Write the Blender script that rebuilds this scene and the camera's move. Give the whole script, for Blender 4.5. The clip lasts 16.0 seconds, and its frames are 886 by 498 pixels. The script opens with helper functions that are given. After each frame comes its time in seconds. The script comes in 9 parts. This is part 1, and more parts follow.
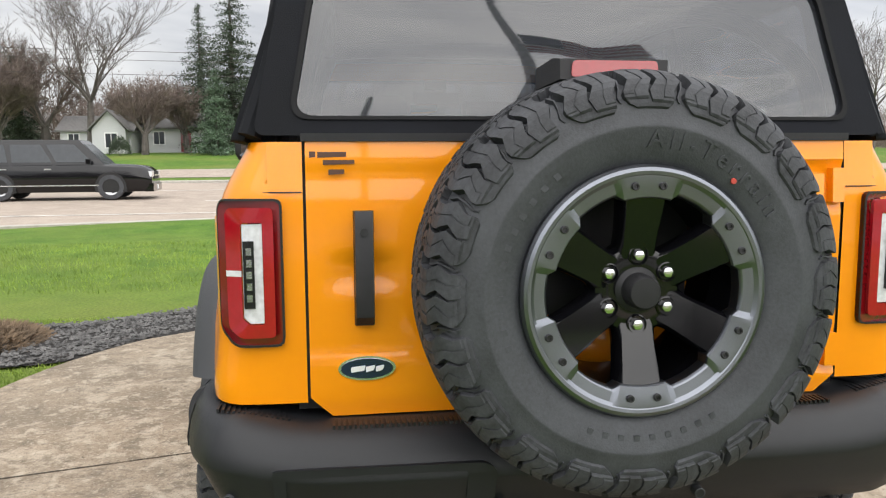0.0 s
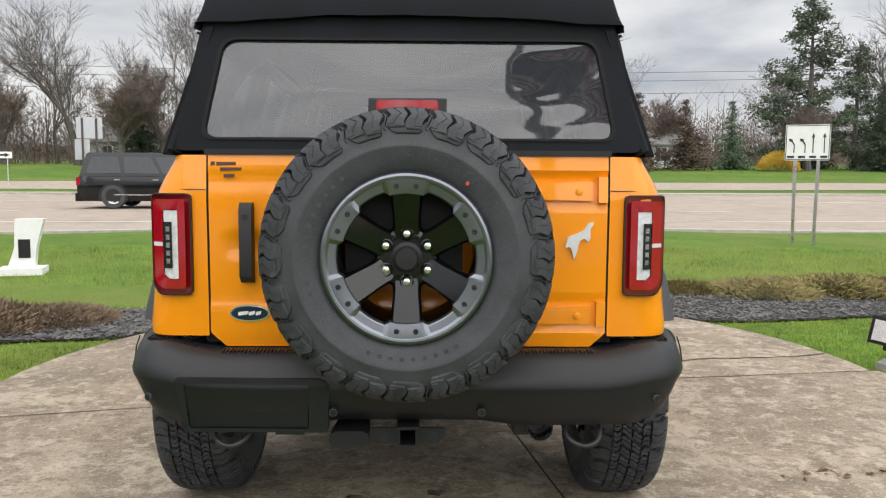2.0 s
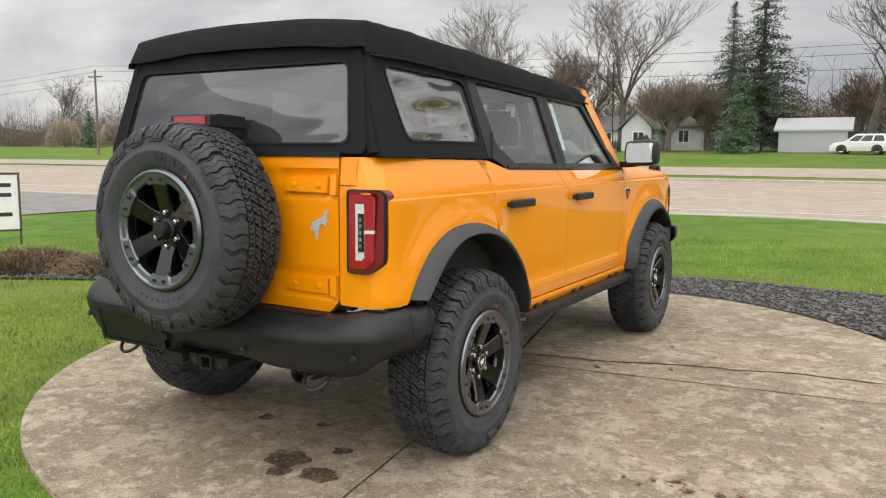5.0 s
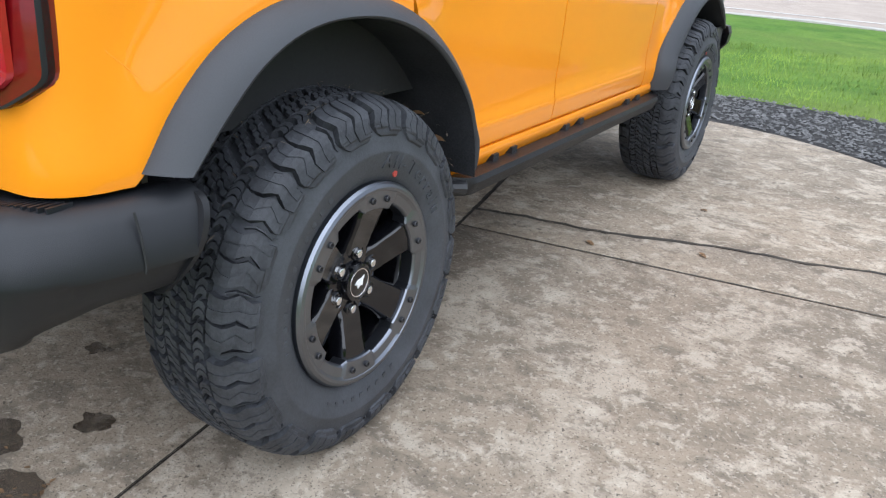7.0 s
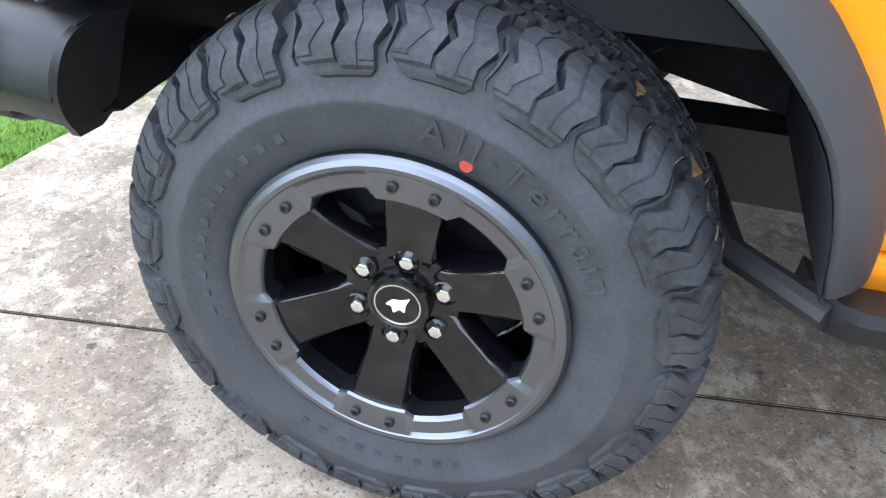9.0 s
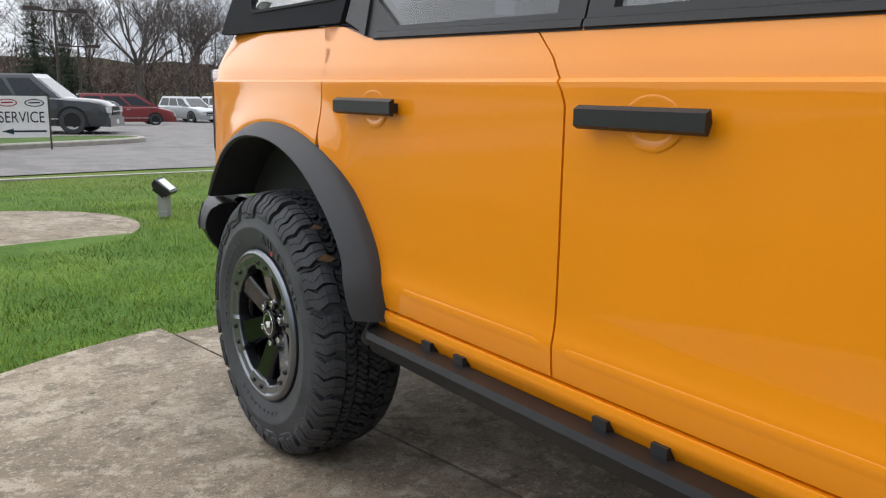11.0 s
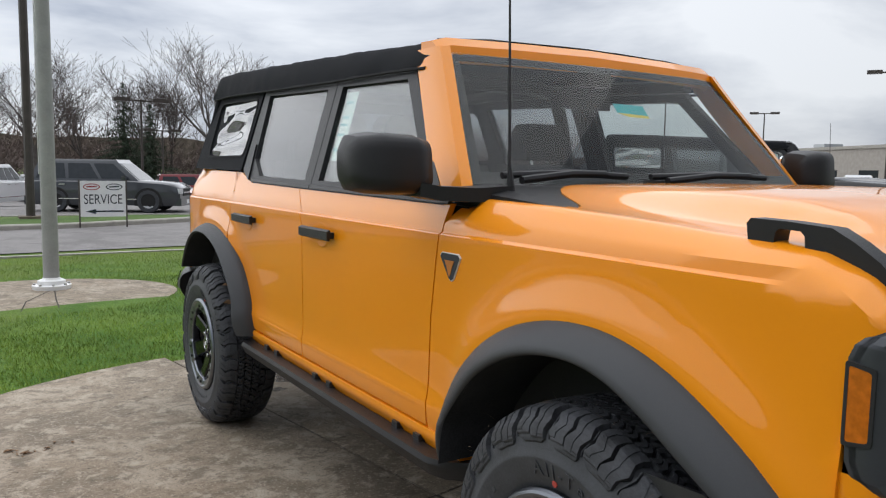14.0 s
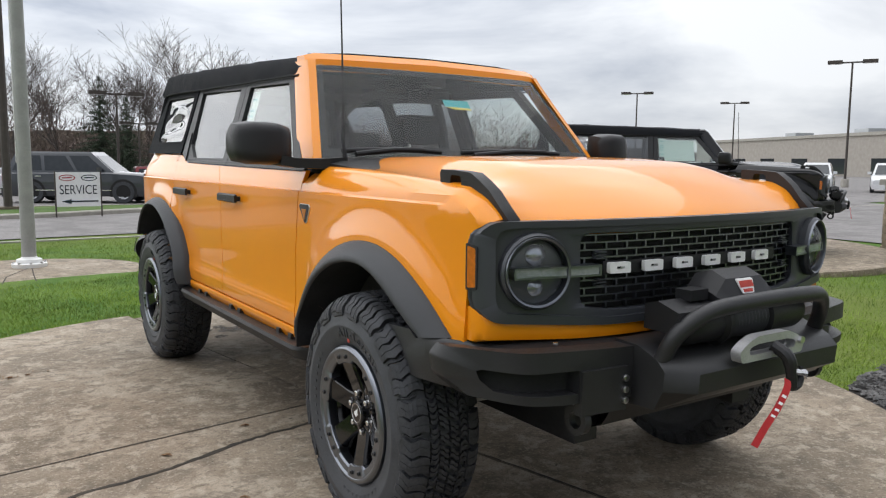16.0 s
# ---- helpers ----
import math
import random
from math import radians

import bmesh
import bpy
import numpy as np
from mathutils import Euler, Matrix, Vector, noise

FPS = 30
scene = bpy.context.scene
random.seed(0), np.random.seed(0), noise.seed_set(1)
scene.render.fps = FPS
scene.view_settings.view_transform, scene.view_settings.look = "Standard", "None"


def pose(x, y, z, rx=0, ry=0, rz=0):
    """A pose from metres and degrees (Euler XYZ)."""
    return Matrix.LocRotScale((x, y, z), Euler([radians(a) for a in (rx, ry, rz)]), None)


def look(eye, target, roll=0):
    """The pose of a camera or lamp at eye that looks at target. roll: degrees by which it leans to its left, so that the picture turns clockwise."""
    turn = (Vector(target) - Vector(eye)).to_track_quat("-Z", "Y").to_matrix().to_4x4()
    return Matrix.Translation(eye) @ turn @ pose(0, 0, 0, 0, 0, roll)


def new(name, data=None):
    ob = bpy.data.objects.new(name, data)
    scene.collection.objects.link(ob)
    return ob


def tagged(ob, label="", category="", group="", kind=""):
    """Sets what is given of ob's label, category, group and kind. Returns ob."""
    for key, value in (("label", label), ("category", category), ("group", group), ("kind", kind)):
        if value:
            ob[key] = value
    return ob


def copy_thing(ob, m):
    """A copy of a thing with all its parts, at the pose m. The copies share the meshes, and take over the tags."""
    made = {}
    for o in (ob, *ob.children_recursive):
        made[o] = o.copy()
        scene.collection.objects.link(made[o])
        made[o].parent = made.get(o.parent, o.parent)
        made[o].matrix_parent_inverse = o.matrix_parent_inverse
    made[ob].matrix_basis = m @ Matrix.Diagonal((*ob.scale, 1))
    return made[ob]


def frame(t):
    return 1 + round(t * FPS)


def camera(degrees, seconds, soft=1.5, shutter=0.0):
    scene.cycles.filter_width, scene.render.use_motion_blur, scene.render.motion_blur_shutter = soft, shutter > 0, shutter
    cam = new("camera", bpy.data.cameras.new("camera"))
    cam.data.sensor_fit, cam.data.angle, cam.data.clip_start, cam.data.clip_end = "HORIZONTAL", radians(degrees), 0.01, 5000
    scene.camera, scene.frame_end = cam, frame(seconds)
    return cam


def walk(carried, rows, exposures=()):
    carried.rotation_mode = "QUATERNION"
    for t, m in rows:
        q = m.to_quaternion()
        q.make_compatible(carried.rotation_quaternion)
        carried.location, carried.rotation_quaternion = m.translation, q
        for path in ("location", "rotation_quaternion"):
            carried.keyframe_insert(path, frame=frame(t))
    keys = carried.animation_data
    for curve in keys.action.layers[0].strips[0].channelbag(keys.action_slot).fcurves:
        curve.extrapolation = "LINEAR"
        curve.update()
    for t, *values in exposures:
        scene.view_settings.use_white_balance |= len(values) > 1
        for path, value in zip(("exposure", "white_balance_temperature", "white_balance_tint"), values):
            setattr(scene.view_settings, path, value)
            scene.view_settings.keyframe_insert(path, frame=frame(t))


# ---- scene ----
cam = camera(59.4, 16.0, soft=1.2)
PATH = [
    (0, (-0.596, -3.924, 1.338), (-0.313, -1.958, 1.103), -0.3),
    (0.5, (-0.416, -4.340, 1.342), (-0.225, -2.358, 1.155), -0.6),
    (1, (-0.352, -4.709, 1.349), (-0.167, -2.724, 1.188), 0.1),
    (1.5, (-0.235, -4.792, 1.359), (-0.094, -2.805, 1.187), 0.5),
    (2, (0.075, -4.704, 1.320), (0.104, -2.714, 1.124), 0.3),
    (2.5, (0.453, -4.687, 1.322), (0.214, -2.711, 1.122), -0.1),
    (3, (0.945, -4.671, 1.332), (0.450, -2.744, 1.126), 0.2),
    (3.2, (1.154, -4.587, 1.335), (0.570, -2.689, 1.093), -0.1),
    (5.3, (2.627, -4.612, 1.392), (1.604, -2.913, 1.135), 0.4),
    (5.5, (2.615, -4.528, 1.387), (1.599, -2.830, 1.099), 0.3),
    (6, (2.453, -4.007, 1.313), (1.470, -2.313, 0.910), 1.3),
    (6.5, (2.146, -3.430, 1.272), (1.197, -1.762, 0.709), 2.6),
    (7, (1.932, -2.810, 1.211), (1.009, -1.209, 0.447), 4.4),
    (7.5, (1.623, -2.267, 1.144), (0.586, -0.915, 0.097), 10.8),
    (8, (1.470, -1.940, 1.022), (0.162, -1.058, -0.208), 13.2),
    (8.5, (1.616, -1.621, 1.062), (0.098, -1.402, -0.222), 6.7),
    (9, (1.759, -1.207, 1.121), (0.164, -1.606, -0.018), 3.1),
    (9.5, (1.878, -0.623, 1.149), (0.372, -1.646, 0.322), 1.1),
    (10, (1.918, -0.073, 1.130), (0.573, -1.442, 0.568), 3.0),
    (12.3, (2.079, 1.747, 1.336), (0.986, 0.102, 1.021), -0.5),
    (12.5, (2.093, 1.892, 1.356), (1.014, 0.233, 1.062), -0.1),
    (13, (1.993, 2.243, 1.335), (0.938, 0.563, 1.076), 0.3),
    (13.5, (1.989, 2.475, 1.371), (0.944, 0.785, 1.148), 0.7),
    (14, (2.066, 2.74, 1.395), (1.008, 1.055, 1.189), 0.9),
    (14.5, (2.059, 2.977, 1.402), (0.982, 1.305, 1.194), 0.7),
    (15, (1.968, 3.289, 1.355), (0.878, 1.628, 1.133), 0.4),
    (15.5, (2.003, 3.544, 1.364), (0.907, 1.888, 1.132), 0.4),
    (16, (2.178, 3.911, 1.341), (1.083, 2.253, 1.114), 0.5),
]
walk(cam, [(t, look(eye, target, roll)) for t, eye, target, roll in PATH], exposures=(
    (0.0, 0.48, 6650, 10), (0.5, 0.42, 6650, 10), (1.0, 0.30, 6650, 10), (3.0, 0.27, 6600, 10), (5.5, 0.24, 6950, 10), (6.0, 0.26, 6900, 10), (6.5, 0.34, 6450, 10), (7.0, 0.6, 5700, 10), (7.5, 1.2, 5700, 10), (8.0, 1.48, 5550, 10), (8.5, 1.43, 5600, 10), (9.0, 1.36, 5450, 10), (9.5, 0.98, 5600, 10), (10.0, 0.36, 6050, 10), (12.5, -0.14, 6400, 10), (14.0, -0.26, 6250, 10), (14.5, -0.23, 6250, 10), (15.0, -0.11, 6300, 10), (16.0, -0.07, 6350, 10)))

# ---- light ----
SUN_ELEV, SUN_TURN = 62.0, 160.0
world = bpy.data.worlds.new("overcast_sky")
scene.world = world
world.use_nodes = True
wt = world.node_tree
wt.nodes.clear()


def wnode(kind, **vals):
    n = wt.nodes.new(kind)
    for k, v in vals.items():
        n.inputs[k].default_value = v
    return n


w_out = wnode("ShaderNodeOutputWorld")
w_bg = wnode("ShaderNodeBackground", Strength=1.0)
w_sky = wnode("ShaderNodeTexSky")
w_sky.sky_type, w_sky.sun_disc = "NISHITA", False
w_sky.sun_elevation, w_sky.sun_rotation = radians(SUN_ELEV), radians(SUN_TURN)
w_scale = wnode("ShaderNodeVectorMath")
w_scale.operation = "SCALE"
w_scale.inputs["Scale"].default_value = 0.10
w_co = wnode("ShaderNodeTexCoord")
w_map = wnode("ShaderNodeMapping", Scale=(1.0, 1.6, 4.0))
w_n1 = wnode("ShaderNodeTexNoise", Scale=1.7, Detail=6.0, Roughness=0.55, Distortion=0.4)
w_ramp = wt.nodes.new("ShaderNodeValToRGB")
w_ramp.color_ramp.elements[0].position, w_ramp.color_ramp.elements[0].color = 0.34, (0.34, 0.365, 0.42, 1)
w_ramp.color_ramp.elements[1].position, w_ramp.color_ramp.elements[1].color = 0.64, (0.78, 0.785, 0.79, 1)
w_sep = wnode("ShaderNodeSeparateXYZ")
w_up = wnode("ShaderNodeMapRange")
w_up.inputs["From Min"].default_value, w_up.inputs["From Max"].default_value = 0.0, 1.0
w_up.inputs["To Min"].default_value, w_up.inputs["To Max"].default_value = 1.0, 1.55
w_gain = wnode("ShaderNodeVectorMath")
w_gain.operation = "SCALE"
w_dot = wnode("ShaderNodeVectorMath")
w_dot.operation = "DOT_PRODUCT"
w_dot.inputs[1].default_value = (math.sin(radians(SUN_TURN)), math.cos(radians(SUN_TURN)), 0.25)
w_side = wnode("ShaderNodeMapRange")
w_side.inputs["From Min"].default_value, w_side.inputs["From Max"].default_value = -1.0, 1.0
w_side.inputs["To Min"].default_value, w_side.inputs["To Max"].default_value = 0.86, 1.50
w_both = wnode("ShaderNodeMath")
w_both.operation = "MULTIPLY"
w_mix = wnode("ShaderNodeMix")
w_mix.data_type = "RGBA"
w_mix.inputs[0].default_value = 0.92
for a, b in (
    (w_co.outputs["Generated"], w_map.inputs["Vector"]), (w_map.outputs["Vector"], w_n1.inputs["Vector"]),
    (w_n1.outputs["Fac"], w_ramp.inputs["Fac"]), (w_sky.outputs["Color"], w_scale.inputs[0]),
    (w_scale.outputs["Vector"], w_mix.inputs[6]), (w_ramp.outputs["Color"], w_mix.inputs[7]),
    (w_co.outputs["Generated"], w_sep.inputs[0]), (w_sep.outputs["Z"], w_up.inputs["Value"]),
    (w_mix.outputs[2], w_gain.inputs[0]), (w_up.outputs["Result"], w_both.inputs[0]),
    (w_co.outputs["Generated"], w_dot.inputs[0]), (w_dot.outputs["Value"], w_side.inputs["Value"]),
    (w_side.outputs["Result"], w_both.inputs[1]), (w_both.outputs["Value"], w_gain.inputs["Scale"]),
    (w_gain.outputs["Vector"], w_bg.inputs["Color"]), (w_bg.outputs["Background"], w_out.inputs["Surface"]),
):
    wt.links.new(a, b)
sun = bpy.data.lights.new("sun", "SUN")
sun.energy, sun.angle, sun.color = 2.5, radians(120), (1.0, 0.975, 0.94)
sun_ob = new("sun", sun)
sun_ob.rotation_euler = (radians(90 - SUN_ELEV), 0, radians(180 - SUN_TURN))


# ---- materials ----
def mat(name, col, rough=0.5, metal=0.0, var=0.12, scale=6.0, fine=90.0, bump=0.0, bump_scale=0, coat=0.0, spec=0.5, tint=None, rand=0.0, rvar=0.1, ior=0, trans=0.0, alpha=1.0, stretch=None):
    """A surface with colour varied at two scales, varied gloss and fine relief."""
    m = bpy.data.materials.new(name)
    m.use_nodes = True
    t = m.node_tree
    p = t.nodes["Principled BSDF"]
    p.inputs["Metallic"].default_value = metal
    p.inputs["Specular IOR Level"].default_value = spec
    p.inputs["Coat Weight"].default_value = coat
    p.inputs["Coat Roughness"].default_value = 0.04
    p.inputs["Transmission Weight"].default_value = trans
    p.inputs["Alpha"].default_value = alpha
    if ior:
        p.inputs["IOR"].default_value = ior
    co = t.nodes.new("ShaderNodeTexCoord")
    vec = co.outputs["Object"]
    if stretch:
        mp = t.nodes.new("ShaderNodeMapping")
        mp.inputs["Scale"].default_value = stretch
        t.links.new(vec, mp.inputs["Vector"])
        vec = mp.outputs["Vector"]
    n1, n2 = t.nodes.new("ShaderNodeTexNoise"), t.nodes.new("ShaderNodeTexNoise")
    for n, s, d in ((n1, scale, 4.0), (n2, fine, 3.0)):
        n.inputs["Scale"].default_value, n.inputs["Detail"].default_value = s, d
        t.links.new(vec, n.inputs["Vector"])
    add = t.nodes.new("ShaderNodeMath")
    add.operation = "MULTIPLY_ADD"
    add.inputs[1].default_value, add.inputs[2].default_value = 0.6, 0.0
    t.links.new(n1.outputs["Fac"], add.inputs[0])
    add2 = t.nodes.new("ShaderNodeMath")
    add2.operation = "MULTIPLY_ADD"
    add2.inputs[1].default_value = 0.4
    t.links.new(n2.outputs["Fac"], add2.inputs[0])
    t.links.new(add.outputs[0], add2.inputs[2])
    ramp = t.nodes.new("ShaderNodeValToRGB")
    lo = [c * (1 - var * 1.6) for c in col]
    hi = [min(1, c * (1 + var * 1.6)) for c in (tint or col)]
    ramp.color_ramp.elements[0].position, ramp.color_ramp.elements[0].color = 0.32, (*lo, 1)
    ramp.color_ramp.elements[1].position, ramp.color_ramp.elements[1].color = 0.68, (*hi, 1)
    t.links.new(add2.outputs[0], ramp.inputs["Fac"])
    out = ramp.outputs["Color"]
    if rand:
        oi, hsv, mr = t.nodes.new("ShaderNodeObjectInfo"), t.nodes.new("ShaderNodeHueSaturation"), t.nodes.new("ShaderNodeMapRange")
        mr.inputs["To Min"].default_value, mr.inputs["To Max"].default_value = 1 - rand, 1 + rand
        t.links.new(oi.outputs["Random"], mr.inputs["Value"])
        t.links.new(mr.outputs["Result"], hsv.inputs["Value"])
        t.links.new(out, hsv.inputs["Color"])
        out = hsv.outputs["Color"]
    t.links.new(out, p.inputs["Base Color"])
    r = t.nodes.new("ShaderNodeMapRange")
    r.inputs["To Min"].default_value, r.inputs["To Max"].default_value = max(0.0, rough * (1 - rvar)), min(1.0, rough * (1 + rvar))
    t.links.new(n1.outputs["Fac"], r.inputs["Value"])
    t.links.new(r.outputs["Result"], p.inputs["Roughness"])
    if bump:
        b = t.nodes.new("ShaderNodeBump")
        b.inputs["Strength"].default_value, b.inputs["Distance"].default_value = 1.0, bump
        src = n2
        if bump_scale:
            src = t.nodes.new("ShaderNodeTexNoise")
            src.inputs["Scale"].default_value, src.inputs["Detail"].default_value = bump_scale, 2.0
            t.links.new(vec, src.inputs["Vector"])
        t.links.new(src.outputs["Fac"], b.inputs["Height"])
        t.links.new(b.outputs["Normal"], p.inputs["Normal"])
    return m


def layered(name, cols, scales, rough, bump, grain, soft=0.08, stretch=(1, 1, 1)):
    """Ground surfaces: three colours mixed by noises of different size, with grainy relief."""
    m = bpy.data.materials.new(name)
    m.use_nodes = True
    t = m.node_tree
    p = t.nodes["Principled BSDF"]
    p.inputs["Roughness"].default_value = rough
    p.inputs["Specular IOR Level"].default_value = 0.3
    co = t.nodes.new("ShaderNodeTexCoord")
    prev = None
    for i, c in enumerate(cols):
        if prev is None:
            rgb = t.nodes.new("ShaderNodeRGB")
            rgb.outputs[0].default_value = (*c, 1)
            prev = rgb.outputs[0]
            continue
        n = t.nodes.new("ShaderNodeTexNoise")
        n.inputs["Scale"].default_value, n.inputs["Detail"].default_value, n.inputs["Roughness"].default_value = scales[i - 1], 8.0, 0.65
        mp = t.nodes.new("ShaderNodeMapping")
        mp.inputs["Scale"].default_value = stretch if i == 1 else (1, 1, 1)
        mp.inputs["Rotation"].default_value = (0, 0, 0.6 * i)
        t.links.new(co.outputs["Object"], mp.inputs["Vector"])
        t.links.new(mp.outputs["Vector"], n.inputs["Vector"])
        mr = t.nodes.new("ShaderNodeMapRange")
        mr.inputs["From Min"].default_value, mr.inputs["From Max"].default_value = 0.52 - soft, 0.52 + soft
        mr.inputs["To Max"].default_value = (1.0, 1.0, 1.0, 0.75, 0.65, 0.5)[i]
        t.links.new(n.outputs["Fac"], mr.inputs["Value"])
        mx = t.nodes.new("ShaderNodeMix")
        mx.data_type = "RGBA"
        mx.inputs[7].default_value = (*c, 1)
        t.links.new(mr.outputs["Result"], mx.inputs[0])
        t.links.new(prev, mx.inputs[6])
        prev = mx.outputs[2]
    g = t.nodes.new("ShaderNodeTexNoise")
    g.inputs["Scale"].default_value, g.inputs["Detail"].default_value = grain, 4.0
    t.links.new(co.outputs["Object"], g.inputs["Vector"])
    mr = t.nodes.new("ShaderNodeMapRange")
    mr.inputs["From Min"].default_value, mr.inputs["From Max"].default_value = 0.3, 0.7
    mr.inputs["To Min"].default_value, mr.inputs["To Max"].default_value = 0.66, 1.30
    t.links.new(g.outputs["Fac"], mr.inputs["Value"])
    mul = t.nodes.new("ShaderNodeVectorMath")
    mul.operation = "SCALE"
    t.links.new(prev, mul.inputs[0])
    t.links.new(mr.outputs["Result"], mul.inputs["Scale"])
    t.links.new(mul.outputs["Vector"], p.inputs["Base Color"])
    b = t.nodes.new("ShaderNodeBump")
    b.inputs["Strength"].default_value, b.inputs["Distance"].default_value = 1.0, bump
    t.links.new(g.outputs["Fac"], b.inputs["Height"])
    t.links.new(b.outputs["Normal"], p.inputs["Normal"])
    return m


def concrete_surface(name):
    """Old broom-finished concrete: soft cloudy staining, worn light patches, fine sand and pits."""
    m = bpy.data.materials.new(name)
    m.use_nodes = True
    t = m.node_tree
    p = t.nodes["Principled BSDF"]
    p.inputs["Roughness"].default_value = 0.82
    p.inputs["Specular IOR Level"].default_value = 0.3
    co = t.nodes.new("ShaderNodeTexCoord")
    rgb = t.nodes.new("ShaderNodeRGB")
    rgb.outputs[0].default_value = (0.288, 0.232, 0.169, 1)
    prev = rgb.outputs[0]
    # colour, size, detail, edge from, edge to, strength
    for i, (c, sc, det, f0, f1, amt) in enumerate((
            ((0.176, 0.143, 0.104), 0.9, 5.0, 0.38, 0.66, 0.85),
            ((0.387, 0.327, 0.251), 2.2, 8.0, 0.50, 0.62, 0.90),
            ((0.145, 0.118, 0.087), 5.5, 9.0, 0.50, 0.62, 0.75),
            ((0.440, 0.378, 0.295), 9.0, 8.0, 0.51, 0.63, 0.75),
            ((0.145, 0.117, 0.085), 24.0, 7.0, 0.51, 0.63, 0.55),
            ((0.475, 0.412, 0.326), 55.0, 5.0, 0.54, 0.65, 0.60),
            ((0.079, 0.064, 0.048), 120.0, 3.0, 0.57, 0.66, 0.80),
            ((0.066, 0.054, 0.040), 20.0, 3.0, 0.67, 0.71, 0.8),
            ((0.079, 0.060, 0.040), 3.2, 9.0, 0.66, 0.74, 0.75))):
        n = t.nodes.new("ShaderNodeTexNoise")
        n.inputs["Scale"].default_value, n.inputs["Detail"].default_value, n.inputs["Roughness"].default_value = sc, det, 0.66
        n.inputs["Distortion"].default_value = 0.3
        mp = t.nodes.new("ShaderNodeMapping")
        mp.inputs["Location"].default_value = (3.1 * i, 1.7 * i, 0)
        mp.inputs["Rotation"].default_value = (0, 0, 0.7 * i)
        mp.inputs["Scale"].default_value = (1, 1.5, 1) if i in (0, 2) else (1, 1, 1)
        mr = t.nodes.new("ShaderNodeMapRange")
        mr.interpolation_type = "SMOOTHSTEP"
        mr.inputs["From Min"].default_value, mr.inputs["From Max"].default_value, mr.inputs["To Max"].default_value = f0, f1, amt
        mx = t.nodes.new("ShaderNodeMix")
        mx.data_type = "RGBA"
        mx.inputs[7].default_value = (*c, 1)
        t.links.new(co.outputs["Object"], mp.inputs["Vector"])
        t.links.new(mp.outputs["Vector"], n.inputs["Vector"])
        t.links.new(n.outputs["Fac"], mr.inputs["Value"])
        t.links.new(mr.outputs["Result"], mx.inputs[0])
        t.links.new(prev, mx.inputs[6])
        prev = mx.outputs[2]
    t.links.new(prev, p.inputs["Base Color"])
    g, b = t.nodes.new("ShaderNodeTexNoise"), t.nodes.new("ShaderNodeBump")
    g.inputs["Scale"].default_value, g.inputs["Detail"].default_value = 130.0, 4.0
    b.inputs["Strength"].default_value, b.inputs["Distance"].default_value = 1.0, 0.0022
    t.links.new(co.outputs["Object"], g.inputs["Vector"])
    t.links.new(g.outputs["Fac"], b.inputs["Height"])
    t.links.new(b.outputs["Normal"], p.inputs["Normal"])
    return m


def pane(name, col, rough, tint_alpha, f0=0.04):
    """Glass: clear gloss, stronger at a slant, over a see-through tint."""
    m = bpy.data.materials.new(name)
    m.use_nodes = True
    t = m.node_tree
    t.nodes.clear()
    out = t.nodes.new("ShaderNodeOutputMaterial")
    tr = t.nodes.new("ShaderNodeBsdfTransparent")
    tr.inputs["Color"].default_value = (*col, 1)
    gl = t.nodes.new("ShaderNodeBsdfGlossy")
    gl.inputs["Roughness"].default_value = rough
    df = t.nodes.new("ShaderNodeBsdfDiffuse")
    df.inputs["Color"].default_value = (*[c * 0.6 for c in col], 1)
    lw = t.nodes.new("ShaderNodeLayerWeight")
    pw = t.nodes.new("ShaderNodeMath")
    pw.operation = "POWER"
    pw.inputs[1].default_value = 5.0
    mr = t.nodes.new("ShaderNodeMapRange")
    mr.inputs["To Min"].default_value, mr.inputs["To Max"].default_value = f0, 1.0
    m1, m2 = t.nodes.new("ShaderNodeMixShader"), t.nodes.new("ShaderNodeMixShader")
    m1.inputs["Fac"].default_value = tint_alpha
    t.links.new(tr.outputs[0], m1.inputs[1])
    t.links.new(df.outputs[0], m1.inputs[2])
    t.links.new(lw.outputs["Facing"], pw.inputs[0])
    t.links.new(pw.outputs[0], mr.inputs["Value"])
    t.links.new(mr.outputs["Result"], m2.inputs["Fac"])
    t.links.new(m1.outputs[0], m2.inputs[1])
    t.links.new(gl.outputs[0], m2.inputs[2])
    t.links.new(m2.outputs[0], out.inputs["Surface"])
    return m


def stain(name, col, scale):
    """Dirt or damp lying thinly and patchily on a surface."""
    m = bpy.data.materials.new(name)
    m.use_nodes = True
    t = m.node_tree
    p = t.nodes["Principled BSDF"]
    p.inputs["Base Color"].default_value = (*col, 1)
    p.inputs["Roughness"].default_value = 0.6
    co, n, mr = t.nodes.new("ShaderNodeTexCoord"), t.nodes.new("ShaderNodeTexNoise"), t.nodes.new("ShaderNodeMapRange")
    n.inputs["Scale"].default_value, n.inputs["Detail"].default_value, n.inputs["Roughness"].default_value = scale, 7.0, 0.65
    mr.inputs["From Min"].default_value, mr.inputs["From Max"].default_value = 0.36, 0.66
    mr.inputs["To Min"].default_value, mr.inputs["To Max"].default_value = 0.0, 0.75
    t.links.new(co.outputs["Object"], n.inputs["Vector"])
    t.links.new(n.outputs["Fac"], mr.inputs["Value"])
    t.links.new(mr.outputs["Result"], p.inputs["Alpha"])
    return m


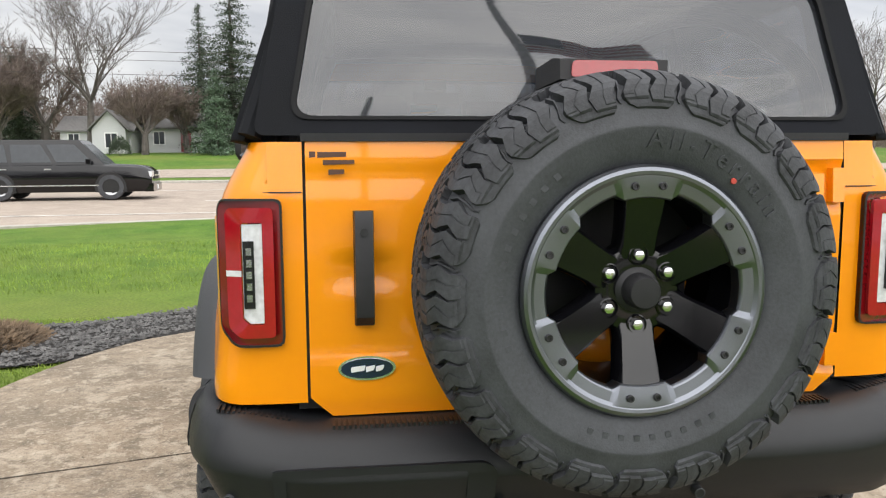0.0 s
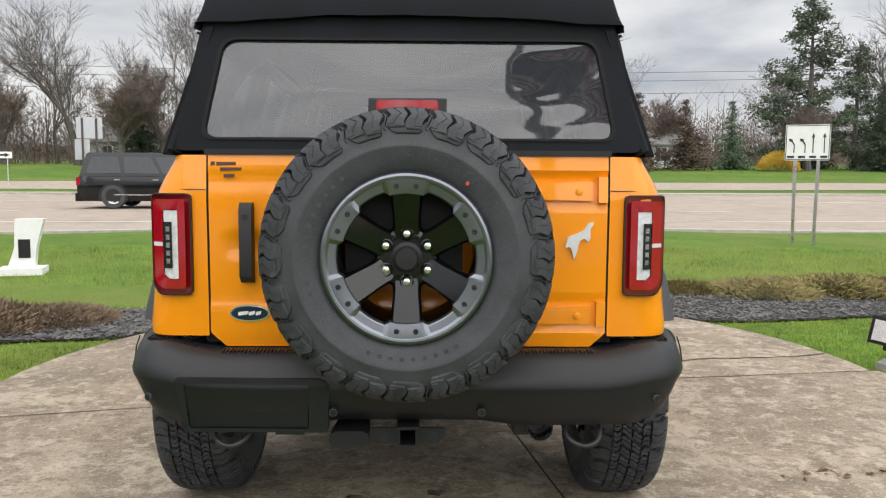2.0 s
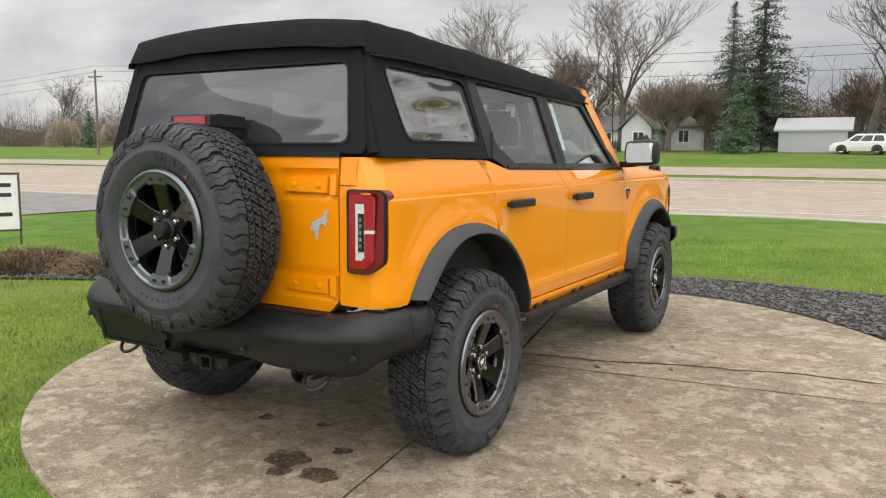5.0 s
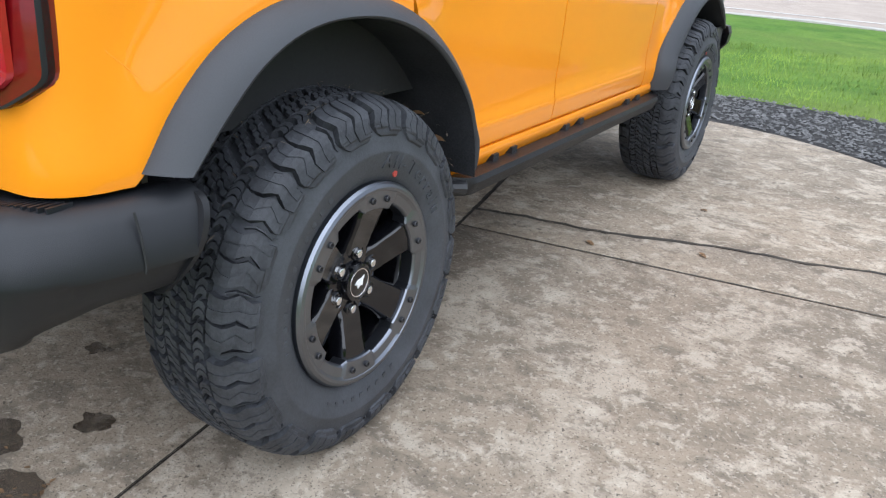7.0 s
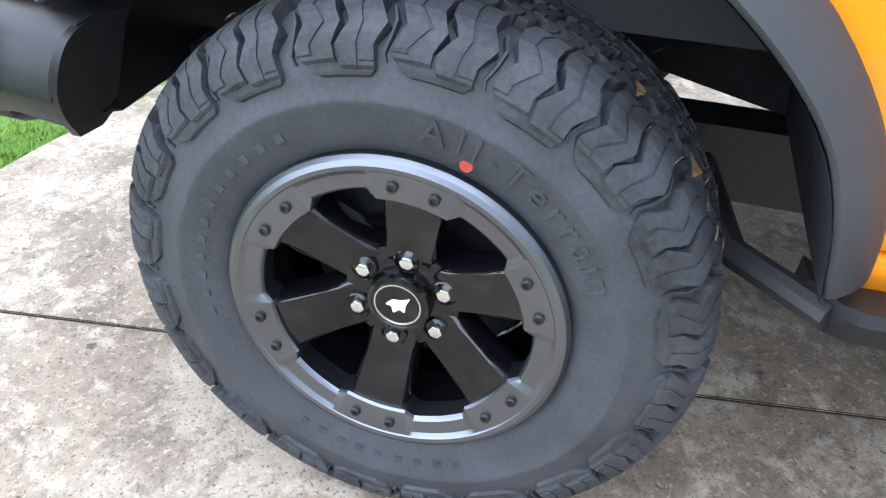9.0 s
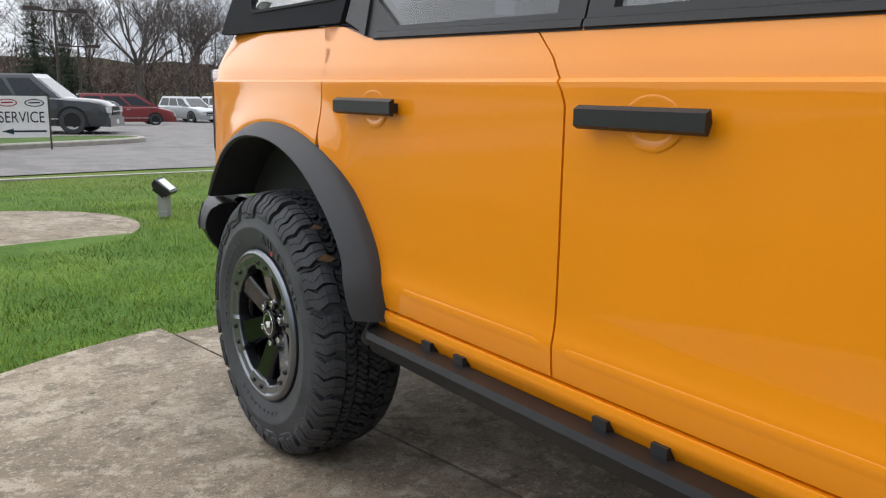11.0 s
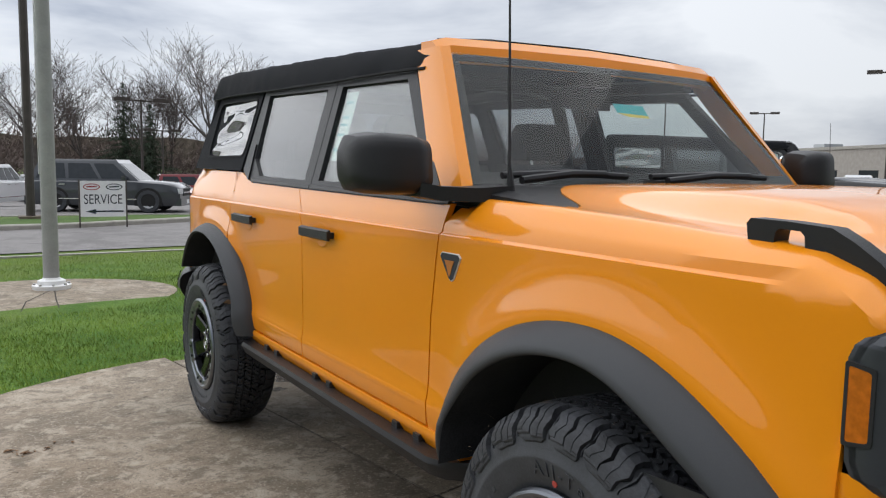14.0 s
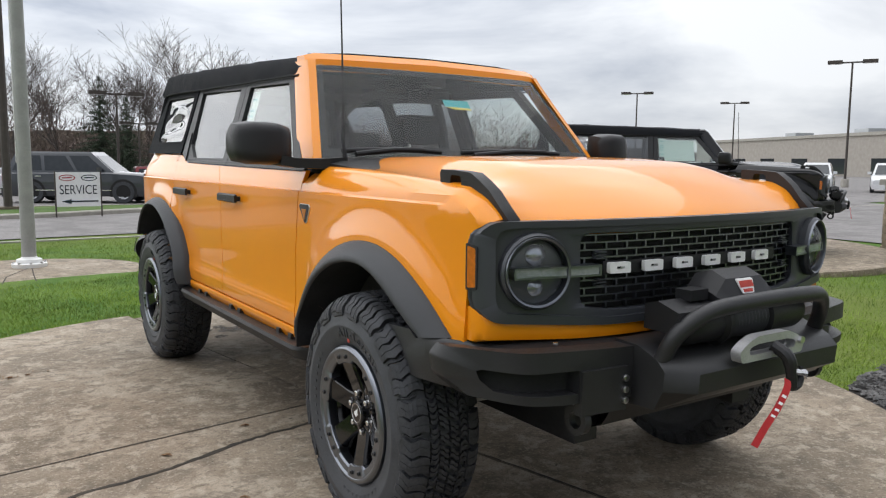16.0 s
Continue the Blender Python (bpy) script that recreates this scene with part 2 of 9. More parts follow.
M = dict(
    paint=mat("orange_paint", (0.85, 0.278, 0.003), 0.40, var=0.02, scale=3, fine=900, coat=0.85, spec=0.15, rvar=0.15, bump=0.00004, bump_scale=700),
    black_paint=mat("black_paint", (0.004, 0.004, 0.005), 0.08, var=0.1, coat=0.4, spec=0.3),
    flare=mat("grained_grey_plastic", (0.038, 0.040, 0.0445), 0.55, var=0.10, scale=5, fine=400, bump=0.0004, bump_scale=900, spec=0.45),
    plastic=mat("black_plastic", (0.013, 0.013, 0.0145), 0.45, spec=0.35, var=0.15, fine=300, bump=0.0003, bump_scale=700),
    gap=mat("dark_inner_metal", (0.013, 0.013, 0.013), 0.8, var=0.2),
    liner=mat("wheel_liner_felt", (0.026, 0.027, 0.030), 0.95, var=0.3, fine=200, bump=0.001, spec=0.15),
    fabric=mat("black_twill_fabric", (0.0080, 0.0088, 0.0118), 0.88, var=0.25, scale=4, fine=700, bump=0.0007, bump_scale=500, spec=0.25),
    seam=mat("fabric_seam", (0.009, 0.009, 0.010), 0.8, var=0.2, fine=600, spec=0.3),
    rubber=mat("tyre_rubber", (0.044, 0.0467, 0.0525), 0.58, var=0.22, scale=12, fine=150, bump=0.0006, bump_scale=260, spec=0.42),
    tread=mat("tread_rubber", (0.036, 0.0378, 0.0425), 0.60, var=0.35, scale=16, fine=120, bump=0.0008, bump_scale=220, spec=0.35),
    gloss_black=mat("gloss_black_alloy", (0.0035, 0.0035, 0.0045), 0.10, var=0.1, coat=0.3, spec=0.4),
    gunmetal=mat("gunmetal_alloy", (0.195, 0.207, 0.232), 0.34, metal=1.0, var=0.08, fine=500),
    steel=mat("zinc_steel", (0.55, 0.55, 0.56), 0.28, metal=1.0, var=0.15, fine=200),
    chrome=mat("bright_chrome", (0.85, 0.85, 0.86), 0.22, metal=1.0, var=0.04),
    dark_metal=mat("dark_satin_metal", (0.03, 0.03, 0.032), 0.45, metal=0.4, var=0.2),
    bumper=mat("moulded_dark_bumper", (0.0100, 0.0107, 0.0128), 0.42, spec=0.4, var=0.14, scale=5, fine=300, bump=0.0005, bump_scale=800),
    steel_bumper=mat("powder_coated_black_steel", (0.022, 0.022, 0.0235), 0.40, spec=0.45, var=0.15, fine=300, bump=0.0004, bump_scale=1000),
    surround=mat("carbonised_grey_grille", (0.052, 0.0555, 0.064), 0.36, metal=0.3, var=0.06, fine=500),
    lens_red=mat("red_lens", (0.32, 0.004, 0.011), 0.10, var=0.08, coat=1.0, scale=25),
    lens_dark_red=mat("dark_red_lens", (0.16, 0.004, 0.006), 0.10, var=0.08, coat=1.0),
    lens_white=mat("frosted_white_lens", (0.62, 0.63, 0.65), 0.16, var=0.12, scale=60, coat=0.8),
    light_bar=mat("grey_white_light_guide", (0.30, 0.31, 0.325), 0.18, var=0.15, scale=40, coat=0.8),
    lamp_optic=mat("lamp_optic", (0.42, 0.43, 0.45), 0.18, metal=0.8, var=0.3, scale=60),
    cast_alu=mat("cast_aluminium", (0.50, 0.50, 0.51), 0.48, metal=0.7, var=0.12, fine=160),
    bright=mat("satin_bright_metal", (0.72, 0.72, 0.73), 0.30, metal=0.45, var=0.06),
    amber=mat("amber_lens", (0.52, 0.125, 0.008), 0.15, var=0.15, scale=60, coat=1.0),
    lamp_dark=mat("smoked_lamp_bowl", (0.012, 0.0125, 0.014), 0.25, metal=0.2, var=0.2, scale=30),
    white=mat("white_enamel", (0.78, 0.78, 0.77), 0.4, var=0.05),
    blue=mat("dark_blue_enamel", (0.006, 0.014, 0.050), 0.15, var=0.1, coat=1.0),
    red=mat("red_webbing", (0.42, 0.018, 0.02), 0.8, var=0.2, fine=500, bump=0.0005),
    red_dot=mat("red_paint_dot", (0.42, 0.05, 0.035), 0.7, var=0.2),
    seat=mat("dark_seat_cloth", (0.02, 0.02, 0.022), 0.85, var=0.2, fine=300),
    paper=mat("window_sticker_paper", (0.62, 0.74, 0.70), 0.6, var=0.08, scale=30),
    teal=mat("teal_paper", (0.05, 0.42, 0.45), 0.5, var=0.1),
    yellow=mat("yellow_paper", (0.75, 0.62, 0.10), 0.5, var=0.1),
    ink=mat("dark_print", (0.02, 0.022, 0.03), 0.6, var=0.1),
    ink_brown=mat("brown_print", (0.07, 0.026, 0.010), 0.6, var=0.1),
    ink_orange=mat("orange_print", (0.50, 0.17, 0.02), 0.6, var=0.1),
    vinyl=pane("smoked_vinyl_window", (0.20, 0.215, 0.25), 0.03, 0.24, 0.10),
    vinyl_clear=pane("creased_clear_vinyl", (0.62, 0.62, 0.64), 0.02, 0.22, 0.24),
    glass_dark=pane("privacy_glass", (0.66, 0.67, 0.68), 0.005, 0.04, 0.075),
    glass=pane("clear_glass", (0.90, 0.93, 0.92), 0.003, 0.01, 0.09),
    screen_glass=pane("windscreen_glass", (0.82, 0.86, 0.84), 0.003, 0.01, 0.045),
    lens_clear=pane("clear_lamp_lens", (0.88, 0.90, 0.92), 0.01, 0.02, 0.05),
    mirror=mat("mirror_glass", (0.85, 0.86, 0.88), 0.02, metal=1.0, var=0.01),
    concrete=concrete_surface("weathered_concrete"),
    crack=mat("dirt_in_joint", (0.040, 0.033, 0.024), 0.95, var=0.4, fine=200, bump=0.003),
    soil=mat("soil", (0.06, 0.045, 0.03), 0.95, var=0.4, bump=0.004),
    lawn=layered("lawn", [(0.075, 0.155, 0.014), (0.110, 0.185, 0.022), (0.055, 0.125, 0.010), (0.140, 0.170, 0.032)], [0.35, 1.6, 0.12], 0.95, 0.02, 38.0),
    far_grass=layered("far_grass", [(0.070, 0.125, 0.022), (0.098, 0.148, 0.035), (0.058, 0.11, 0.02)], [0.2, 0.9], 0.95, 0.02, 20.0),
    blade=mat("grass_blades", (0.105, 0.225, 0.012), 0.6, var=0.42, scale=1.0, fine=9, tint=(0.205, 0.285, 0.045), spec=0.3),
    mulch=layered("mulch_bed", [(0.030, 0.028, 0.027), (0.06, 0.056, 0.052), (0.018, 0.017, 0.016)], [9.0, 26.0], 0.9, 0.02, 60.0),
    chip=mat("dark_stone_chip", (0.045, 0.044, 0.045), 0.75, var=0.6, scale=7, fine=60, tint=(0.10, 0.098, 0.095)),
    road=layered("worn_road_concrete", [(0.33, 0.275, 0.228), (0.285, 0.237, 0.198), (0.365, 0.308, 0.255)], [0.25, 1.3], 0.85, 0.003, 60.0),
    asphalt=layered("grey_asphalt", [(0.20, 0.19, 0.185), (0.165, 0.155, 0.15), (0.235, 0.222, 0.215)], [0.3, 1.6], 0.85, 0.004, 90.0),
    kerb=mat("kerb_concrete", (0.36, 0.34, 0.30), 0.85, var=0.15, bump=0.002),
    line=mat("road_paint", (0.62, 0.60, 0.56), 0.7, var=0.12, scale=3),
    bark=mat("grey_bark", (0.095, 0.083, 0.074), 0.9, var=0.3, scale=3, fine=30, bump=0.01),
    twig=mat("brown_twigs", (0.120, 0.104, 0.096), 0.9, var=0.3, scale=1.5, fine=20),
    bush_twig=mat("reddish_brown_twigs", (0.150, 0.115, 0.100), 0.9, var=0.35, scale=0.8, fine=12),
    needle=mat("spruce_needles", (0.030, 0.047, 0.026), 0.75, var=0.45, scale=1.0, fine=12, tint=(0.046, 0.066, 0.038)),
    needle_pine=mat("pine_needles", (0.040, 0.066, 0.034), 0.75, var=0.45, scale=0.8, fine=12, tint=(0.075, 0.10, 0.06)),
    needle_blue=mat("young_spruce_needles", (0.050, 0.090, 0.050), 0.75, var=0.4, scale=1.0, fine=12, tint=(0.08, 0.125, 0.075)),
    rusty=mat("browned_needles", (0.075, 0.050, 0.032), 0.8, var=0.4, scale=1.0, fine=12),
    juniper=mat("winter_juniper", (0.125, 0.118, 0.034), 0.8, var=0.4, scale=4, fine=30, tint=(0.20, 0.165, 0.06)),
    dry_shrub=mat("dry_brown_shrub", (0.15, 0.105, 0.065), 0.85, var=0.4, scale=4, fine=30),
    forsythia=mat("yellow_blossom", (0.50, 0.33, 0.03), 0.7, var=0.3, scale=3, fine=20),
    blossom=mat("pale_blossom", (0.32, 0.27, 0.22), 0.8, var=0.3, scale=3, fine=20),
    siding=mat("white_siding", (0.54, 0.545, 0.55), 0.6, var=0.06, bump=0.003, stretch=(0.2, 0.2, 8)),
    roof=mat("grey_shingles", (0.16, 0.155, 0.15), 0.9, var=0.25, fine=20),
    roof_light=mat("pale_roof", (0.36, 0.37, 0.38), 0.8, var=0.1),
    brickwall=mat("tan_block_wall", (0.36, 0.33, 0.29), 0.85, var=0.1, scale=2),
    window_dark=mat("dark_window_pane", (0.03, 0.035, 0.04), 0.08, var=0.1),
    pole_grey=mat("galvanised_grey_pole", (0.34, 0.34, 0.335), 0.5, metal=0.25, var=0.08, fine=60),
    pole_dark=mat("bronze_pole", (0.055, 0.045, 0.038), 0.5, var=0.15),
    wood=mat("weathered_wood", (0.15, 0.12, 0.09), 0.9, var=0.3),
    stone=mat("tan_ledgestone", (0.40, 0.33, 0.24), 0.85, var=0.3, scale=5, bump=0.006, rand=0.25),
    leaf_dead=mat("dead_leaf", (0.27, 0.165, 0.085), 0.8, var=0.4),
    wet=stain("damp_dirt_stain", (0.120, 0.090, 0.062), 9.0),
    flag_red=mat("flag_red", (0.30, 0.02, 0.03), 0.8, var=0.1),
    flag_white=mat("flag_white", (0.60, 0.60, 0.60), 0.8, var=0.1),
    car_grey=mat("dark_grey_car_paint", (0.045, 0.050, 0.058), 0.3, metal=0.3, var=0.05, coat=1.0),
    car_red=mat("deep_red_car_paint", (0.20, 0.012, 0.016), 0.3, var=0.05, coat=1.0),
    car_white=mat("white_car_paint", (0.66, 0.67, 0.68), 0.3, var=0.03, coat=1.0),
    car_silver=mat("silver_car_paint", (0.38, 0.40, 0.42), 0.3, metal=0.5, var=0.05, coat=1.0),
)


# ---- mesh helpers ----
def smooth_mesh(me, angle=32):
    for p in me.polygons:
        p.use_smooth = True
    me.set_sharp_from_angle(angle=radians(angle))


def part(name, bm, material, parent=None, label="", angle=32, keep=False):
    """One bmesh as one mesh object, under a thing or a part."""
    bmesh.ops.recalc_face_normals(bm, faces=bm.faces)
    me = bpy.data.meshes.new(name)
    bm.to_mesh(me)
    bm.free()
    smooth_mesh(me, angle)
    me.materials.append(M[material] if isinstance(material, str) else material)
    ob = new(name, me)
    ob.parent = parent
    if label:
        ob["label"] = label
    return ob


def raw(name, verts, faces, material, parent=None, label="", smooth=False):
    """A mesh object straight from arrays."""
    me = bpy.data.meshes.new(name)
    me.from_pydata(verts, [], faces)
    me.materials.append(M[material] if isinstance(material, str) else material)
    if smooth:
        smooth_mesh(me)
    ob = new(name, me)
    ob.parent = parent
    if label:
        ob["label"] = label
    return ob


def thing(name, label, category, at=(0, 0, 0), turn=0.0, group=""):
    ob = new(name)
    ob.empty_display_size = 0.1
    ob.location, ob.rotation_euler = at, (0, 0, radians(turn))
    return tagged(ob, label, category, group)


def bevel(bm, w, seg=2, angle=30):
    es = [e for e in bm.edges if len(e.link_faces) == 2 and e.calc_face_angle(0) > radians(angle)]
    if es and w > 0:
        bmesh.ops.bevel(bm, geom=es, offset=w, segments=seg, profile=0.5, affect="EDGES", clamp_overlap=True)
    return bm


def box(x0, x1, y0, y1, z0, z1, b=0.0, seg=2, bm=None):
    own = bm is None
    bm = bm or bmesh.new()
    vs = [bm.verts.new(p) for p in ((x0, y0, z0), (x1, y0, z0), (x1, y1, z0), (x0, y1, z0), (x0, y0, z1), (x1, y0, z1), (x1, y1, z1), (x0, y1, z1))]
    for f in ((0, 3, 2, 1), (4, 5, 6, 7), (0, 1, 5, 4), (1, 2, 6, 5), (2, 3, 7, 6), (3, 0, 4, 7)):
        bm.faces.new([vs[i] for i in f])
    if own and b:
        bevel(bm, b, seg)
    return bm


def moved(bm, m):
    bmesh.ops.transform(bm, matrix=m, verts=bm.verts)
    return bm


def loft(rings, closed=True, caps=True, bm=None):
    """Quads between rings of equally many points."""
    bm = bm or bmesh.new()
    vr = [[bm.verts.new(p) for p in r] for r in rings]
    n = len(rings[0])
    for a, b in zip(vr, vr[1:]):
        for i in range(n if closed else n - 1):
            j = (i + 1) % n
            bm.faces.new((a[i], a[j], b[j], b[i]))
    if caps and closed:
        bm.faces.new(vr[0][::-1])
        bm.faces.new(vr[-1])
    return bm


def prism(outline, to3d, d0, d1, b=0.0, seg=2, bm=None):
    """An outline in two coordinates, drawn out between two depths. to3d(u, v, d) gives the place."""
    own = bm is None
    bm = loft([[to3d(u, v, d) for u, v in outline] for d in (d0, d1)], bm=bm)
    if own and b:
        bevel(bm, b, seg)
    return bm


def ring_panel(outer, inner, to3d, d0, d1, bm=None):
    """A frame between two outlines of equally many points."""
    bm = bm or bmesh.new()
    loops = [[bm.verts.new(to3d(u, v, d)) for u, v in o] for o, d in ((outer, d0), (outer, d1), (inner, d1), (inner, d0))]
    n = len(outer)
    for k in range(4):
        a, b = loops[k], loops[(k + 1) % 4]
        for i in range(n):
            j = (i + 1) % n
            bm.faces.new((a[i], a[j], b[j], b[i]))
    return bm


def rounded(pts, r, n=5):
    """A closed outline with its corners rounded."""
    out = []
    for i, p in enumerate(pts):
        p, a, b = Vector(p), Vector(pts[i - 1]), Vector(pts[(i + 1) % len(pts)])
        rr = min(r, (a - p).length * 0.45, (b - p).length * 0.45)
        p0, p1 = p + (a - p).normalized() * rr, p + (b - p).normalized() * rr
        for k in range(n):
            t = k / (n - 1)
            out.append(tuple(p0 * (1 - t) ** 2 + p * 2 * t * (1 - t) + p1 * t * t))
    return out


def spline(pts, n):
    """A smooth line through points, n steps to a stretch."""
    P = [Vector(p) for p in pts]
    P = [P[0] * 2 - P[1]] + P + [P[-1] * 2 - P[-2]]
    out = []
    for i in range(1, len(P) - 2):
        a, b, c, d = P[i - 1:i + 3]
        for k in range(n):
            t = k / n
            out.append(0.5 * (2 * b + (c - a) * t + (2 * a - 5 * b + 4 * c - d) * t * t + (3 * b - a - 3 * c + d) * t ** 3))
    out.append(P[-2])
    return out


def tube(pts, r, seg=8, bm=None, caps=True):
    """A round bar along points; r is one radius or one for each point."""
    bm = bm or bmesh.new()
    P = [Vector(p) for p in pts]
    rs = r if isinstance(r, (list, tuple)) else [r] * len(P)
    rings, ref = [], None
    for i, p in enumerate(P):
        d = (P[min(i + 1, len(P) - 1)] - P[max(i - 1, 0)]).normalized()
        if ref is None:
            ref = d.orthogonal().normalized()
        ref = (ref - d * ref.dot(d)).normalized()
        o = d.cross(ref)
        rings.append([p + (ref * math.cos(2 * math.pi * k / seg) + o * math.sin(2 * math.pi * k / seg)) * rs[i] for k in range(seg)])
    return loft(rings, caps=caps, bm=bm)


def revolve(profile, seg=48, axis="x", bm=None, closed=False):
    """A profile of (radius, along) turned about an axis through the origin."""
    bm = bm or bmesh.new()
    rings = []
    for r, a in profile:
        ring = []
        for k in range(seg):
            c, s = math.cos(2 * math.pi * k / seg) * r, math.sin(2 * math.pi * k / seg) * r
            ring.append({"x": (a, c, s), "y": (c, a, s), "z": (c, s, a)}[axis])
        rings.append(ring)
    if closed:
        rings.append(rings[0])
    return loft(rings, caps=False, bm=bm)


def disc(r, a0, a1, seg=24, axis="x", b=0.0):
    bm = revolve([(r, a0), (r, a1)], seg, axis)
    bmesh.ops.holes_fill(bm, edges=bm.edges)
    return bevel(bm, b) if b else bm


def ss(a, b, x):
    t = min(1, max(0, (x - a) / (b - a)))
    return t * t * (3 - 2 * t)


def lerp_table(table, x):
    for (x0, v0), (x1, v1) in zip(table, table[1:]):
        if x <= x1:
            return v0 + (v1 - v0) * max(0, (x - x0)) / (x1 - x0)
    return table[-1][1]


def letters(text, size, material, m, depth=0.004, parent=None, name="lettering", label=""):
    """Words in the built-in font as a thin mesh at the pose m."""
    cu = bpy.data.curves.new(name, "FONT")
    cu.body, cu.size, cu.extrude, cu.align_x, cu.align_y = text, size, depth, "CENTER", "CENTER"
    tmp = bpy.data.objects.new(name, cu)
    me = bpy.data.meshes.new_from_object(tmp)
    bpy.data.objects.remove(tmp)
    bpy.data.curves.remove(cu)
    me.transform(m)
    me.materials.append(M[material])
    ob = new(name, me)
    ob.parent = parent
    if label:
        ob["label"] = label
    return ob

# ---- the orange off-road car: x to its right, y ahead, z up, the origin on the ground midway between the axles ----
AX, HUB, TRK = 1.4745, 0.432, 0.821
suv = thing("offroad_suv", "bright orange four-door off-road car with black soft top on concrete pad", "car")

# side section: height and half-width
SIDE = [(0.50, 0.825), (0.56, 0.846), (0.585, 0.858), (0.62, 0.866), (0.675, 0.871), (0.70, 0.866), (0.74, 0.863), (0.95, 0.868), (1.10, 0.869),
        (1.19, 0.8705), (1.203, 0.8700), (1.2105, 0.8590), (1.235, 0.8555), (1.25, 0.8515), (1.31, 0.832), (1.375, 0.806), (1.42, 0.79)]
# wheel arch outlines, along from the axle (the long leg faces the doors) and height
ARCH_OUT = [(-0.588, 0.570), (-0.570, 0.68), (-0.524, 0.79), (-0.427, 0.908), (-0.285, 1.007), (-0.10, 1.065), (0.08, 1.078), (0.23, 1.058), (0.36, 1.0), (0.46, 0.91), (0.535, 0.80)]
ARCH_LIP = [(-0.526, 0.570), (-0.506, 0.68), (-0.46, 0.78), (-0.365, 0.88), (-0.24, 0.965), (-0.085, 1.018), (0.07, 1.03), (0.20, 1.012), (0.31, 0.96), (0.40, 0.88), (0.475, 0.795)]
ARCH_OUT_F = [(-0.598, 0.570), (-0.588, 0.68), (-0.548, 0.79), (-0.440, 0.908), (-0.295, 0.995), (-0.14, 1.042), (0.01, 1.054), (0.14, 1.036), (0.27, 0.988), (0.405, 0.908), (0.525, 0.806)]
ARCH_LIP_F = [(-0.530, 0.570), (-0.512, 0.68), (-0.463, 0.755), (-0.365, 0.858), (-0.250, 0.928), (-0.13, 0.968), (0.000, 0.981), (0.110, 0.965), (0.217, 0.919), (0.322, 0.857), (0.418, 0.795)]
ARCH_O, ARCH_L = [tuple(p) for p in spline(ARCH_OUT, 4)], [tuple(p) for p in spline(ARCH_LIP, 4)]
ARCH_OF, ARCH_LF = [tuple(p) for p in spline(ARCH_OUT_F, 4)], [tuple(p) for p in spline(ARCH_LIP_F, 4)]


def arch_d(y, z):
    """Distance to the nearer wheel arch's outline."""
    u = (y - AX) if y > 0 else -(y + AX)
    best = 9.0
    line = ARCH_OF if y > 0 else ARCH_O
    for (a0, b0), (a1, b1) in zip(line[::4], line[4::4]):
        dx, dz = a1 - a0, b1 - b0
        f = max(0.0, min(1.0, ((u - a0) * dx + (z - b0) * dz) / (dx * dx + dz * dz)))
        best = min(best, math.hypot(u - a0 - f * dx, z - b0 - f * dz))
    return best


def side_x(y, z, bulge=True):
    x = lerp_table(SIDE, z)
    x -= 0.016 * ss(1.75, 2.12, y) ** 2 + 0.018 * ss(1.9, 2.2, -y) ** 2
    if bulge and z > 0.6 and (y > 0.75 or y < -0.7):
        d = arch_d(y, z)
        x += 0.024 * math.exp(-((d / 0.080) ** 2)) * ss(1.22, 1.12, z) * (ss(0.80, 1.02, y) if y > 0 else ss(-1.02, -1.22, y))
    return x


def zcol(y):
    """Height of the arch opening's edge over y, under the flare."""
    u = (y - AX) if y > 0 else -(y + AX)
    best = None
    line = ARCH_OF if y > 0 else ARCH_O
    for (a0, b0), (a1, b1) in zip(line, line[1:]):
        if a0 <= u <= a1:
            best = b0 + (b1 - b0) * (u - a0) / (a1 - a0) - 0.015
    return best


def sheet(rows, s, flange=0.02):
    """A panel skin from rows of points, with its edge turned inward."""
    bm = bmesh.new()
    vr = [[bm.verts.new((p[0] * s, p[1], p[2])) for p in r] for r in rows]
    for a, b in zip(vr, vr[1:]):
        for i in range(len(a) - 1):
            bm.faces.new((a[i], a[i + 1], b[i + 1], b[i]))
    edge = [e for e in bm.edges if e.is_boundary]
    ret = bmesh.ops.extrude_edge_only(bm, edges=edge)
    for v in ret["geom"]:
        if isinstance(v, bmesh.types.BMVert):
            v.co.x -= flange * s
    return bm


def belt(y):
    return lerp_table([(-2.2, 1.378), (-1.28, 1.362), (-1.20, 1.358), (-1.03, 1.318), (0.0, 1.302), (0.9, 1.292)], y)


def hood_z(y):
    return lerp_table([(0.85, 1.352), (1.2, 1.348), (1.5, 1.338), (1.7, 1.325), (1.82, 1.305), (1.92, 1.275), (2.0, 1.245), (2.07, 1.21), (2.12, 1.178), (2.2, 1.150)], y)


def fender_z(y):
    """Height of the fender's upper edge."""
    return lerp_table([(0.95, 1.312), (1.23, 1.306), (1.54, 1.291), (1.75, 1.277), (1.90, 1.271), (1.96, 1.264), (2.04, 1.232), (2.09, 1.192), (2.12, 1.162), (2.2, 1.130)], y)


CREASE = (1.13, 1.16, 1.185, 1.203, 1.2105, 1.235)


def zrow(zb, zt, k):
    """Height of row k of 40: even up to the shoulder, then on the creases, then up to the top."""
    if k <= 28:
        return zb + (1.10 - zb) * k / 28
    if k <= 34:
        return CREASE[k - 29]
    return 1.235 + (zt - 1.235) * (k - 34) / 6


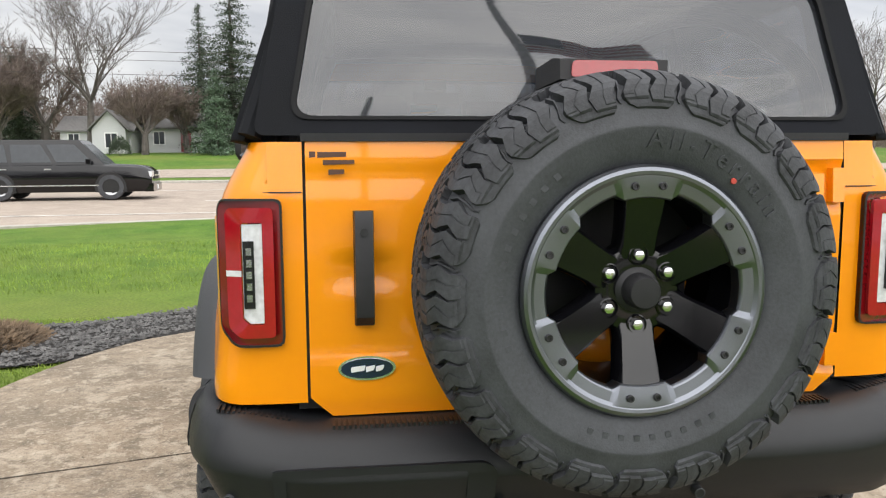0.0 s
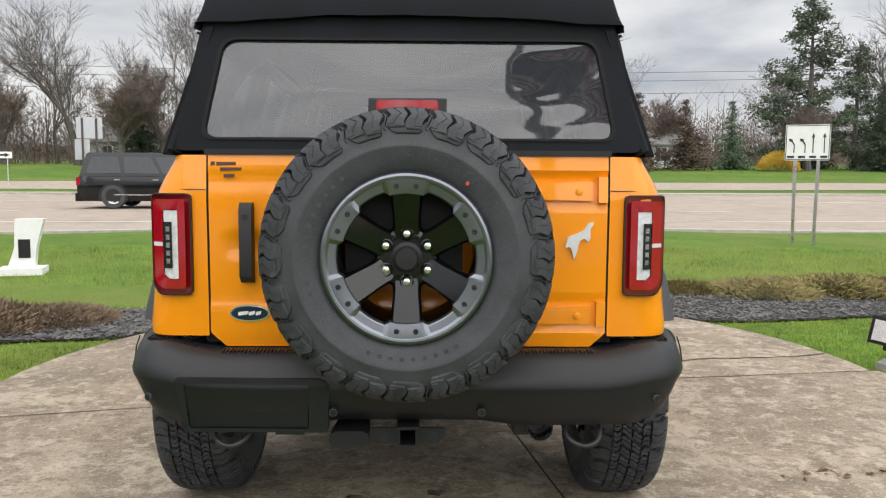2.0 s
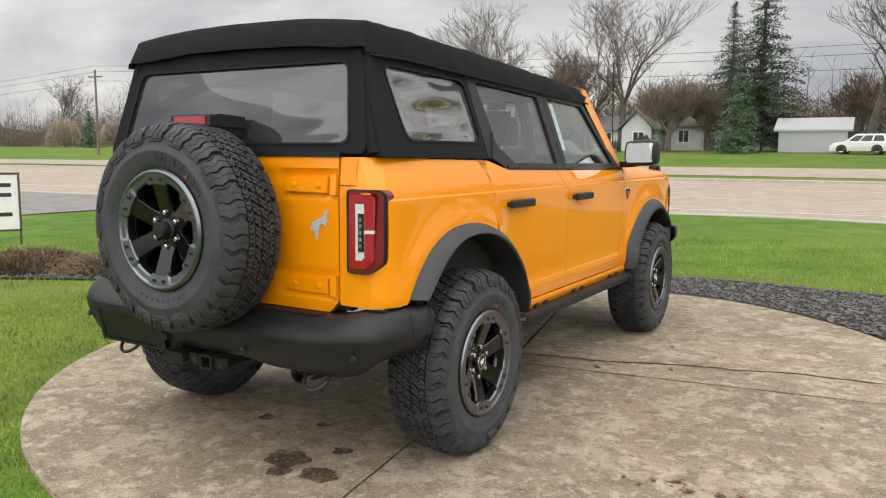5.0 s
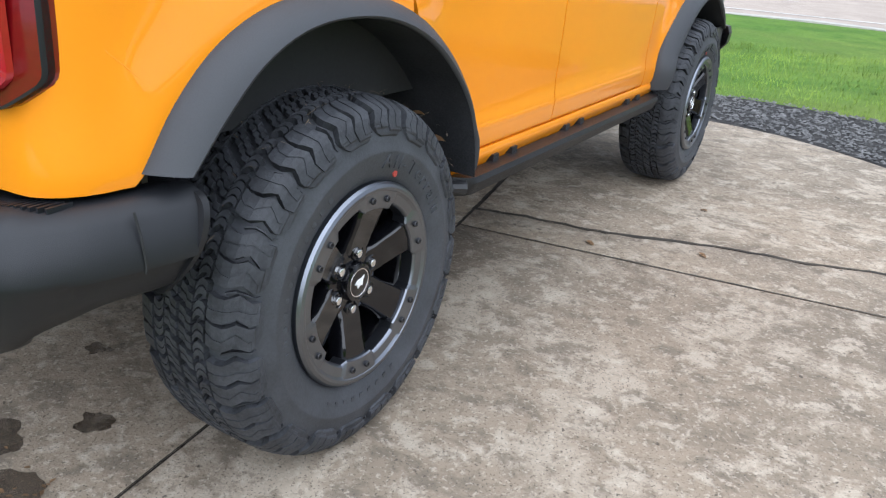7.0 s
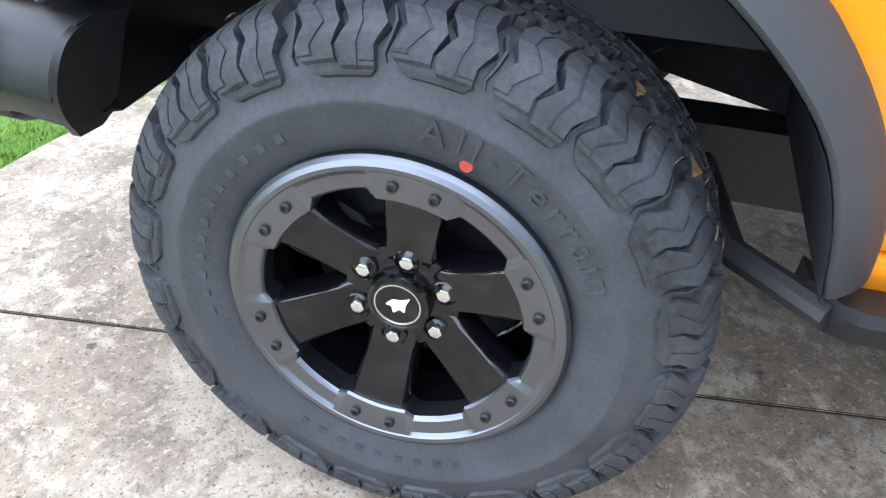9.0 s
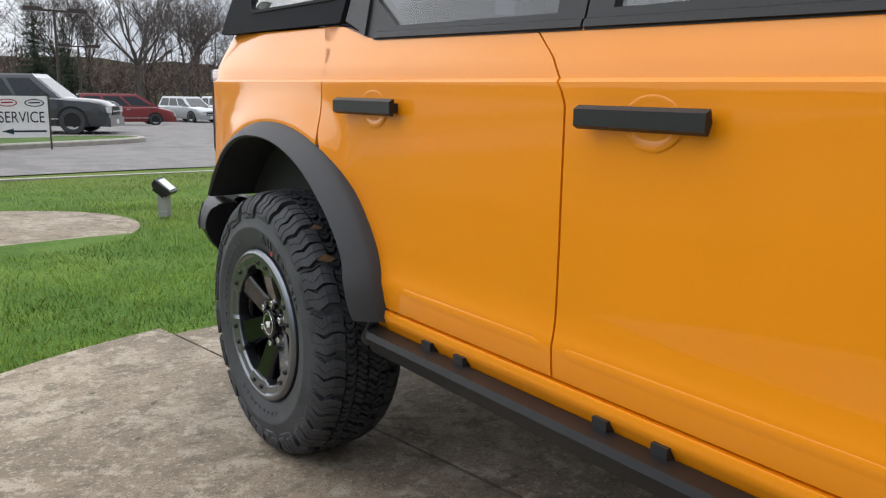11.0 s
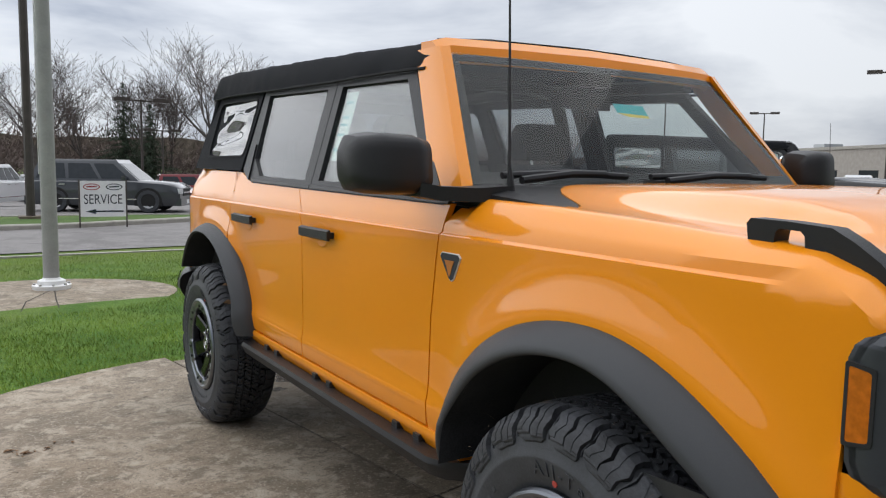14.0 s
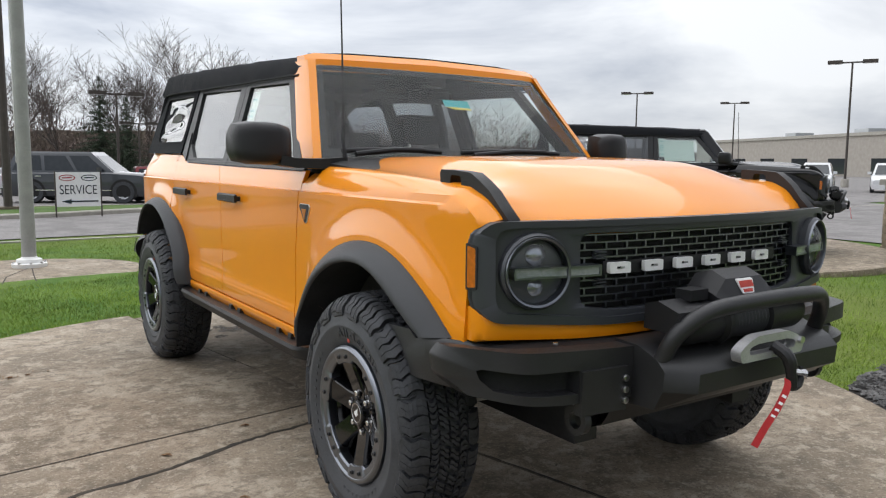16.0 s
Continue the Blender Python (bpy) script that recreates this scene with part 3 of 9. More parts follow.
for s in (1, -1):
    # front door: rear edge, then front edge leaning with the cowl
    rows = []
    for k in range(41):
        z0 = zrow(0.606, 1.303, k)
        yr = lerp_table([(0.55, -0.262), (0.9, -0.255), (1.17, -0.255), (1.25, -0.31), (1.32, -0.40)], z0)
        yf = lerp_table([(0.55, 0.742), (0.7, 0.745), (0.95, 0.765), (1.12, 0.792), (1.20, 0.808), (1.32, 0.825)], z0)
        row = []
        for i in range(25):
            y = yr + (yf - yr) * i / 24
            z = zrow(0.606, belt(y), k)
            row.append((side_x(y, z), y, z))
        rows.append(row)
    front_door = part("front_door", sheet(rows, s), "paint", suv, "bright orange front door")
    # rear door: its rear edge runs down the wheel arch
    rows = []
    for k in range(41):
        z0 = zrow(0.606, 1.303, k)
        yf = lerp_table([(0.55, -0.268), (0.9, -0.261), (1.17, -0.261), (1.25, -0.316), (1.32, -0.406)], z0)
        yr = lerp_table([(0.58, -0.885), (0.68, -0.905), (0.79, -0.96), (0.905, -1.075), (0.96, -1.14), (1.0, -1.20), (1.06, -1.221), (1.2, -1.223), (1.26, -1.25), (1.31, -1.32)], z0)
        row = []
        for i in range(25):
            y = yr + (yf - yr) * i / 24
            z = zrow(0.606, belt(y), k)
            row.append((side_x(y, z), y, z))
        rows.append(row)
    rear_door = part("rear_door", sheet(rows, s), "paint", suv, "bright orange rear door")
    # rear quarter: along the side, round the corner, to the tailgate
    plan = [("s", y) for y in (-1.228, -1.26, -1.30, -1.36, -1.42, -1.48, -1.54, -1.60, -1.66, -1.72, -1.78, -1.83, -1.87, -1.91, -1.94, -1.965, -1.985, -2.0, -2.02, -2.04)] + [("c", a) for a in (15, 30, 45, 60, 75, 90)] + [("r", 0.735), ("r", 0.705), ("r", 0.673)]
    rows = []
    for k in range(41):
        row = []
        for kind, v in plan:
            y = v if kind == "s" else -2.04
            zb = 0.780
            if kind == "s":
                zb = max(0.780, zcol(y) or 0.780)
                if y > -1.28:
                    zb = max(zb, 1.0)
                zb = min(zb, 1.07)
            zt = belt(y) - 0.002
            z = zrow(zb, zt, k)
            lean = 0.10 * max(0, z - 1.24)
            if kind == "s":
                row.append((side_x(y, z) - 0.02 * ss(1.24, 1.38, z) * ss(-1.7, -2.05, y), y, z))
            else:
                sx = side_x(-2.04, z) - 0.02 * ss(1.24, 1.38, z)
                rr = 0.115
                if kind == "c":
                    a = radians(v)
                    row.append((sx - rr * 0.8 * (1 - math.cos(a)), -2.04 - (rr + 0.008 - lean) * math.sin(a), z))
                else:
                    row.append((v, -2.163 + lean - 0.004, z))
        rows.append(row)
    part("quarter_panel", sheet(rows, s, 0.015), "paint", suv, "orange rear quarter panel", angle=40)
    part("quarter_seam", tube([((side_x(y, z) - 0.0006) * s, y, z) for y, z in ((-2.04, 1.0), (-2.02, 0.982), (-1.99, 0.953), (-1.955, 0.926), (-1.915, 0.896))], 0.0008, 6), "paint", suv)
    # front fender: side, shoulder and top to the bonnet's edge
    ys = [0.752, 0.80, 0.84, 0.868, 0.88, 0.892, 0.90, 0.91, 0.925, 0.95, 0.98, 1.02, 1.06, 1.1, 1.15, 1.2, 1.27, 1.34, 1.41, 1.48, 1.55, 1.62, 1.69, 1.75, 1.80, 1.85, 1.89, 1.93, 1.96, 1.99, 2.02, 2.045, 2.055, 2.07, 2.085, 2.10, 2.112]
    rows = []
    for k in range(49):
        row = []
        for y in ys:
            # its rear edge follows the door's front edge
            u = (y - 0.752) / (2.062 - 0.752)
            zb = zcol(y) or (0.588 if y < AX else 0.80)
            nose = lerp_table([(2.045, 0.90), (2.055, 0.857), (2.085, 0.852), (2.10, 0.843), (2.112, 0.825)], y)
            if y > 2.05:
                zb = 1.11
            zt = fender_z(y)
            if y < 0.95:
                zt = lerp_table([(0.7, 1.285), (0.87, 1.283), (0.91, 1.306), (0.95, 1.312)], y)
            zc = min(1.235, zt - 0.030)
            if k <= 34:
                z = zb + (min(1.10, zc - 0.06) - zb) * k / 28 if k <= 28 else (CREASE[k - 29] if zc > 1.2349 else min(1.10, zc - 0.06) + (zc - min(1.10, zc - 0.06)) * (k - 28) / 6)
                yy = y + (lerp_table([(0.55, 0.0), (0.7, 0.0), (0.95, 0.02), (1.12, 0.047), (1.20, 0.063), (1.32, 0.080)], z)) * max(0, 1 - u * 7)
                row.append((min(nose, side_x(y, z)), yy, z))
            else:
                a = (k - 34) / 14
                # leaning upper flank, then a crisp rounded edge
                z = zc + (zt - zc) * math.sin(a * math.pi / 2) ** 0.55
                x0 = side_x(y, zc) + (0.806 - side_x(y, zc)) * (z - zc) / (zt - zc)
                x1 = 0.768
                yy = y + lerp_table([(1.12, 0.047), (1.20, 0.063), (1.32, 0.080)], z) * max(0, 1 - u * 7)
                row.append((x1 + (min(nose, x0) - x1) * max(0.0, math.cos(a * math.pi / 2)) ** 0.40, yy, z))
        rows.append(row)
    part("front_fender", sheet(rows, s, 0.012), "paint", suv, "orange front fender", angle=40)
    # wheel arch flares and liners
    for yc, d, line, lip in ((AX, 1, ARCH_OF, ARCH_LF), (-AX, -1, ARCH_O, ARCH_L)):
        rings = []
        for (a, b), (c, e) in zip(line, lip):
            y0, z0, y1, z1 = yc + a * d, b, yc + c * d, e
            xb = side_x(y0, z0, False) + 0.012
            pts = []
            for f, x in ((0.0, xb - 0.02), (0.0, xb + 0.010), (0.12, xb + 0.026), (0.42, xb + 0.051), (0.70, xb + 0.067), (0.9, xb + 0.074), (1.0, xb + 0.071), (1.04, xb + 0.062), (1.02, xb + 0.04), (0.95, xb - 0.02)):
                pts.append((x * s, y0 + (y1 - y0) * f, z0 + (z1 - z0) * f))
            rings.append(pts)
        part("wheel_flare", loft(rings, caps=True), "flare", suv, "dark grey grained wheel arch flare", angle=50)
        rings = []
        for x in (0.945, 0.40):
            rings.append([(x * s, yc + c * d * (0.995 if x > 0.9 else 1.0), e - 0.003) for c, e in lip])
        bm = loft(rings, closed=False)
        bm.faces.new([bm.verts.new((0.40 * s, yc + c * d, e)) for c, e in lip])
        part("wheel_liner", bm, "liner", suv)
    # door furniture
    for door, yh in ((front_door, -0.060), (rear_door, -0.956)):
        x = side_x(yh, 1.138, False)
        bm = loft([[((x + dx) * s, yh + dy, 1.138 + dz) for dx, dz in ((0.026, -0.020), (0.037, -0.014), (0.037, 0.016), (0.024, 0.023), (0.018, 0.0))] for dy in (-0.140, -0.130, 0.127, 0.140)])
        part("door_handle", bevel(bm, 0.004), "plastic", door, "black plastic pull handle")
        for dy in (-0.112, 0.108):
            part("handle_post", box(*sorted(((x - 0.01) * s, (x + 0.028) * s)), yh + dy - 0.016, yh + dy + 0.016, 1.126, 1.150, 0.003), "plastic", door)
        cup = revolve([(0.0001, -0.003), (0.035, -0.002), (0.048, 0.0012), (0.052, 0.0004)], 28, "x")
        moved(cup, pose((x + 0.0015) * s, yh + 0.01, 1.133) @ Matrix.Diagonal((s, 1.25, 0.95, 1)))
        part("finger_cup", cup, "paint", door)
    # lower door rubbing crease
    for door, y0, y1 in ((front_door, -0.235, 0.70), (rear_door, -0.81, -0.29)):
        bm = loft([[((side_x(y, 0.68) + dx) * s, y, 0.68 + dz) for dx, dz in ((-0.003, 0.006), (0.0022 * e, -0.004), (0.0010 * e, -0.018), (-0.003, -0.034))] for y, e in ((y0, 0.0), (y0 + 0.03, 1), (y1 - 0.03, 1), (y1, 0.0))])
        part("door_crease", bm, "paint", door)
    # sill and rock rail
    part("sill", bevel(loft([[(x * s, y, z) for x, z in ((0.80, 0.47), (0.842, 0.500), (0.852, 0.545), (0.864, 0.562), (0.871, 0.582), (0.866, 0.599), (0.80, 0.604))] for y in (-0.935, 0.92)]), 0.004, 2, 20), "paint", suv, "orange rounded sill", angle=60)
    rail = loft([[((x - ins) * s, y, z) for x, z in ((0.850, 0.492), (0.892, 0.487), (0.906, 0.491), (0.926, 0.532), (0.920, 0.549), (0.860, 0.546))] for y, ins in ((-0.950, 0.055), (-0.915, 0.010), (-0.89, 0.0), (0.84, 0.0), (0.90, 0.02), (0.96, 0.09))])
    for y0 in (-0.94,):
        part("rail_arm", tube([(0.90 * s, y0 + 0.02, 0.520), (0.80 * s, y0 - 0.10, 0.527), (0.55 * s, y0 - 0.14, 0.53)], 0.022, 10), "steel_bumper", suv)
    rail = part("rock_rail", bevel(rail, 0.006), "plastic", suv, "black powder-coated rock rail")
    for y in (-0.69, -0.56, -0.12, 0.02, 0.56, 0.70):
        part("rail_bracket", box(*sorted((0.82 * s, 0.876 * s)), y - 0.018, y + 0.018, 0.520, 0.568, 0.004), "steel_bumper", rail)
    # greenhouse: the side leans in
    up = lambda y, z, o, s=s: ((0.822 - 0.325 * (z - 1.31) + o) * s, y, z)
    frames = {
        "rear": ([(-1.205, 1.795), (-0.292, 1.762), (-0.256, 1.30), (-1.00, 1.312), (-1.185, 1.372)], [(-1.120, 1.748), (-0.375, 1.722), (-0.335, 1.338), (-0.91, 1.345), (-1.055, 1.43)]),
        "front": ([(-0.286, 1.762), (0.36, 1.742), (0.56, 1.52), (0.79, 1.288), (-0.250, 1.30)], [(-0.225, 1.722), (0.325, 1.705), (0.49, 1.52), (0.655, 1.335), (-0.190, 1.338)]),
    }
    for door, key, glass in ((rear_door, "rear", "glass_dark"), (front_door, "front", "glass")):
        o, i = frames[key]
        part("window_frame", bevel(ring_panel(o, i, up, -0.03, 0.012), 0.004), "plastic", door, "black window frame")
        pn = part("window_pane", prism(i, up, -0.006, 0.0), glass, door, "tinted side window pane" if key == "rear" else "clear side window pane")
        pn.visible_shadow = False
        part("waist_seal", loft([[up(y, belt(y) + dz, dx) for dx, dz in ((0.004, -0.004), (0.019, 0.0), (0.019, 0.014), (0.004, 0.022))] for y in ([-1.0, -0.6, -0.256] if key == "rear" else [-0.25, 0.3, 0.82])]), "plastic", door)
    # small black corner filler at the rear door's window
    part("window_filler", prism([(-1.16, 1.372), (-1.045, 1.325), (-1.085, 1.50)], up, 0.0, 0.02, 0.003), "plastic", rear_door)
    # soft top side panel with its creased vinyl window
    so = rounded([(-2.055, 1.80), (-1.212, 1.80), (-1.205, 1.368), (-2.10, 1.375)], 0.01, 7)
    si = rounded([(-1.925, 1.752), (-1.262, 1.738), (-1.235, 1.448), (-1.885, 1.447)], 0.055, 7)
    part("soft_top_side", ring_panel(so, si, up, -0.012, 0.018), "fabric", suv, "black fabric soft top side panel")
    part("window_binding", ring_panel([(u + (u + 1.58) * 0.03, v + (v - 1.60) * 0.06) for u, v in si], si, up, 0.016, 0.022), "seam", suv)
    rows, nu, nv = [], 56, 30
    for j in range(nv + 1):
        row = []
        for i in range(nu + 1):
            a, b = i / nu, j / nv
            y = -1.93 + 0.67 * a + (0.04 - 0.02 * a) * (1 - b)
            z = 1.443 + 0.312 * b - 0.012 * a * b
            w = math.sin(7.5 * b + 2.2 * a * a + 1.6 * math.sin(2.4 * a)) * 0.5 + math.sin(15 * b - 5 * a + 1.1) * 0.28 + 0.5 * noise.noise((a * 3, b * 4, s * 3.1))
            e = min(1, 7 * min(a, 1 - a, b, 1 - b) + 0.05)
            row.append(up(y, z, 0.006 + 0.022 * w * e))
        rows.append(row)
    bm = bmesh.new()
    vr = [[bm.verts.new(p) for p in r] for r in rows]
    for a, b in zip(vr, vr[1:]):
        for i in range(nu):
            bm.faces.new((a[i], a[i + 1], b[i + 1], b[i]))
    qv = part("vinyl_window", bm, "vinyl_clear", suv, "creased clear vinyl window", angle=60)
    qv.visible_shadow = False
    # A-pillar, orange, from cowl to roof, with the black hinge seal behind it
    def pil(y, z, x, w, d):
        return [((x - w) * s, y + d, z), (x * s, y + 0.012, z), ((x + 0.008) * s, y - 0.035, z), ((x + 0.004) * s, y - 0.145, z), ((x - w * 0.55) * s, y - 0.05, z)]
    part("a_pillar", bevel(loft([pil(y, z, x, 0.034, 0.022) for y, z, x in ((0.862, 1.30, 0.825), (0.745, 1.46, 0.783), (0.60, 1.65, 0.726), (0.53, 1.745, 0.699), (0.49, 1.80, 0.686))]), 0.008, 2), "paint", suv, "orange windscreen pillar")
    # mirror on its black arm
    arm = part("mirror_arm", bevel(loft([[(x * s, y + dy, z + dz) for dy, dz in ((-0.05, -0.02), (0.05, -0.02), (0.05, 0.02), (-0.05, 0.022))] for x, y, z in ((0.72, 0.92, 1.330), (0.82, 0.89, 1.322), (0.91, 0.84, 1.325), (0.96, 0.805, 1.335))]), 0.008), "plastic", suv, "black plastic door mirror")
    rings = []
    for x, dy0, dy1, z0, z1 in ((0.892, 0.655, 0.735, 1.345, 1.455), (0.905, 0.635, 0.775, 1.322, 1.485), (0.96, 0.625, 0.80, 1.312, 1.497), (1.06, 0.61, 0.785, 1.316, 1.500), (1.115, 0.60, 0.745, 1.326, 1.490), (1.13, 0.605, 0.70, 1.35, 1.46)):
        c = rounded([(dy0, z0), (dy1, z0 + 0.012), (dy1 - 0.015, z1 - 0.012), (dy0, z1)], 0.04, 5)
        rings.append([(x * s, y + 0.06, z) for y, z in c])
    part("mirror_housing", loft(rings), "plastic", arm, angle=50)
    part("mirror_glass", prism(rounded([(0.915, 1.338), (1.11, 1.345), (1.108, 1.475), (0.917, 1.470)], 0.025), lambda u, v, d, s=s: (u * s, 0.666 + d + (1.12 - u) * 0.06, v), -0.004, 0.004), "mirror", arm)
    # tail lamp
    def tl(u, v, d, s=s):
        """Across from the inner edge, height, outward; wraps round the corner."""
        a = max(0.0, (u - 0.085) / 0.06)
        return ((0.704 + u * 1.07 - 0.012 * a * a) * s, -2.168 + 0.045 * a * a - d, v + 0.002)
    lamp_o = rounded([(0.0, 0.915), (0.10, 0.915), (0.150, 0.955), (0.152, 1.225), (0.135, 1.247), (0.0, 1.247)], 0.018, 4)
    lamp = part("tail_lamp", bevel(prism(lamp_o, tl, -0.05, 0.012), 0.005), "lens_dark_red", suv, "red tail lamp with white centre", angle=45)
    part("lamp_bezel", ring_panel(lamp_o, rounded([(0.0045, 0.9195), (0.099, 0.9195), (0.1465, 0.957), (0.1485, 1.2235), (0.133, 1.2425), (0.0045, 1.2425)], 0.016, 4), tl, 0.0, 0.015), "plastic", lamp)
    ro = rounded([(0.018, 0.937), (0.088, 0.937), (0.118, 0.962), (0.120, 1.216), (0.110, 1.228), (0.018, 1.228)], 0.012, 4)
    ri = rounded([(0.040, 0.968), (0.070, 0.968), (0.084, 0.982), (0.084, 1.190), (0.080, 1.195), (0.040, 1.195)], 0.006, 4)
    part("red_lens", bevel(ring_panel(ro, ri, tl, 0.010, 0.021), 0.003), "lens_red", lamp)
    part("reverse_lens", prism([(0.041, 0.970), (0.069, 0.970), (0.082, 0.984), (0.082, 1.192), (0.041, 1.192)], tl, 0.008, 0.017, 0.002), "lens_white", lamp)
    part("led_bar", prism([(0.058, 1.005), (0.080, 1.005), (0.080, 1.155), (0.058, 1.155)], tl, 0.012, 0.024, 0.004), "lamp_dark", lamp)
    part("side_tick", prism([(0.084, 1.077), (0.120, 1.077), (0.120, 1.090), (0.084, 1.090)], tl, 0.012, 0.023, 0.002), "lens_white", lamp)
    for k in range(5):
        part("led", prism([(0.063, 1.02 + k * 0.026), (0.074, 1.02 + k * 0.026), (0.074, 1.036 + k * 0.026), (0.063, 1.036 + k * 0.026)], tl, 0.02, 0.0255, 0.002), "lamp_optic", lamp)
    # hinge-side black antenna boot and the pointed fender badge
    badge = [(0.795, 1.170), (0.895, 1.170), (0.907, 1.158), (0.865, 1.082), (0.852, 1.075), (0.838, 1.082), (0.783, 1.158)]
    bp = lambda u, v, d, s=s: ((side_x(u, v, True) + d) * s, (u - 0.845) * 0.86 + 0.880, (v - 1.12) * 0.86 + 1.112)
    bdg = part("fender_badge", prism(badge, bp, -0.002, 0.004, 0.0015), "white", suv, "small pointed fender badge, dark with pale rim")
    part("badge_face", prism([((u - 0.845) * 0.93 + 0.845, (v - 1.128) * 0.93 + 1.128) for u, v in badge], bp, 0.003, 0.006), "ink", bdg)
    part("badge_crest", prism([(0.815, 1.145), (0.875, 1.145), (0.862, 1.125), (0.852, 1.10), (0.845, 1.09), (0.838, 1.10), (0.828, 1.125)], bp, 0.005, 0.0075), "ink_orange", bdg)

# dark inner shell behind the gaps, floor and chassis
part("inner_shell", box(-0.76, 0.76, -0.90, 0.90, 0.56, 0.60, 0), "gap", suv)
part("boot_floor", box(-0.39, 0.39, -2.12, -0.90, 0.66, 0.69, 0), "gap", suv)
for s in (1, -1):
    part("inner_side", box(*sorted((0.775 * s, 0.80 * s)), -0.93, 0.86, 0.57, 1.285), "gap", suv)
    part("inner_quarter", box(*sorted((0.66 * s, 0.775 * s)), -2.10, -0.95, 0.80, 1.345), "gap", suv)
    part("chassis_rail", box(*sorted((0.36 * s, 0.46 * s)), -2.1, 2.1, 0.42, 0.56, 0.01), "dark_metal", suv)
part("engine_bay", box(-0.70, 0.70, 0.86, 2.02, 0.60, 1.20, 0.02), "gap", suv)
part("rear_axle", tube([(-0.72, -AX, HUB), (0.72, -AX, HUB)], 0.05, 12), "dark_metal", suv)
dif = revolve([(0.001, -0.13), (0.08, -0.12), (0.13, -0.05), (0.13, 0.05), (0.08, 0.12), (0.001, 0.13)], 20, "y")
part("differential", moved(dif, pose(0.0, -AX, HUB)), "dark_metal", suv)
part("front_axle", tube([(-0.72, AX, HUB), (0.72, AX, HUB)], 0.035, 10), "dark_metal", suv)
for s in (1, -1):
    part("shock_absorber", tube([(0.55 * s, -AX - 0.12, 0.42), (0.50 * s, -AX - 0.16, 0.95)], 0.035, 10), "steel", suv)
    part("lower_arm", tube([(0.30 * s, AX, 0.46), (0.72 * s, AX, 0.36)], 0.04, 8), "dark_metal", suv)

# tailgate, pressed hinge beds, handle
TG = lambda u, v, d: (u, -2.166 + 0.10 * max(0, v - 1.24) - d, v)
rows = []
for k in range(41):
    v = 0.745 + (1.376 - 0.745) * k / 40
    row = []
    for i in range(53):
        u = -0.651 + 1.302 * i / 52
        ins = max(0, 0.79 - v) * 1.1
        u = max(-0.651 + ins, min(0.651 - ins, u))
        d = 0.0
        if u > 0.30:
            for z0 in (1.262, 0.852):
                d += 0.013 * ss(0.33, 0.36, u) * ss(0.655, 0.645, u) * ss(z0 - 0.062, z0 - 0.045, v) * ss(z0 + 0.062, z0 + 0.045, v) * -0.8
        if u < -0.36:
            d -= 0.012 * ss(-0.60, -0.575, u) * ss(-0.44, -0.47, u) * ss(1.03, 1.06, v) * ss(1.13, 1.10, v)
        d += 0.010 * ss(0.90, 0.87, v) * ss(0.74, 0.80, v) * 0.6 + 0.008 * ss(1.30, 1.33, v)
        row.append((u, *TG(u, v, d)[1:]))
    rows.append(row)
bm = bmesh.new()
vr = [[bm.verts.new(p) for p in r] for r in rows]
for a, b in zip(vr, vr[1:]):
    for i in range(52):
        bm.faces.new((a[i], a[i + 1], b[i + 1], b[i]))
bmesh.ops.remove_doubles(bm, verts=bm.verts, dist=0.0004)
ret = bmesh.ops.extrude_edge_only(bm, edges=[e for e in bm.edges if e.is_boundary])
for v in ret["geom"]:
    if isinstance(v, bmesh.types.BMVert):
        v.co.y += 0.03
tailgate = part("tailgate", bm, "paint", suv, "orange side-hinged tailgate")
for s in (1, -1):
    part("panel_gap", loft([[(x * s, -2.1585 + 0.10 * max(0, z - 1.24) + dy, z) for x, dy in ((0.6495, 0), (0.6595, 0), (0.6595, 0.02), (0.6495, 0.02))] for z in (0.785, 1.24, 1.374)]), "gap", suv)
    part("panel_seam", tube([(x * s, -2.1672 + (0.0 if x < 0.74 else 0.006), 1.262) for x in (0.66, 0.69, 0.72, 0.745)], 0.0016, 6), "gap", suv)
part("tailgate_inner", box(-0.68, 0.68, -2.12, -2.08, 0.75, 1.37), "gap", suv)
for z0 in (1.262, 0.852):
    arm = part("hinge_arm", bevel(prism([(0.375, z0 - 0.028), (0.60, z0 - 0.032), (0.60, z0 + 0.032), (0.375, z0 + 0.020)], TG, -0.012, 0.008), 0.006), "paint", tailgate, "orange painted tailgate hinge")
    part("hinge_knuckle", bevel(prism([(0.618, z0 - 0.038), (0.648, z0 - 0.038), (0.648, z0 + 0.045), (0.618, z0 + 0.045)], TG, -0.01, 0.016), 0.005), "paint", arm)
    for u in (0.425, 0.555):
        part("hinge_bolt", moved(disc(0.012, -0.004, 0.006, 12, "y", 0.002), pose(u, TG(u, z0, 0.010)[1], z0 - 0.002)), "paint", arm)
hb = bevel(loft([[(x, -2.176 - d, z) for x, d in ((-0.548, 0.0), (-0.545, dd), (-0.505, dd), (-0.502, 0.0))] for z, dd in ((0.960, 0.012), (0.982, 0.034), (1.194, 0.034), (1.220, 0.02))]), 0.004)
gh = part("tailgate_handle", hb, "plastic", tailgate, "black upright pull handle")
part("handle_lock", moved(disc(0.009, -0.003, 0.003, 16, "y"), pose(-0.525, -2.211, 1.174)), "dark_metal", gh)
ov = lambda rx, rz: [(-0.522 + rx * math.cos(2 * math.pi * k / 40), 0.857 + rz * math.sin(2 * math.pi * k / 40)) for k in range(40)]
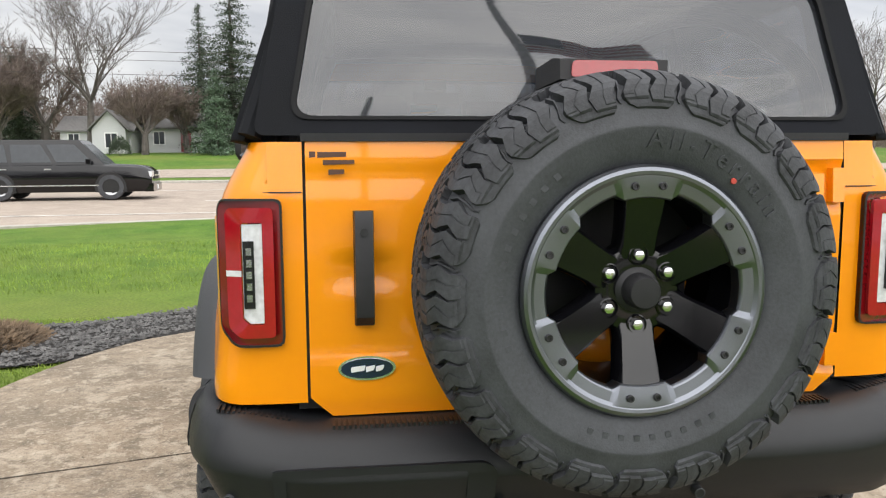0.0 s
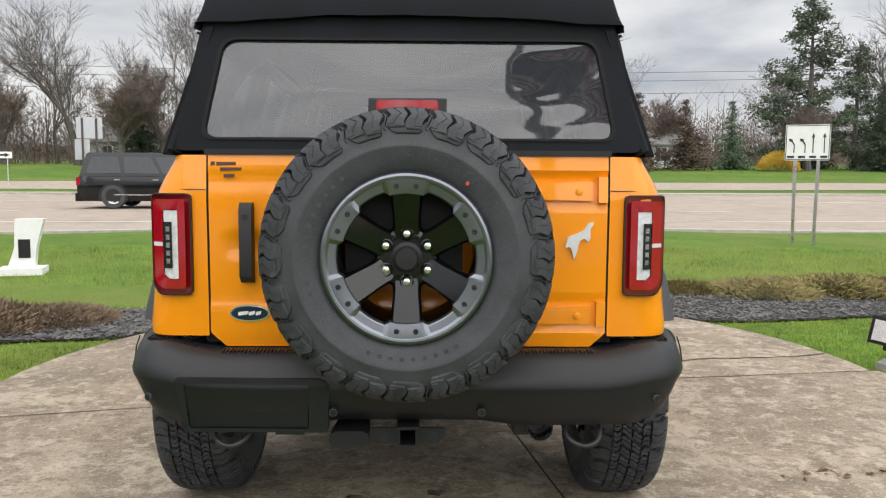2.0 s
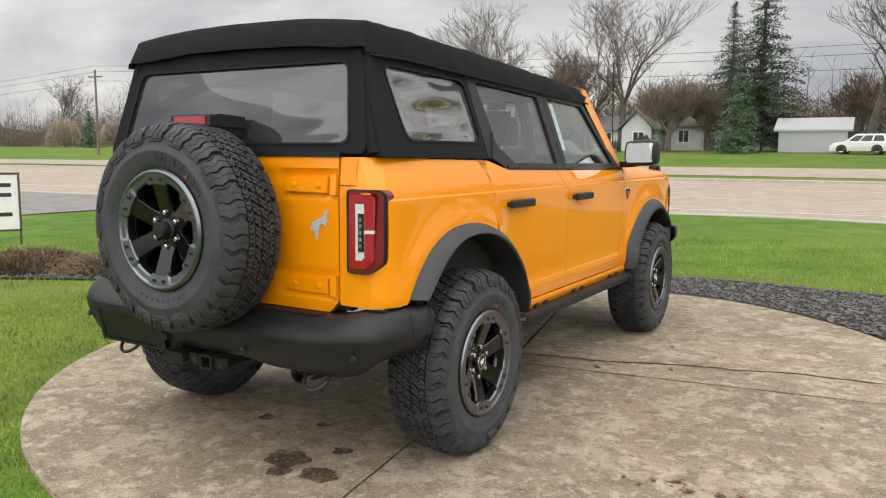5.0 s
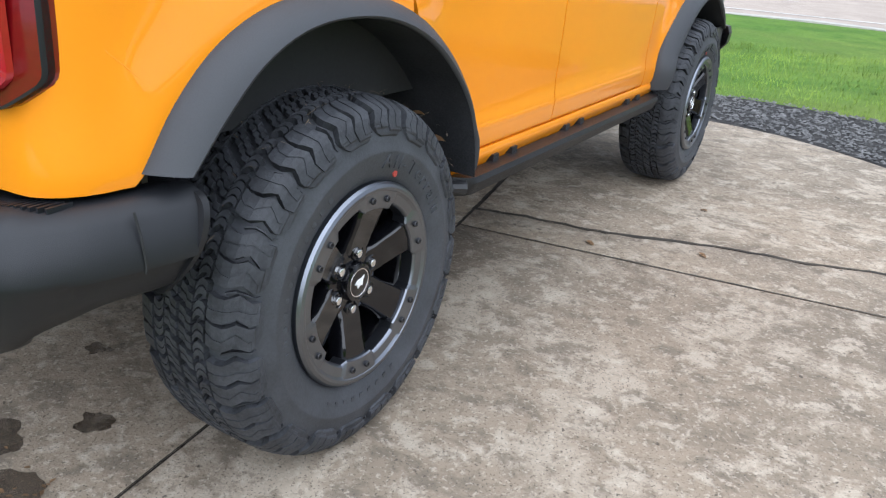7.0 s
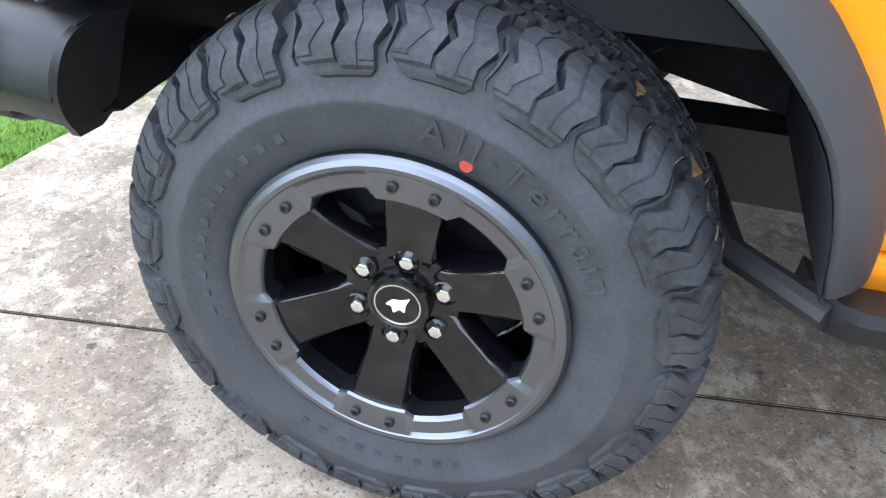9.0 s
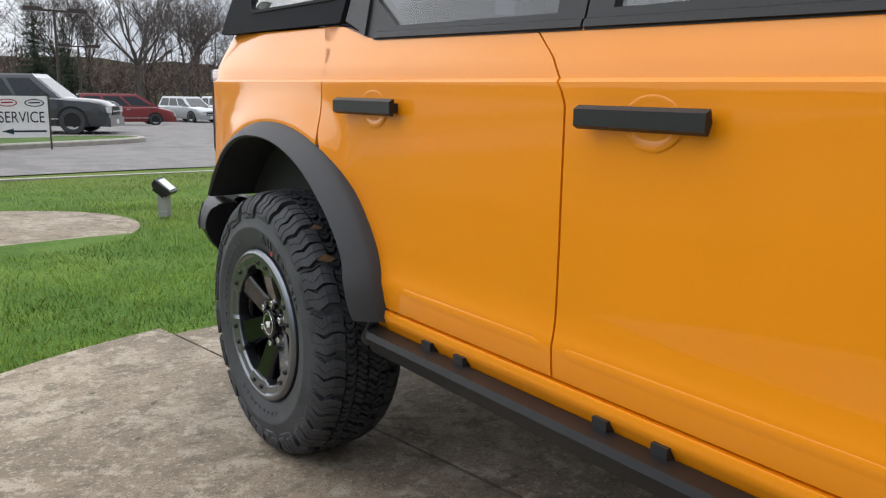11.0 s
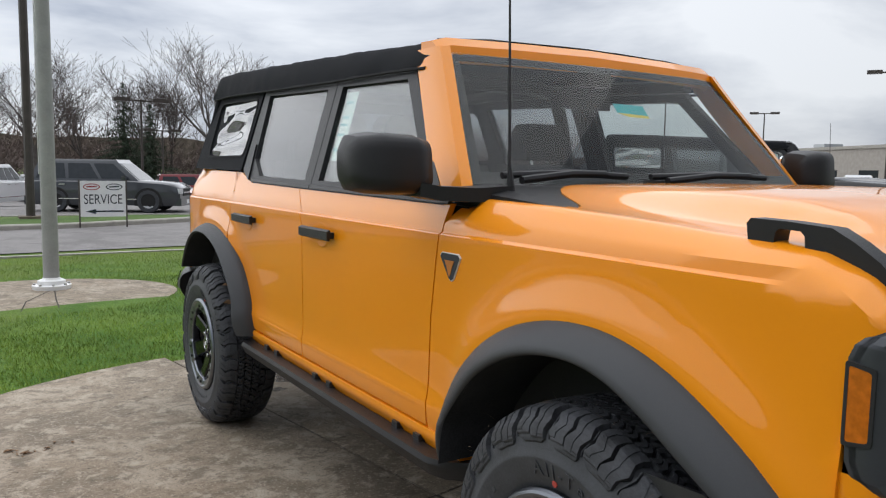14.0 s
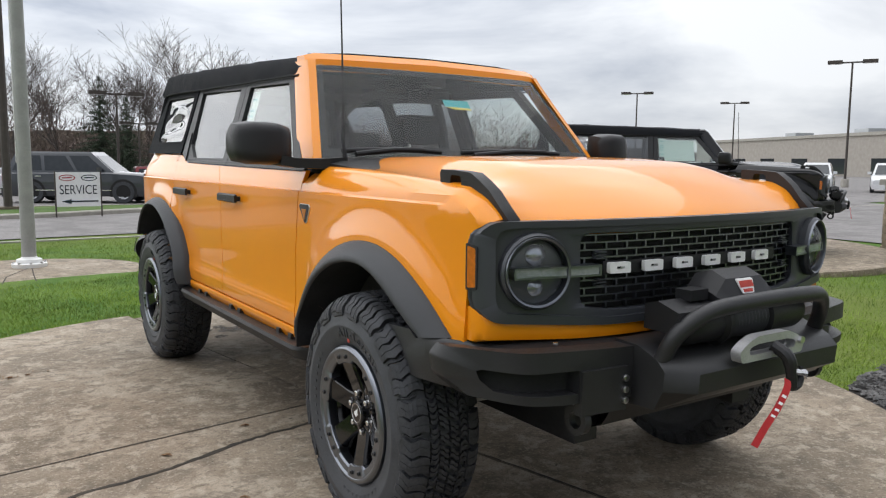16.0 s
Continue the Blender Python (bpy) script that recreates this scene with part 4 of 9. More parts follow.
em = part("oval_emblem", prism(ov(0.066, 0.0285), TG, -0.004, 0.010, 0.003), "chrome", tailgate, "chrome-rimmed dark blue oval emblem")
part("emblem_field", prism(ov(0.060, 0.0235), TG, 0.009, 0.0125), "blue", em)
for a, w in ((-0.022, 0.030), (0.006, 0.018), (0.028, 0.016)):
    part("emblem_stroke", prism(rounded([(-0.522 + a - w / 2, 0.849), (-0.522 + a + w / 2, 0.853), (-0.522 + a + w / 2 + 0.004, 0.865), (-0.522 + a - w / 2, 0.861)], 0.003, 3), TG, 0.012, 0.0145), "white", em)
# bright abstract emblem
shape = rounded([(0.512, 1.075), (0.522, 1.112), (0.548, 1.122), (0.575, 1.135), (0.588, 1.158), (0.606, 1.162), (0.603, 1.150), (0.594, 1.140), (0.596, 1.112), (0.588, 1.092), (0.578, 1.108), (0.560, 1.100), (0.552, 1.062), (0.542, 1.036), (0.537, 1.062), (0.528, 1.080)], 0.006, 3)
part("bright_emblem", bevel(prism(shape, TG, -0.003, 0.010), 0.002), "bright", tailgate, "bright chrome emblem")
# dealer sticker as plain bars
for x0, x1, z0, z1 in ((-0.642, -0.628, 1.338, 1.352), (-0.624, -0.560, 1.338, 1.351), (-0.612, -0.542, 1.322, 1.333), (-0.600, -0.565, 1.300, 1.312)):
    part("sticker_bar", prism([(x0, z0), (x1, z0 + 0.002), (x1, z1), (x0, z1)], TG, 0.0078, 0.0088), "ink_brown", tailgate)
part("tailgate_cap", box(-0.66, 0.66, -2.168, -2.11, 1.374, 1.392, 0.004), "plastic", suv)

# rear soft top panel and window
RB = lambda u, v, d: (u, -2.13 + 0.235 * (v - 1.39) - d, v)
ro = rounded([(-0.765, 1.388), (0.765, 1.388), (0.682, 1.835), (-0.682, 1.835)], 0.03, 7)
ri = rounded([(-0.675, 1.432), (0.675, 1.432), (0.618, 1.757), (-0.618, 1.757)], 0.05, 7)
part("soft_top_rear", ring_panel(ro, ri, RB, -0.012, 0.012), "fabric", suv, "black fabric rear panel of soft top")
part("window_binding", ring_panel([(u * 1.018, v + (v - 1.6) * 0.05) for u, v in ri], ri, RB, 0.010, 0.016), "seam", suv)
rows, nu, nv = [], 60, 24
for j in range(nv + 1):
    row = []
    for i in range(nu + 1):
        a, b = i / nu, j / nv
        hw = 0.69 - 0.055 * b
        u, v = (2 * a - 1) * hw, 1.425 + 0.34 * b
        e = min(1, 6 * min(a, 1 - a, b, 1 - b) + 0.02)
        w = 0.010 * math.sin(math.pi * a) * math.sin(math.pi * b) + 0.0032 * noise.noise((a * 3.2, b * 2.2, 5.0)) * e + 0.0022 * math.sin(16 * b - 22 * a + 5 * noise.noise((a * 4, b * 3, 1))) * ss(0.66, 0.92, a) * e
        row.append(RB(u, v, 0.002 + w))
    rows.append(row)
bm = bmesh.new()
vr = [[bm.verts.new(p) for p in r] for r in rows]
for a, b in zip(vr, vr[1:]):
    for i in range(nu):
        bm.faces.new((a[i], a[i + 1], b[i + 1], b[i]))
rv = part("vinyl_window", bm, "vinyl", suv, "smoked vinyl rear window", angle=60)
rv.visible_shadow = False
for s in (1, -1):
    part("corner_fabric", tube(spline([(0.775 * s, -2.10, 1.385), (0.725 * s, -2.065, 1.55), (0.692 * s, -2.03, 1.72), (0.67 * s, -2.0, 1.83)], 5), 0.028, 10), "fabric", suv)

# soft top roof: one cloth over the bows, its hem hanging over the frames
def roof_z(y):
    return lerp_table([(-2.1, 1.915), (-2.0, 1.932), (-1.73, 1.932), (-1.26, 1.914), (-0.65, 1.888), (0.0, 1.858), (0.35, 1.838), (0.46, 1.828)], y)


rows = []
NX, NY = 60, 72
for j in range(NY + 1):
    y = -2.035 + 2.50 * j / NY
    sag = 0.010 * abs(math.sin(math.pi * (y + 2.0) / 0.62)) * ss(0.45, 0.2, y)
    row = []
    for i in range(NX + 1):
        t = -1 + 2 * i / NX
        a = abs(t)
        sg = 1 if t >= 0 else -1
        wr = 0.006 * noise.noise((y * 5, t * 4, 2.0)) + 0.004 * noise.noise((y * 14, t * 9, 7.0))
        if a < 0.80:
            x = 0.672 * a / 0.80
            z = roof_z(y) + 0.028 * (1 - (a / 0.8) ** 2) - sag * (1 - (a / 0.8) ** 2) + wr * 0.6 - 0.012 * (a / 0.8) ** 6
        else:
            f = (a - 0.80) / 0.20
            drop = lerp_table([(-2.1, 0.128), (-1.2, 0.122), (-0.3, 0.106), (0.46, 0.080)], y)
            x = 0.672 + 0.024 * math.sin(f * math.pi / 2) + 0.008 * f + wr * f
            z = roof_z(y) - 0.012 - drop * f ** 1.3 + wr
        row.append((x * sg, y, z))
    rows.append(row)
bm = bmesh.new()
vr = [[bm.verts.new(p) for p in r] for r in rows]
for a, b in zip(vr, vr[1:]):
    for i in range(NX):
        bm.faces.new((a[i], a[i + 1], b[i + 1], b[i]))
# rear hem
prev = vr[0]
for k in range(1, 6):
    f = k / 5
    cur = []
    for i, v in enumerate(vr[0]):
        p = v.co
        dz = min(0.115, max(0.0, p.z - 1.812))
        cur.append(bm.verts.new((p.x * (1 + 0.012 * f), -2.035 - 0.028 * math.sin(f * math.pi / 2) - 0.006 * f, p.z - dz * f + 0.004 * noise.noise((p.x * 6, f * 3, 1)))))
    for i in range(NX):
        bm.faces.new((prev[i], prev[i + 1], cur[i + 1], cur[i]))
    prev = cur
roof = part("soft_top_roof", bm, "fabric", suv, "black twill soft top roof, slightly creased", angle=60)
for s in (1, -1):
    part("hem_seam", tube([(0.710 * s, y, roof_z(y) - 0.018 - lerp_table([(-2.1, 0.128), (-1.2, 0.122), (-0.3, 0.106), (0.46, 0.080)], y)) for y in [-2.03 + 0.25 * k for k in range(10)] + [0.45]], 0.006, 6), "seam", roof)
# header: orange top of the windscreen frame
hd = bevel(loft([[(x, y, z) for y, z in ((0.40 - cx, 1.845 - cz), (0.47 - cx, 1.842 - cz), (0.505 - cx, 1.812 - cz), (0.515 - cx, 1.775 - cz), (0.46 - cx, 1.76 - cz), (0.40 - cx, 1.80 - cz))] for x, cx, cz in [(-0.690, 0.012, 0.020), (-0.64, 0.004, 0.006), (-0.4, -0.004, 0.0), (0, -0.010, -0.006), (0.4, -0.004, 0.0), (0.64, 0.004, 0.006), (0.690, 0.012, 0.020)]]), 0.010, 2)
header = part("windscreen_header", hd, "paint", suv, "orange windscreen header")
part("header_seal", tube([(-0.655, 0.440, 1.826), (-0.45, 0.448, 1.842), (0, 0.455, 1.849), (0.45, 0.448, 1.842), (0.655, 0.440, 1.826)], 0.010, 8), "plastic", header)
# windscreen
rows = []
for j in range(13):
    b = j / 12
    rows.append([((0.780 - 0.128 * b) * t, 0.852 - 0.345 * b + 0.035 * (1 - t * t), 1.350 + 0.432 * b) for t in [-1 + k / 10 for k in range(21)]])
bm = bmesh.new()
vr = [[bm.verts.new(p) for p in r] for r in rows]
for a, b in zip(vr, vr[1:]):
    for i in range(20):
        bm.faces.new((a[i], a[i + 1], b[i + 1], b[i]))
wscreen = part("windscreen", bm, "screen_glass", suv, "clear windscreen", angle=60)
wscreen.visible_shadow = False
bm = bmesh.new()
for o, wdt in ((0, 0.05), (12, 0.035)):
    for i in range(20):
        q = []
        for (jj, ii) in ((o, i), (o, i + 1), (None, i + 1), (None, i)):
            p = Vector(rows[o][ii])
            if jj is None:
                p = p.lerp(Vector(rows[12 - o][ii]), wdt / 0.55)
            q.append(bm.verts.new(p + Vector((0, -0.004, -0.002))))
        bm.faces.new(q)
for t in (0, 20):
    for j in range(12):
        q = []
        for jj, e in ((j, 0), (j + 1, 0), (j + 1, 1), (j, 1)):
            p = Vector(rows[jj][t])
            q.append(bm.verts.new(p + Vector((-0.035 * (1 if t else -1) * e, -0.004 + 0.006 * e, -0.002))))
        bm.faces.new(q)
part("screen_border", bm, "gap", wscreen)
part("screen_sensor", bevel(box(-0.06, 0.06, 0.47, 0.535, 1.71, 1.765), 0.01), "plastic", wscreen)
part("mirror_stalk", tube([(0, 0.52, 1.74), (0, 0.47, 1.68)], 0.01, 6), "plastic", wscreen)
part("inner_mirror", box(-0.125, 0.125, 0.44, 0.468, 1.63, 1.695, 0.012), "plastic", wscreen)
stk = lambda u, v, d: (u, 0.852 - 0.345 * (v - 1.35) / 0.432 + 0.03 - d, v)
part("screen_sticker", prism([(-0.12, 1.60), (0.03, 1.605), (0.03, 1.64), (-0.12, 1.637)], stk, 0.010, 0.012), "teal", wscreen, "small teal paper in windscreen")
part("sticker_strip", prism([(-0.12, 1.59), (-0.02, 1.592), (0.03, 1.605), (-0.12, 1.60)], stk, 0.010, 0.012), "yellow", wscreen)
# window price paper in the front door glass
pp = lambda u, v, d: (0.822 - 0.325 * (v - 1.31) - 0.012 + d, u, v)
pap = part("window_paper", prism([(-0.215, 1.70), (-0.105, 1.695), (-0.085, 1.415), (-0.180, 1.42)], pp, -0.001, 0.001), "paper", suv, "pale green printed paper inside window")
for z in (1.66, 1.60, 1.57, 1.53, 1.47):
    part("print_bar", prism([(-0.190, z), (-0.125, z - 0.002), (-0.123, z - 0.012), (-0.188, z - 0.010)], pp, 0.001, 0.002), "teal", pap)

# cowl, wipers, antenna
cw = [(0.0, 1.03, 1.336), (0.45, 1.03, 1.334), (0.56, 1.06, 1.328), (0.66, 1.16, 1.314), (0.72, 1.25, 1.302), (0.785, 1.33, 1.297)]
cw = [(-x, y, z) for x, y, z in cw[:0:-1]] + cw
part("cowl", bevel(loft([[(x, 0.80, 1.29), (x, 0.80, 1.325), (x, 0.855, 1.350 - 0.02 * ss(0.7, 0.79, abs(x))), (x, yb, zb), (x, yb, zb - 0.03)] for x, yb, zb in cw]), 0.004), "plastic", suv, "black plastic cowl")
for x0, x1 in ((0.70, 0.20), (0.08, -0.52)):
    w = part("wiper", tube([(x0 - 0.05, 0.915, 1.365), ((x0 + x1) / 2, 0.905, 1.385), (x1 + 0.1, 0.898, 1.385)], 0.012, 8), "plastic", suv, "black wiper")
    part("wiper_blade", tube([(x0, 0.885, 1.378), ((x0 + x1) / 2, 0.898, 1.388), (x1, 0.892, 1.378)], 0.011, 8), "plastic", w)
ant = part("antenna", tube([(0.722, 0.955, 1.335), (0.722, 0.950, 1.42), (0.722, 0.925, 2.08)], [0.007, 0.005, 0.0028], 6), "plastic", suv, "thin black whip antenna")
part("antenna_boot", tube([(0.722, 0.960, 1.325), (0.722, 0.952, 1.40)], [0.013, 0.007], 8), "plastic", ant)

# bonnet
rows = []
NX, NY = 44, 46
for j in range(NY + 1):
    row = []
    for i in range(NX + 1):
        t = -1 + 2 * i / NX
        x = 0.752 * t
        yf = 2.205 - 0.088 * t * t
        yr = 0.985 + 0.29 * ss(0.70, 1.0, abs(t)) ** 1.3
        y = yr + (yf - yr) * (j / NY)
        ye = y + (2.205 - yf) * ss(1.5, 2.1, y)
        z = hood_z(ye - 0.028) - 0.004 + 0.012 * (1 - t * t)
        z += 0.014 * ss(0.66, 0.42, abs(x)) * ss(2.15, 1.75, y) * ss(0.9, 1.6, y)
        z += (fender_z(y) - 0.001 - z) * ss(0.66, 1.0, abs(t)) * ss(2.16, 2.0, y)
        if j >= NY - 1:
            z -= 0.012 * (j - NY + 2)
        row.append((x, y, z))
    rows.append(row)
bm = bmesh.new()
vr = [[bm.verts.new(p) for p in r] for r in rows]
for a, b in zip(vr, vr[1:]):
    for i in range(NX):
        bm.faces.new((a[i], a[i + 1], b[i + 1], b[i]))
ret = bmesh.ops.extrude_edge_only(bm, edges=[e for e in bm.edges if e.is_boundary])
for v in ret["geom"]:
    if isinstance(v, bmesh.types.BMVert):
        v.co.z -= 0.02
part("bonnet", bm, "paint", suv, "orange bonnet", angle=40)
for s in (1, -1):
    # raised handle with an open slot, running down to the front corner
    side = [(1.808, 1.262), (1.802, 1.302), (1.811, 1.312), (1.89, 1.310), (1.972, 1.304), (2.012, 1.281), (2.052, 1.251), (2.093, 1.206), (2.138, 1.164), (2.140, 1.142), (2.105, 1.155), (2.06, 1.200), (2.00, 1.236), (1.925, 1.256), (1.922, 1.286), (1.914, 1.294), (1.872, 1.296), (1.864, 1.290), (1.860, 1.262)]
    hold = lambda u, v, d, s=s: ((0.776 + d - 0.024 * ss(1.95, 2.14, u)) * s, u, v)
    part("trail_sight", bevel(prism(side, hold, -0.021, 0.024), 0.004), "plastic", suv, "black trail sight with tie-down slot", angle=45)

# front: surround, grille, lamps
FY = [tuple(p) for p in spline([(0.0, 2.230), (0.30, 2.222), (0.43, 2.210), (0.55, 2.190), (0.65, 2.168), (0.73, 2.148), (0.80, 2.130), (0.830, 2.119), (0.848, 2.104), (0.858, 2.086), (0.864, 2.066)], 4)]


def fy(x):
    return lerp_table(FY, abs(x))


SU = lambda u, v, d: (u, fy(u) + d - 0.10 * (v - 1.02) * 0.25, v)
def wide(outline, n=10):
    """More points along long straight edges, so that they follow the bow."""
    out = []
    for i, p in enumerate(outline):
        q = outline[(i + 1) % len(outline)]
        for k in range(n):
            out.append((p[0] + (q[0] - p[0]) * k / n, p[1] + (q[1] - p[1]) * k / n))
    return out
so = wide(rounded([(-0.862, 1.166), (0.862, 1.166), (0.862, 0.872), (0.46, 0.842), (-0.46, 0.842), (-0.862, 0.872)], 0.062, 6), 6)
sm = wide(rounded([(-0.826, 1.146), (0.826, 1.146), (0.826, 0.900), (0.45, 0.866), (-0.45, 0.866), (-0.826, 0.900)], 0.050, 6), 6)
si = wide(rounded([(-0.545, 1.124), (0.545, 1.124), (0.545, 0.902), (0.42, 0.884), (-0.42, 0.884), (-0.545, 0.902)], 0.036, 6), 6)
surround = part("grille_surround", loft([[SU(p[0] + (q[0] - p[0]) * f, p[1] + (q[1] - p[1]) * f, d) for p, q in zip(so, si)] for f, d in ((0, -0.020), (0, 0.0), (0.02, 0.006), (0.2, 0.007), (0.4, 0.008), (0.6, 0.008), (0.8, 0.008), (0.97, 0.007), (1, 0.002), (1, -0.03))], caps=False), "surround", suv, "dark grey grille surround", angle=45)
part("surround_border", bevel(ring_panel(so, sm, SU, -0.012, 0.020), 0.009, 3, 40), "surround", surround, angle=50)
part("grille_backing", prism(wide([(-0.60, 1.13), (0.60, 1.13), (0.60, 0.88), (-0.60, 0.88)], 12), SU, -0.06, -0.04), "gap", surround)
# mesh of staggered slots
bm = bmesh.new()
rows_z = [1.118 - 0.0233 * k for k in range(11)]
for k, z in enumerate(rows_z):
    for x0 in [-0.56 + 0.08 * q for q in range(14)]:
        box(x0, x0 + 0.082, -1, -0.97, z - 0.0021, z + 0.0021, bm=bm)
    if k < 10:
        for q in range(15):
            x0 = -0.56 + 0.08 * q + (0.04 if k % 2 else 0)
            if x0 < 0.57:
                box(x0 - 0.0034, x0 + 0.0034, -1, -0.97, z - 0.0225, z - 0.001, bm=bm)
for v in bm.verts:
    v.co.y = fy(v.co.x) - 0.022 + (0.012 if v.co.y > -0.98 else 0) - 0.025 * (v.co.z - 1.02)
part("grille_mesh", bm, "gunmetal", surround, "dark grey slotted grille mesh")
# pale block letter shapes across the middle bar
bar = part("grille_bar", prism(wide([(-0.40, 1.036), (0.46, 1.036), (0.46, 0.995), (-0.40, 0.995)], 12), SU, -0.03, 0.0), "plastic", surround)
for k in range(6):
    x0 = 0.446 - k * 0.1405
    o = rounded([(x0, 1.0325), (x0 - 0.080, 1.0325), (x0 - 0.080, 0.9985), (x0, 0.9985)], 0.005, 3)
    i = rounded([(x0 - 0.026, 1.0195), (x0 - 0.056, 1.0195), (x0 - 0.056, 1.0115), (x0 - 0.026, 1.0115)], 0.002, 3)
    part("letter_block", ring_panel(o, i, SU, -0.002, 0.014), "white", bar, "pale raised block on grille")
for s in (1, -1):
    LC = (0.702 * s, 2.164, 1.018)
    ax = pose(*LC, 0, 0, -14 * s)
    lamp = part("head_lamp", moved(revolve([(0.112, -0.06), (0.114, 0.02), (0.108, 0.030), (0.100, 0.026), (0.096, 0.005)], 48, "y"), ax), "surround", suv, "round head lamp with horizontal light bar")
    part("lamp_bowl", moved(revolve([(0.097, 0.008), (0.085, -0.03), (0.05, -0.05), (0.0005, -0.055)], 40, "y"), ax), "lamp_dark", lamp)
    for rr, dy, z in ((0.034, 0.0, 0.048), (0.036, -0.01, -0.050)):
        part("projector", moved(revolve([(0.0005, 0.02), (rr * 0.6, 0.014), (rr, 0.0), (rr, -0.02)], 24, "y"), ax @ pose(-0.005 * s, dy, z)), "lamp_optic", lamp)
    for k in range(5):
        part("reflector_rib", moved(box(-0.045 + k * 0.02, -0.035 + k * 0.02, -0.03, -0.012, -0.082 + 0.004 * abs(k - 2), -0.035, 0.002), ax), "lamp_optic", lamp)
    lg = part("lamp_glass", moved(revolve([(0.0005, 0.040), (0.05, 0.036), (0.085, 0.022), (0.099, 0.010)], 40, "y"), ax), "lens_clear", lamp)
    lg.visible_shadow = False
    part("chrome_ring", moved(revolve([(0.0955, 0.010), (0.0975, 0.033), (0.1035, 0.036), (0.1065, 0.028), (0.106, 0.005)], 48, "y"), ax), "gunmetal", lamp, "satin grey lamp bezel")
    bo = wide([(0.500 * s, 1.033), (0.782 * s, 1.030), (0.786 * s, 1.014), (0.782 * s, 0.997), (0.500 * s, 0.999)], 6)
    bi = wide([(0.507 * s, 1.027), (0.776 * s, 1.0245), (0.780 * s, 1.014), (0.776 * s, 1.0025), (0.507 * s, 1.005)], 6)
    BAR = lambda u, v, d: (u, fy(0.44 + 0.62 * (abs(u) - 0.44)) - 0.030 * ss(0.5, 0.76, abs(u)) + d + 0.012, v)
    gd = part("light_bar", prism(bi, BAR, 0.0, 0.022, 0.002), "light_bar", lamp, "pale horizontal light bar")
    part("bar_frame", ring_panel(bo, bi, BAR, -0.02, 0.026), "gunmetal", gd)
    for zc in (1.056, 0.972):
        for k in range(3):
            part("vent_bar", prism(wide([((0.492 - 0.004 * k) * s, zc + 0.009 * (k - 1) + 0.0022), (0.452 * s, zc + 0.009 * (k - 1) + 0.0022), (0.452 * s, zc + 0.009 * (k - 1) - 0.0022), ((0.492 - 0.004 * k) * s, zc + 0.009 * (k - 1) - 0.0022)], 3), SU, -0.012, 0.006), "surround", surround)
    SM = lambda u, v, d, s=s: ((0.863 - 0.2 * max(0.0, u - 2.060) + d) * s, u, v)
    mi = rounded([(2.058, 0.968), (2.092, 0.972), (2.092, 1.086), (2.058, 1.094)], 0.005, 3)
    mo = rounded([(2.052, 0.961), (2.098, 0.965), (2.098, 1.093), (2.052, 1.101)], 0.006, 3)
    mk = part("side_marker", prism(mi, SM, -0.004, 0.006, 0.002), "amber", suv, "amber side marker lens")
    part("marker_frame", ring_panel(mo, mi, SM, -0.004, 0.007), "gap", mk)
# orange valance under the grille
bm = bmesh.new()
half = [(0.052 * k, fy(0.052 * k), 1.0) for k in range(17)] + [(0.842, fy(0.842), 1.0), (0.851, fy(0.851), 0.8), (0.857, 2.080, 0.3), (0.859, 2.060, 0.0), (0.858, 2.035, 0.0), (0.853, 2.005, 0.0)]
run = [(-x, y, e) for x, y, e in half[:0:-1]] + half
vr = []
for d, zo in ((-0.09, 0.795), (-0.02, 0.797), (0.004, 0.803), (0.010, 0.82), (0.006, 0.852), (-0.006, 0.868)):
    vr.append([bm.verts.new((x - (0.02 if d < -0.05 else 0.0) * (1 - e) * (1 if x > 0 else -1), y + (d + 0.002) * e, zo + 0.034 * ss(0.46, 0.86, abs(x)) * (zo - 0.795) / 0.073 + 0.010 * ss(0.5, 0.86, abs(x)))) for x, y, e in run])
for a, b in zip(vr, vr[1:]):
    for i in range(len(run) - 1):
        bm.faces.new((a[i], a[i + 1], b[i + 1], b[i]))
part("front_valance", bm, "paint", suv, "orange lower front panel", angle=50)
# front bumper: steel, with slots, winch mount, hoop, winch
BF = lambda u, v, d: (u, 2.305 - 0.05 * ss(0.45, 0.95, abs(u)) - 0.22 * ss(0.76, 0.97, abs(u)) ** 1.4 + d - 0.06 * max(0, 0.70 - v), v)
bump = part("front_bumper", bevel(loft([[(x, y - off, z + lift) for y, z in ((2.02, 0.79), (2.21, 0.800), (2.245, 0.785), (2.250, 0.745), (2.245, 0.68), (2.20, 0.650), (2.02, 0.655))] for x, off, lift in ((-0.925, 0.33, 0.008), (-0.89, 0.20, 0.004), (-0.78, 0.06, 0.0), (-0.45, 0.005, 0.0), (0.45, 0.005, 0.0), (0.78, 0.06, 0.0), (0.89, 0.20, 0.004), (0.925, 0.33, 0.008))]), 0.008), "steel_bumper", suv, "black steel winch bumper", angle=40)
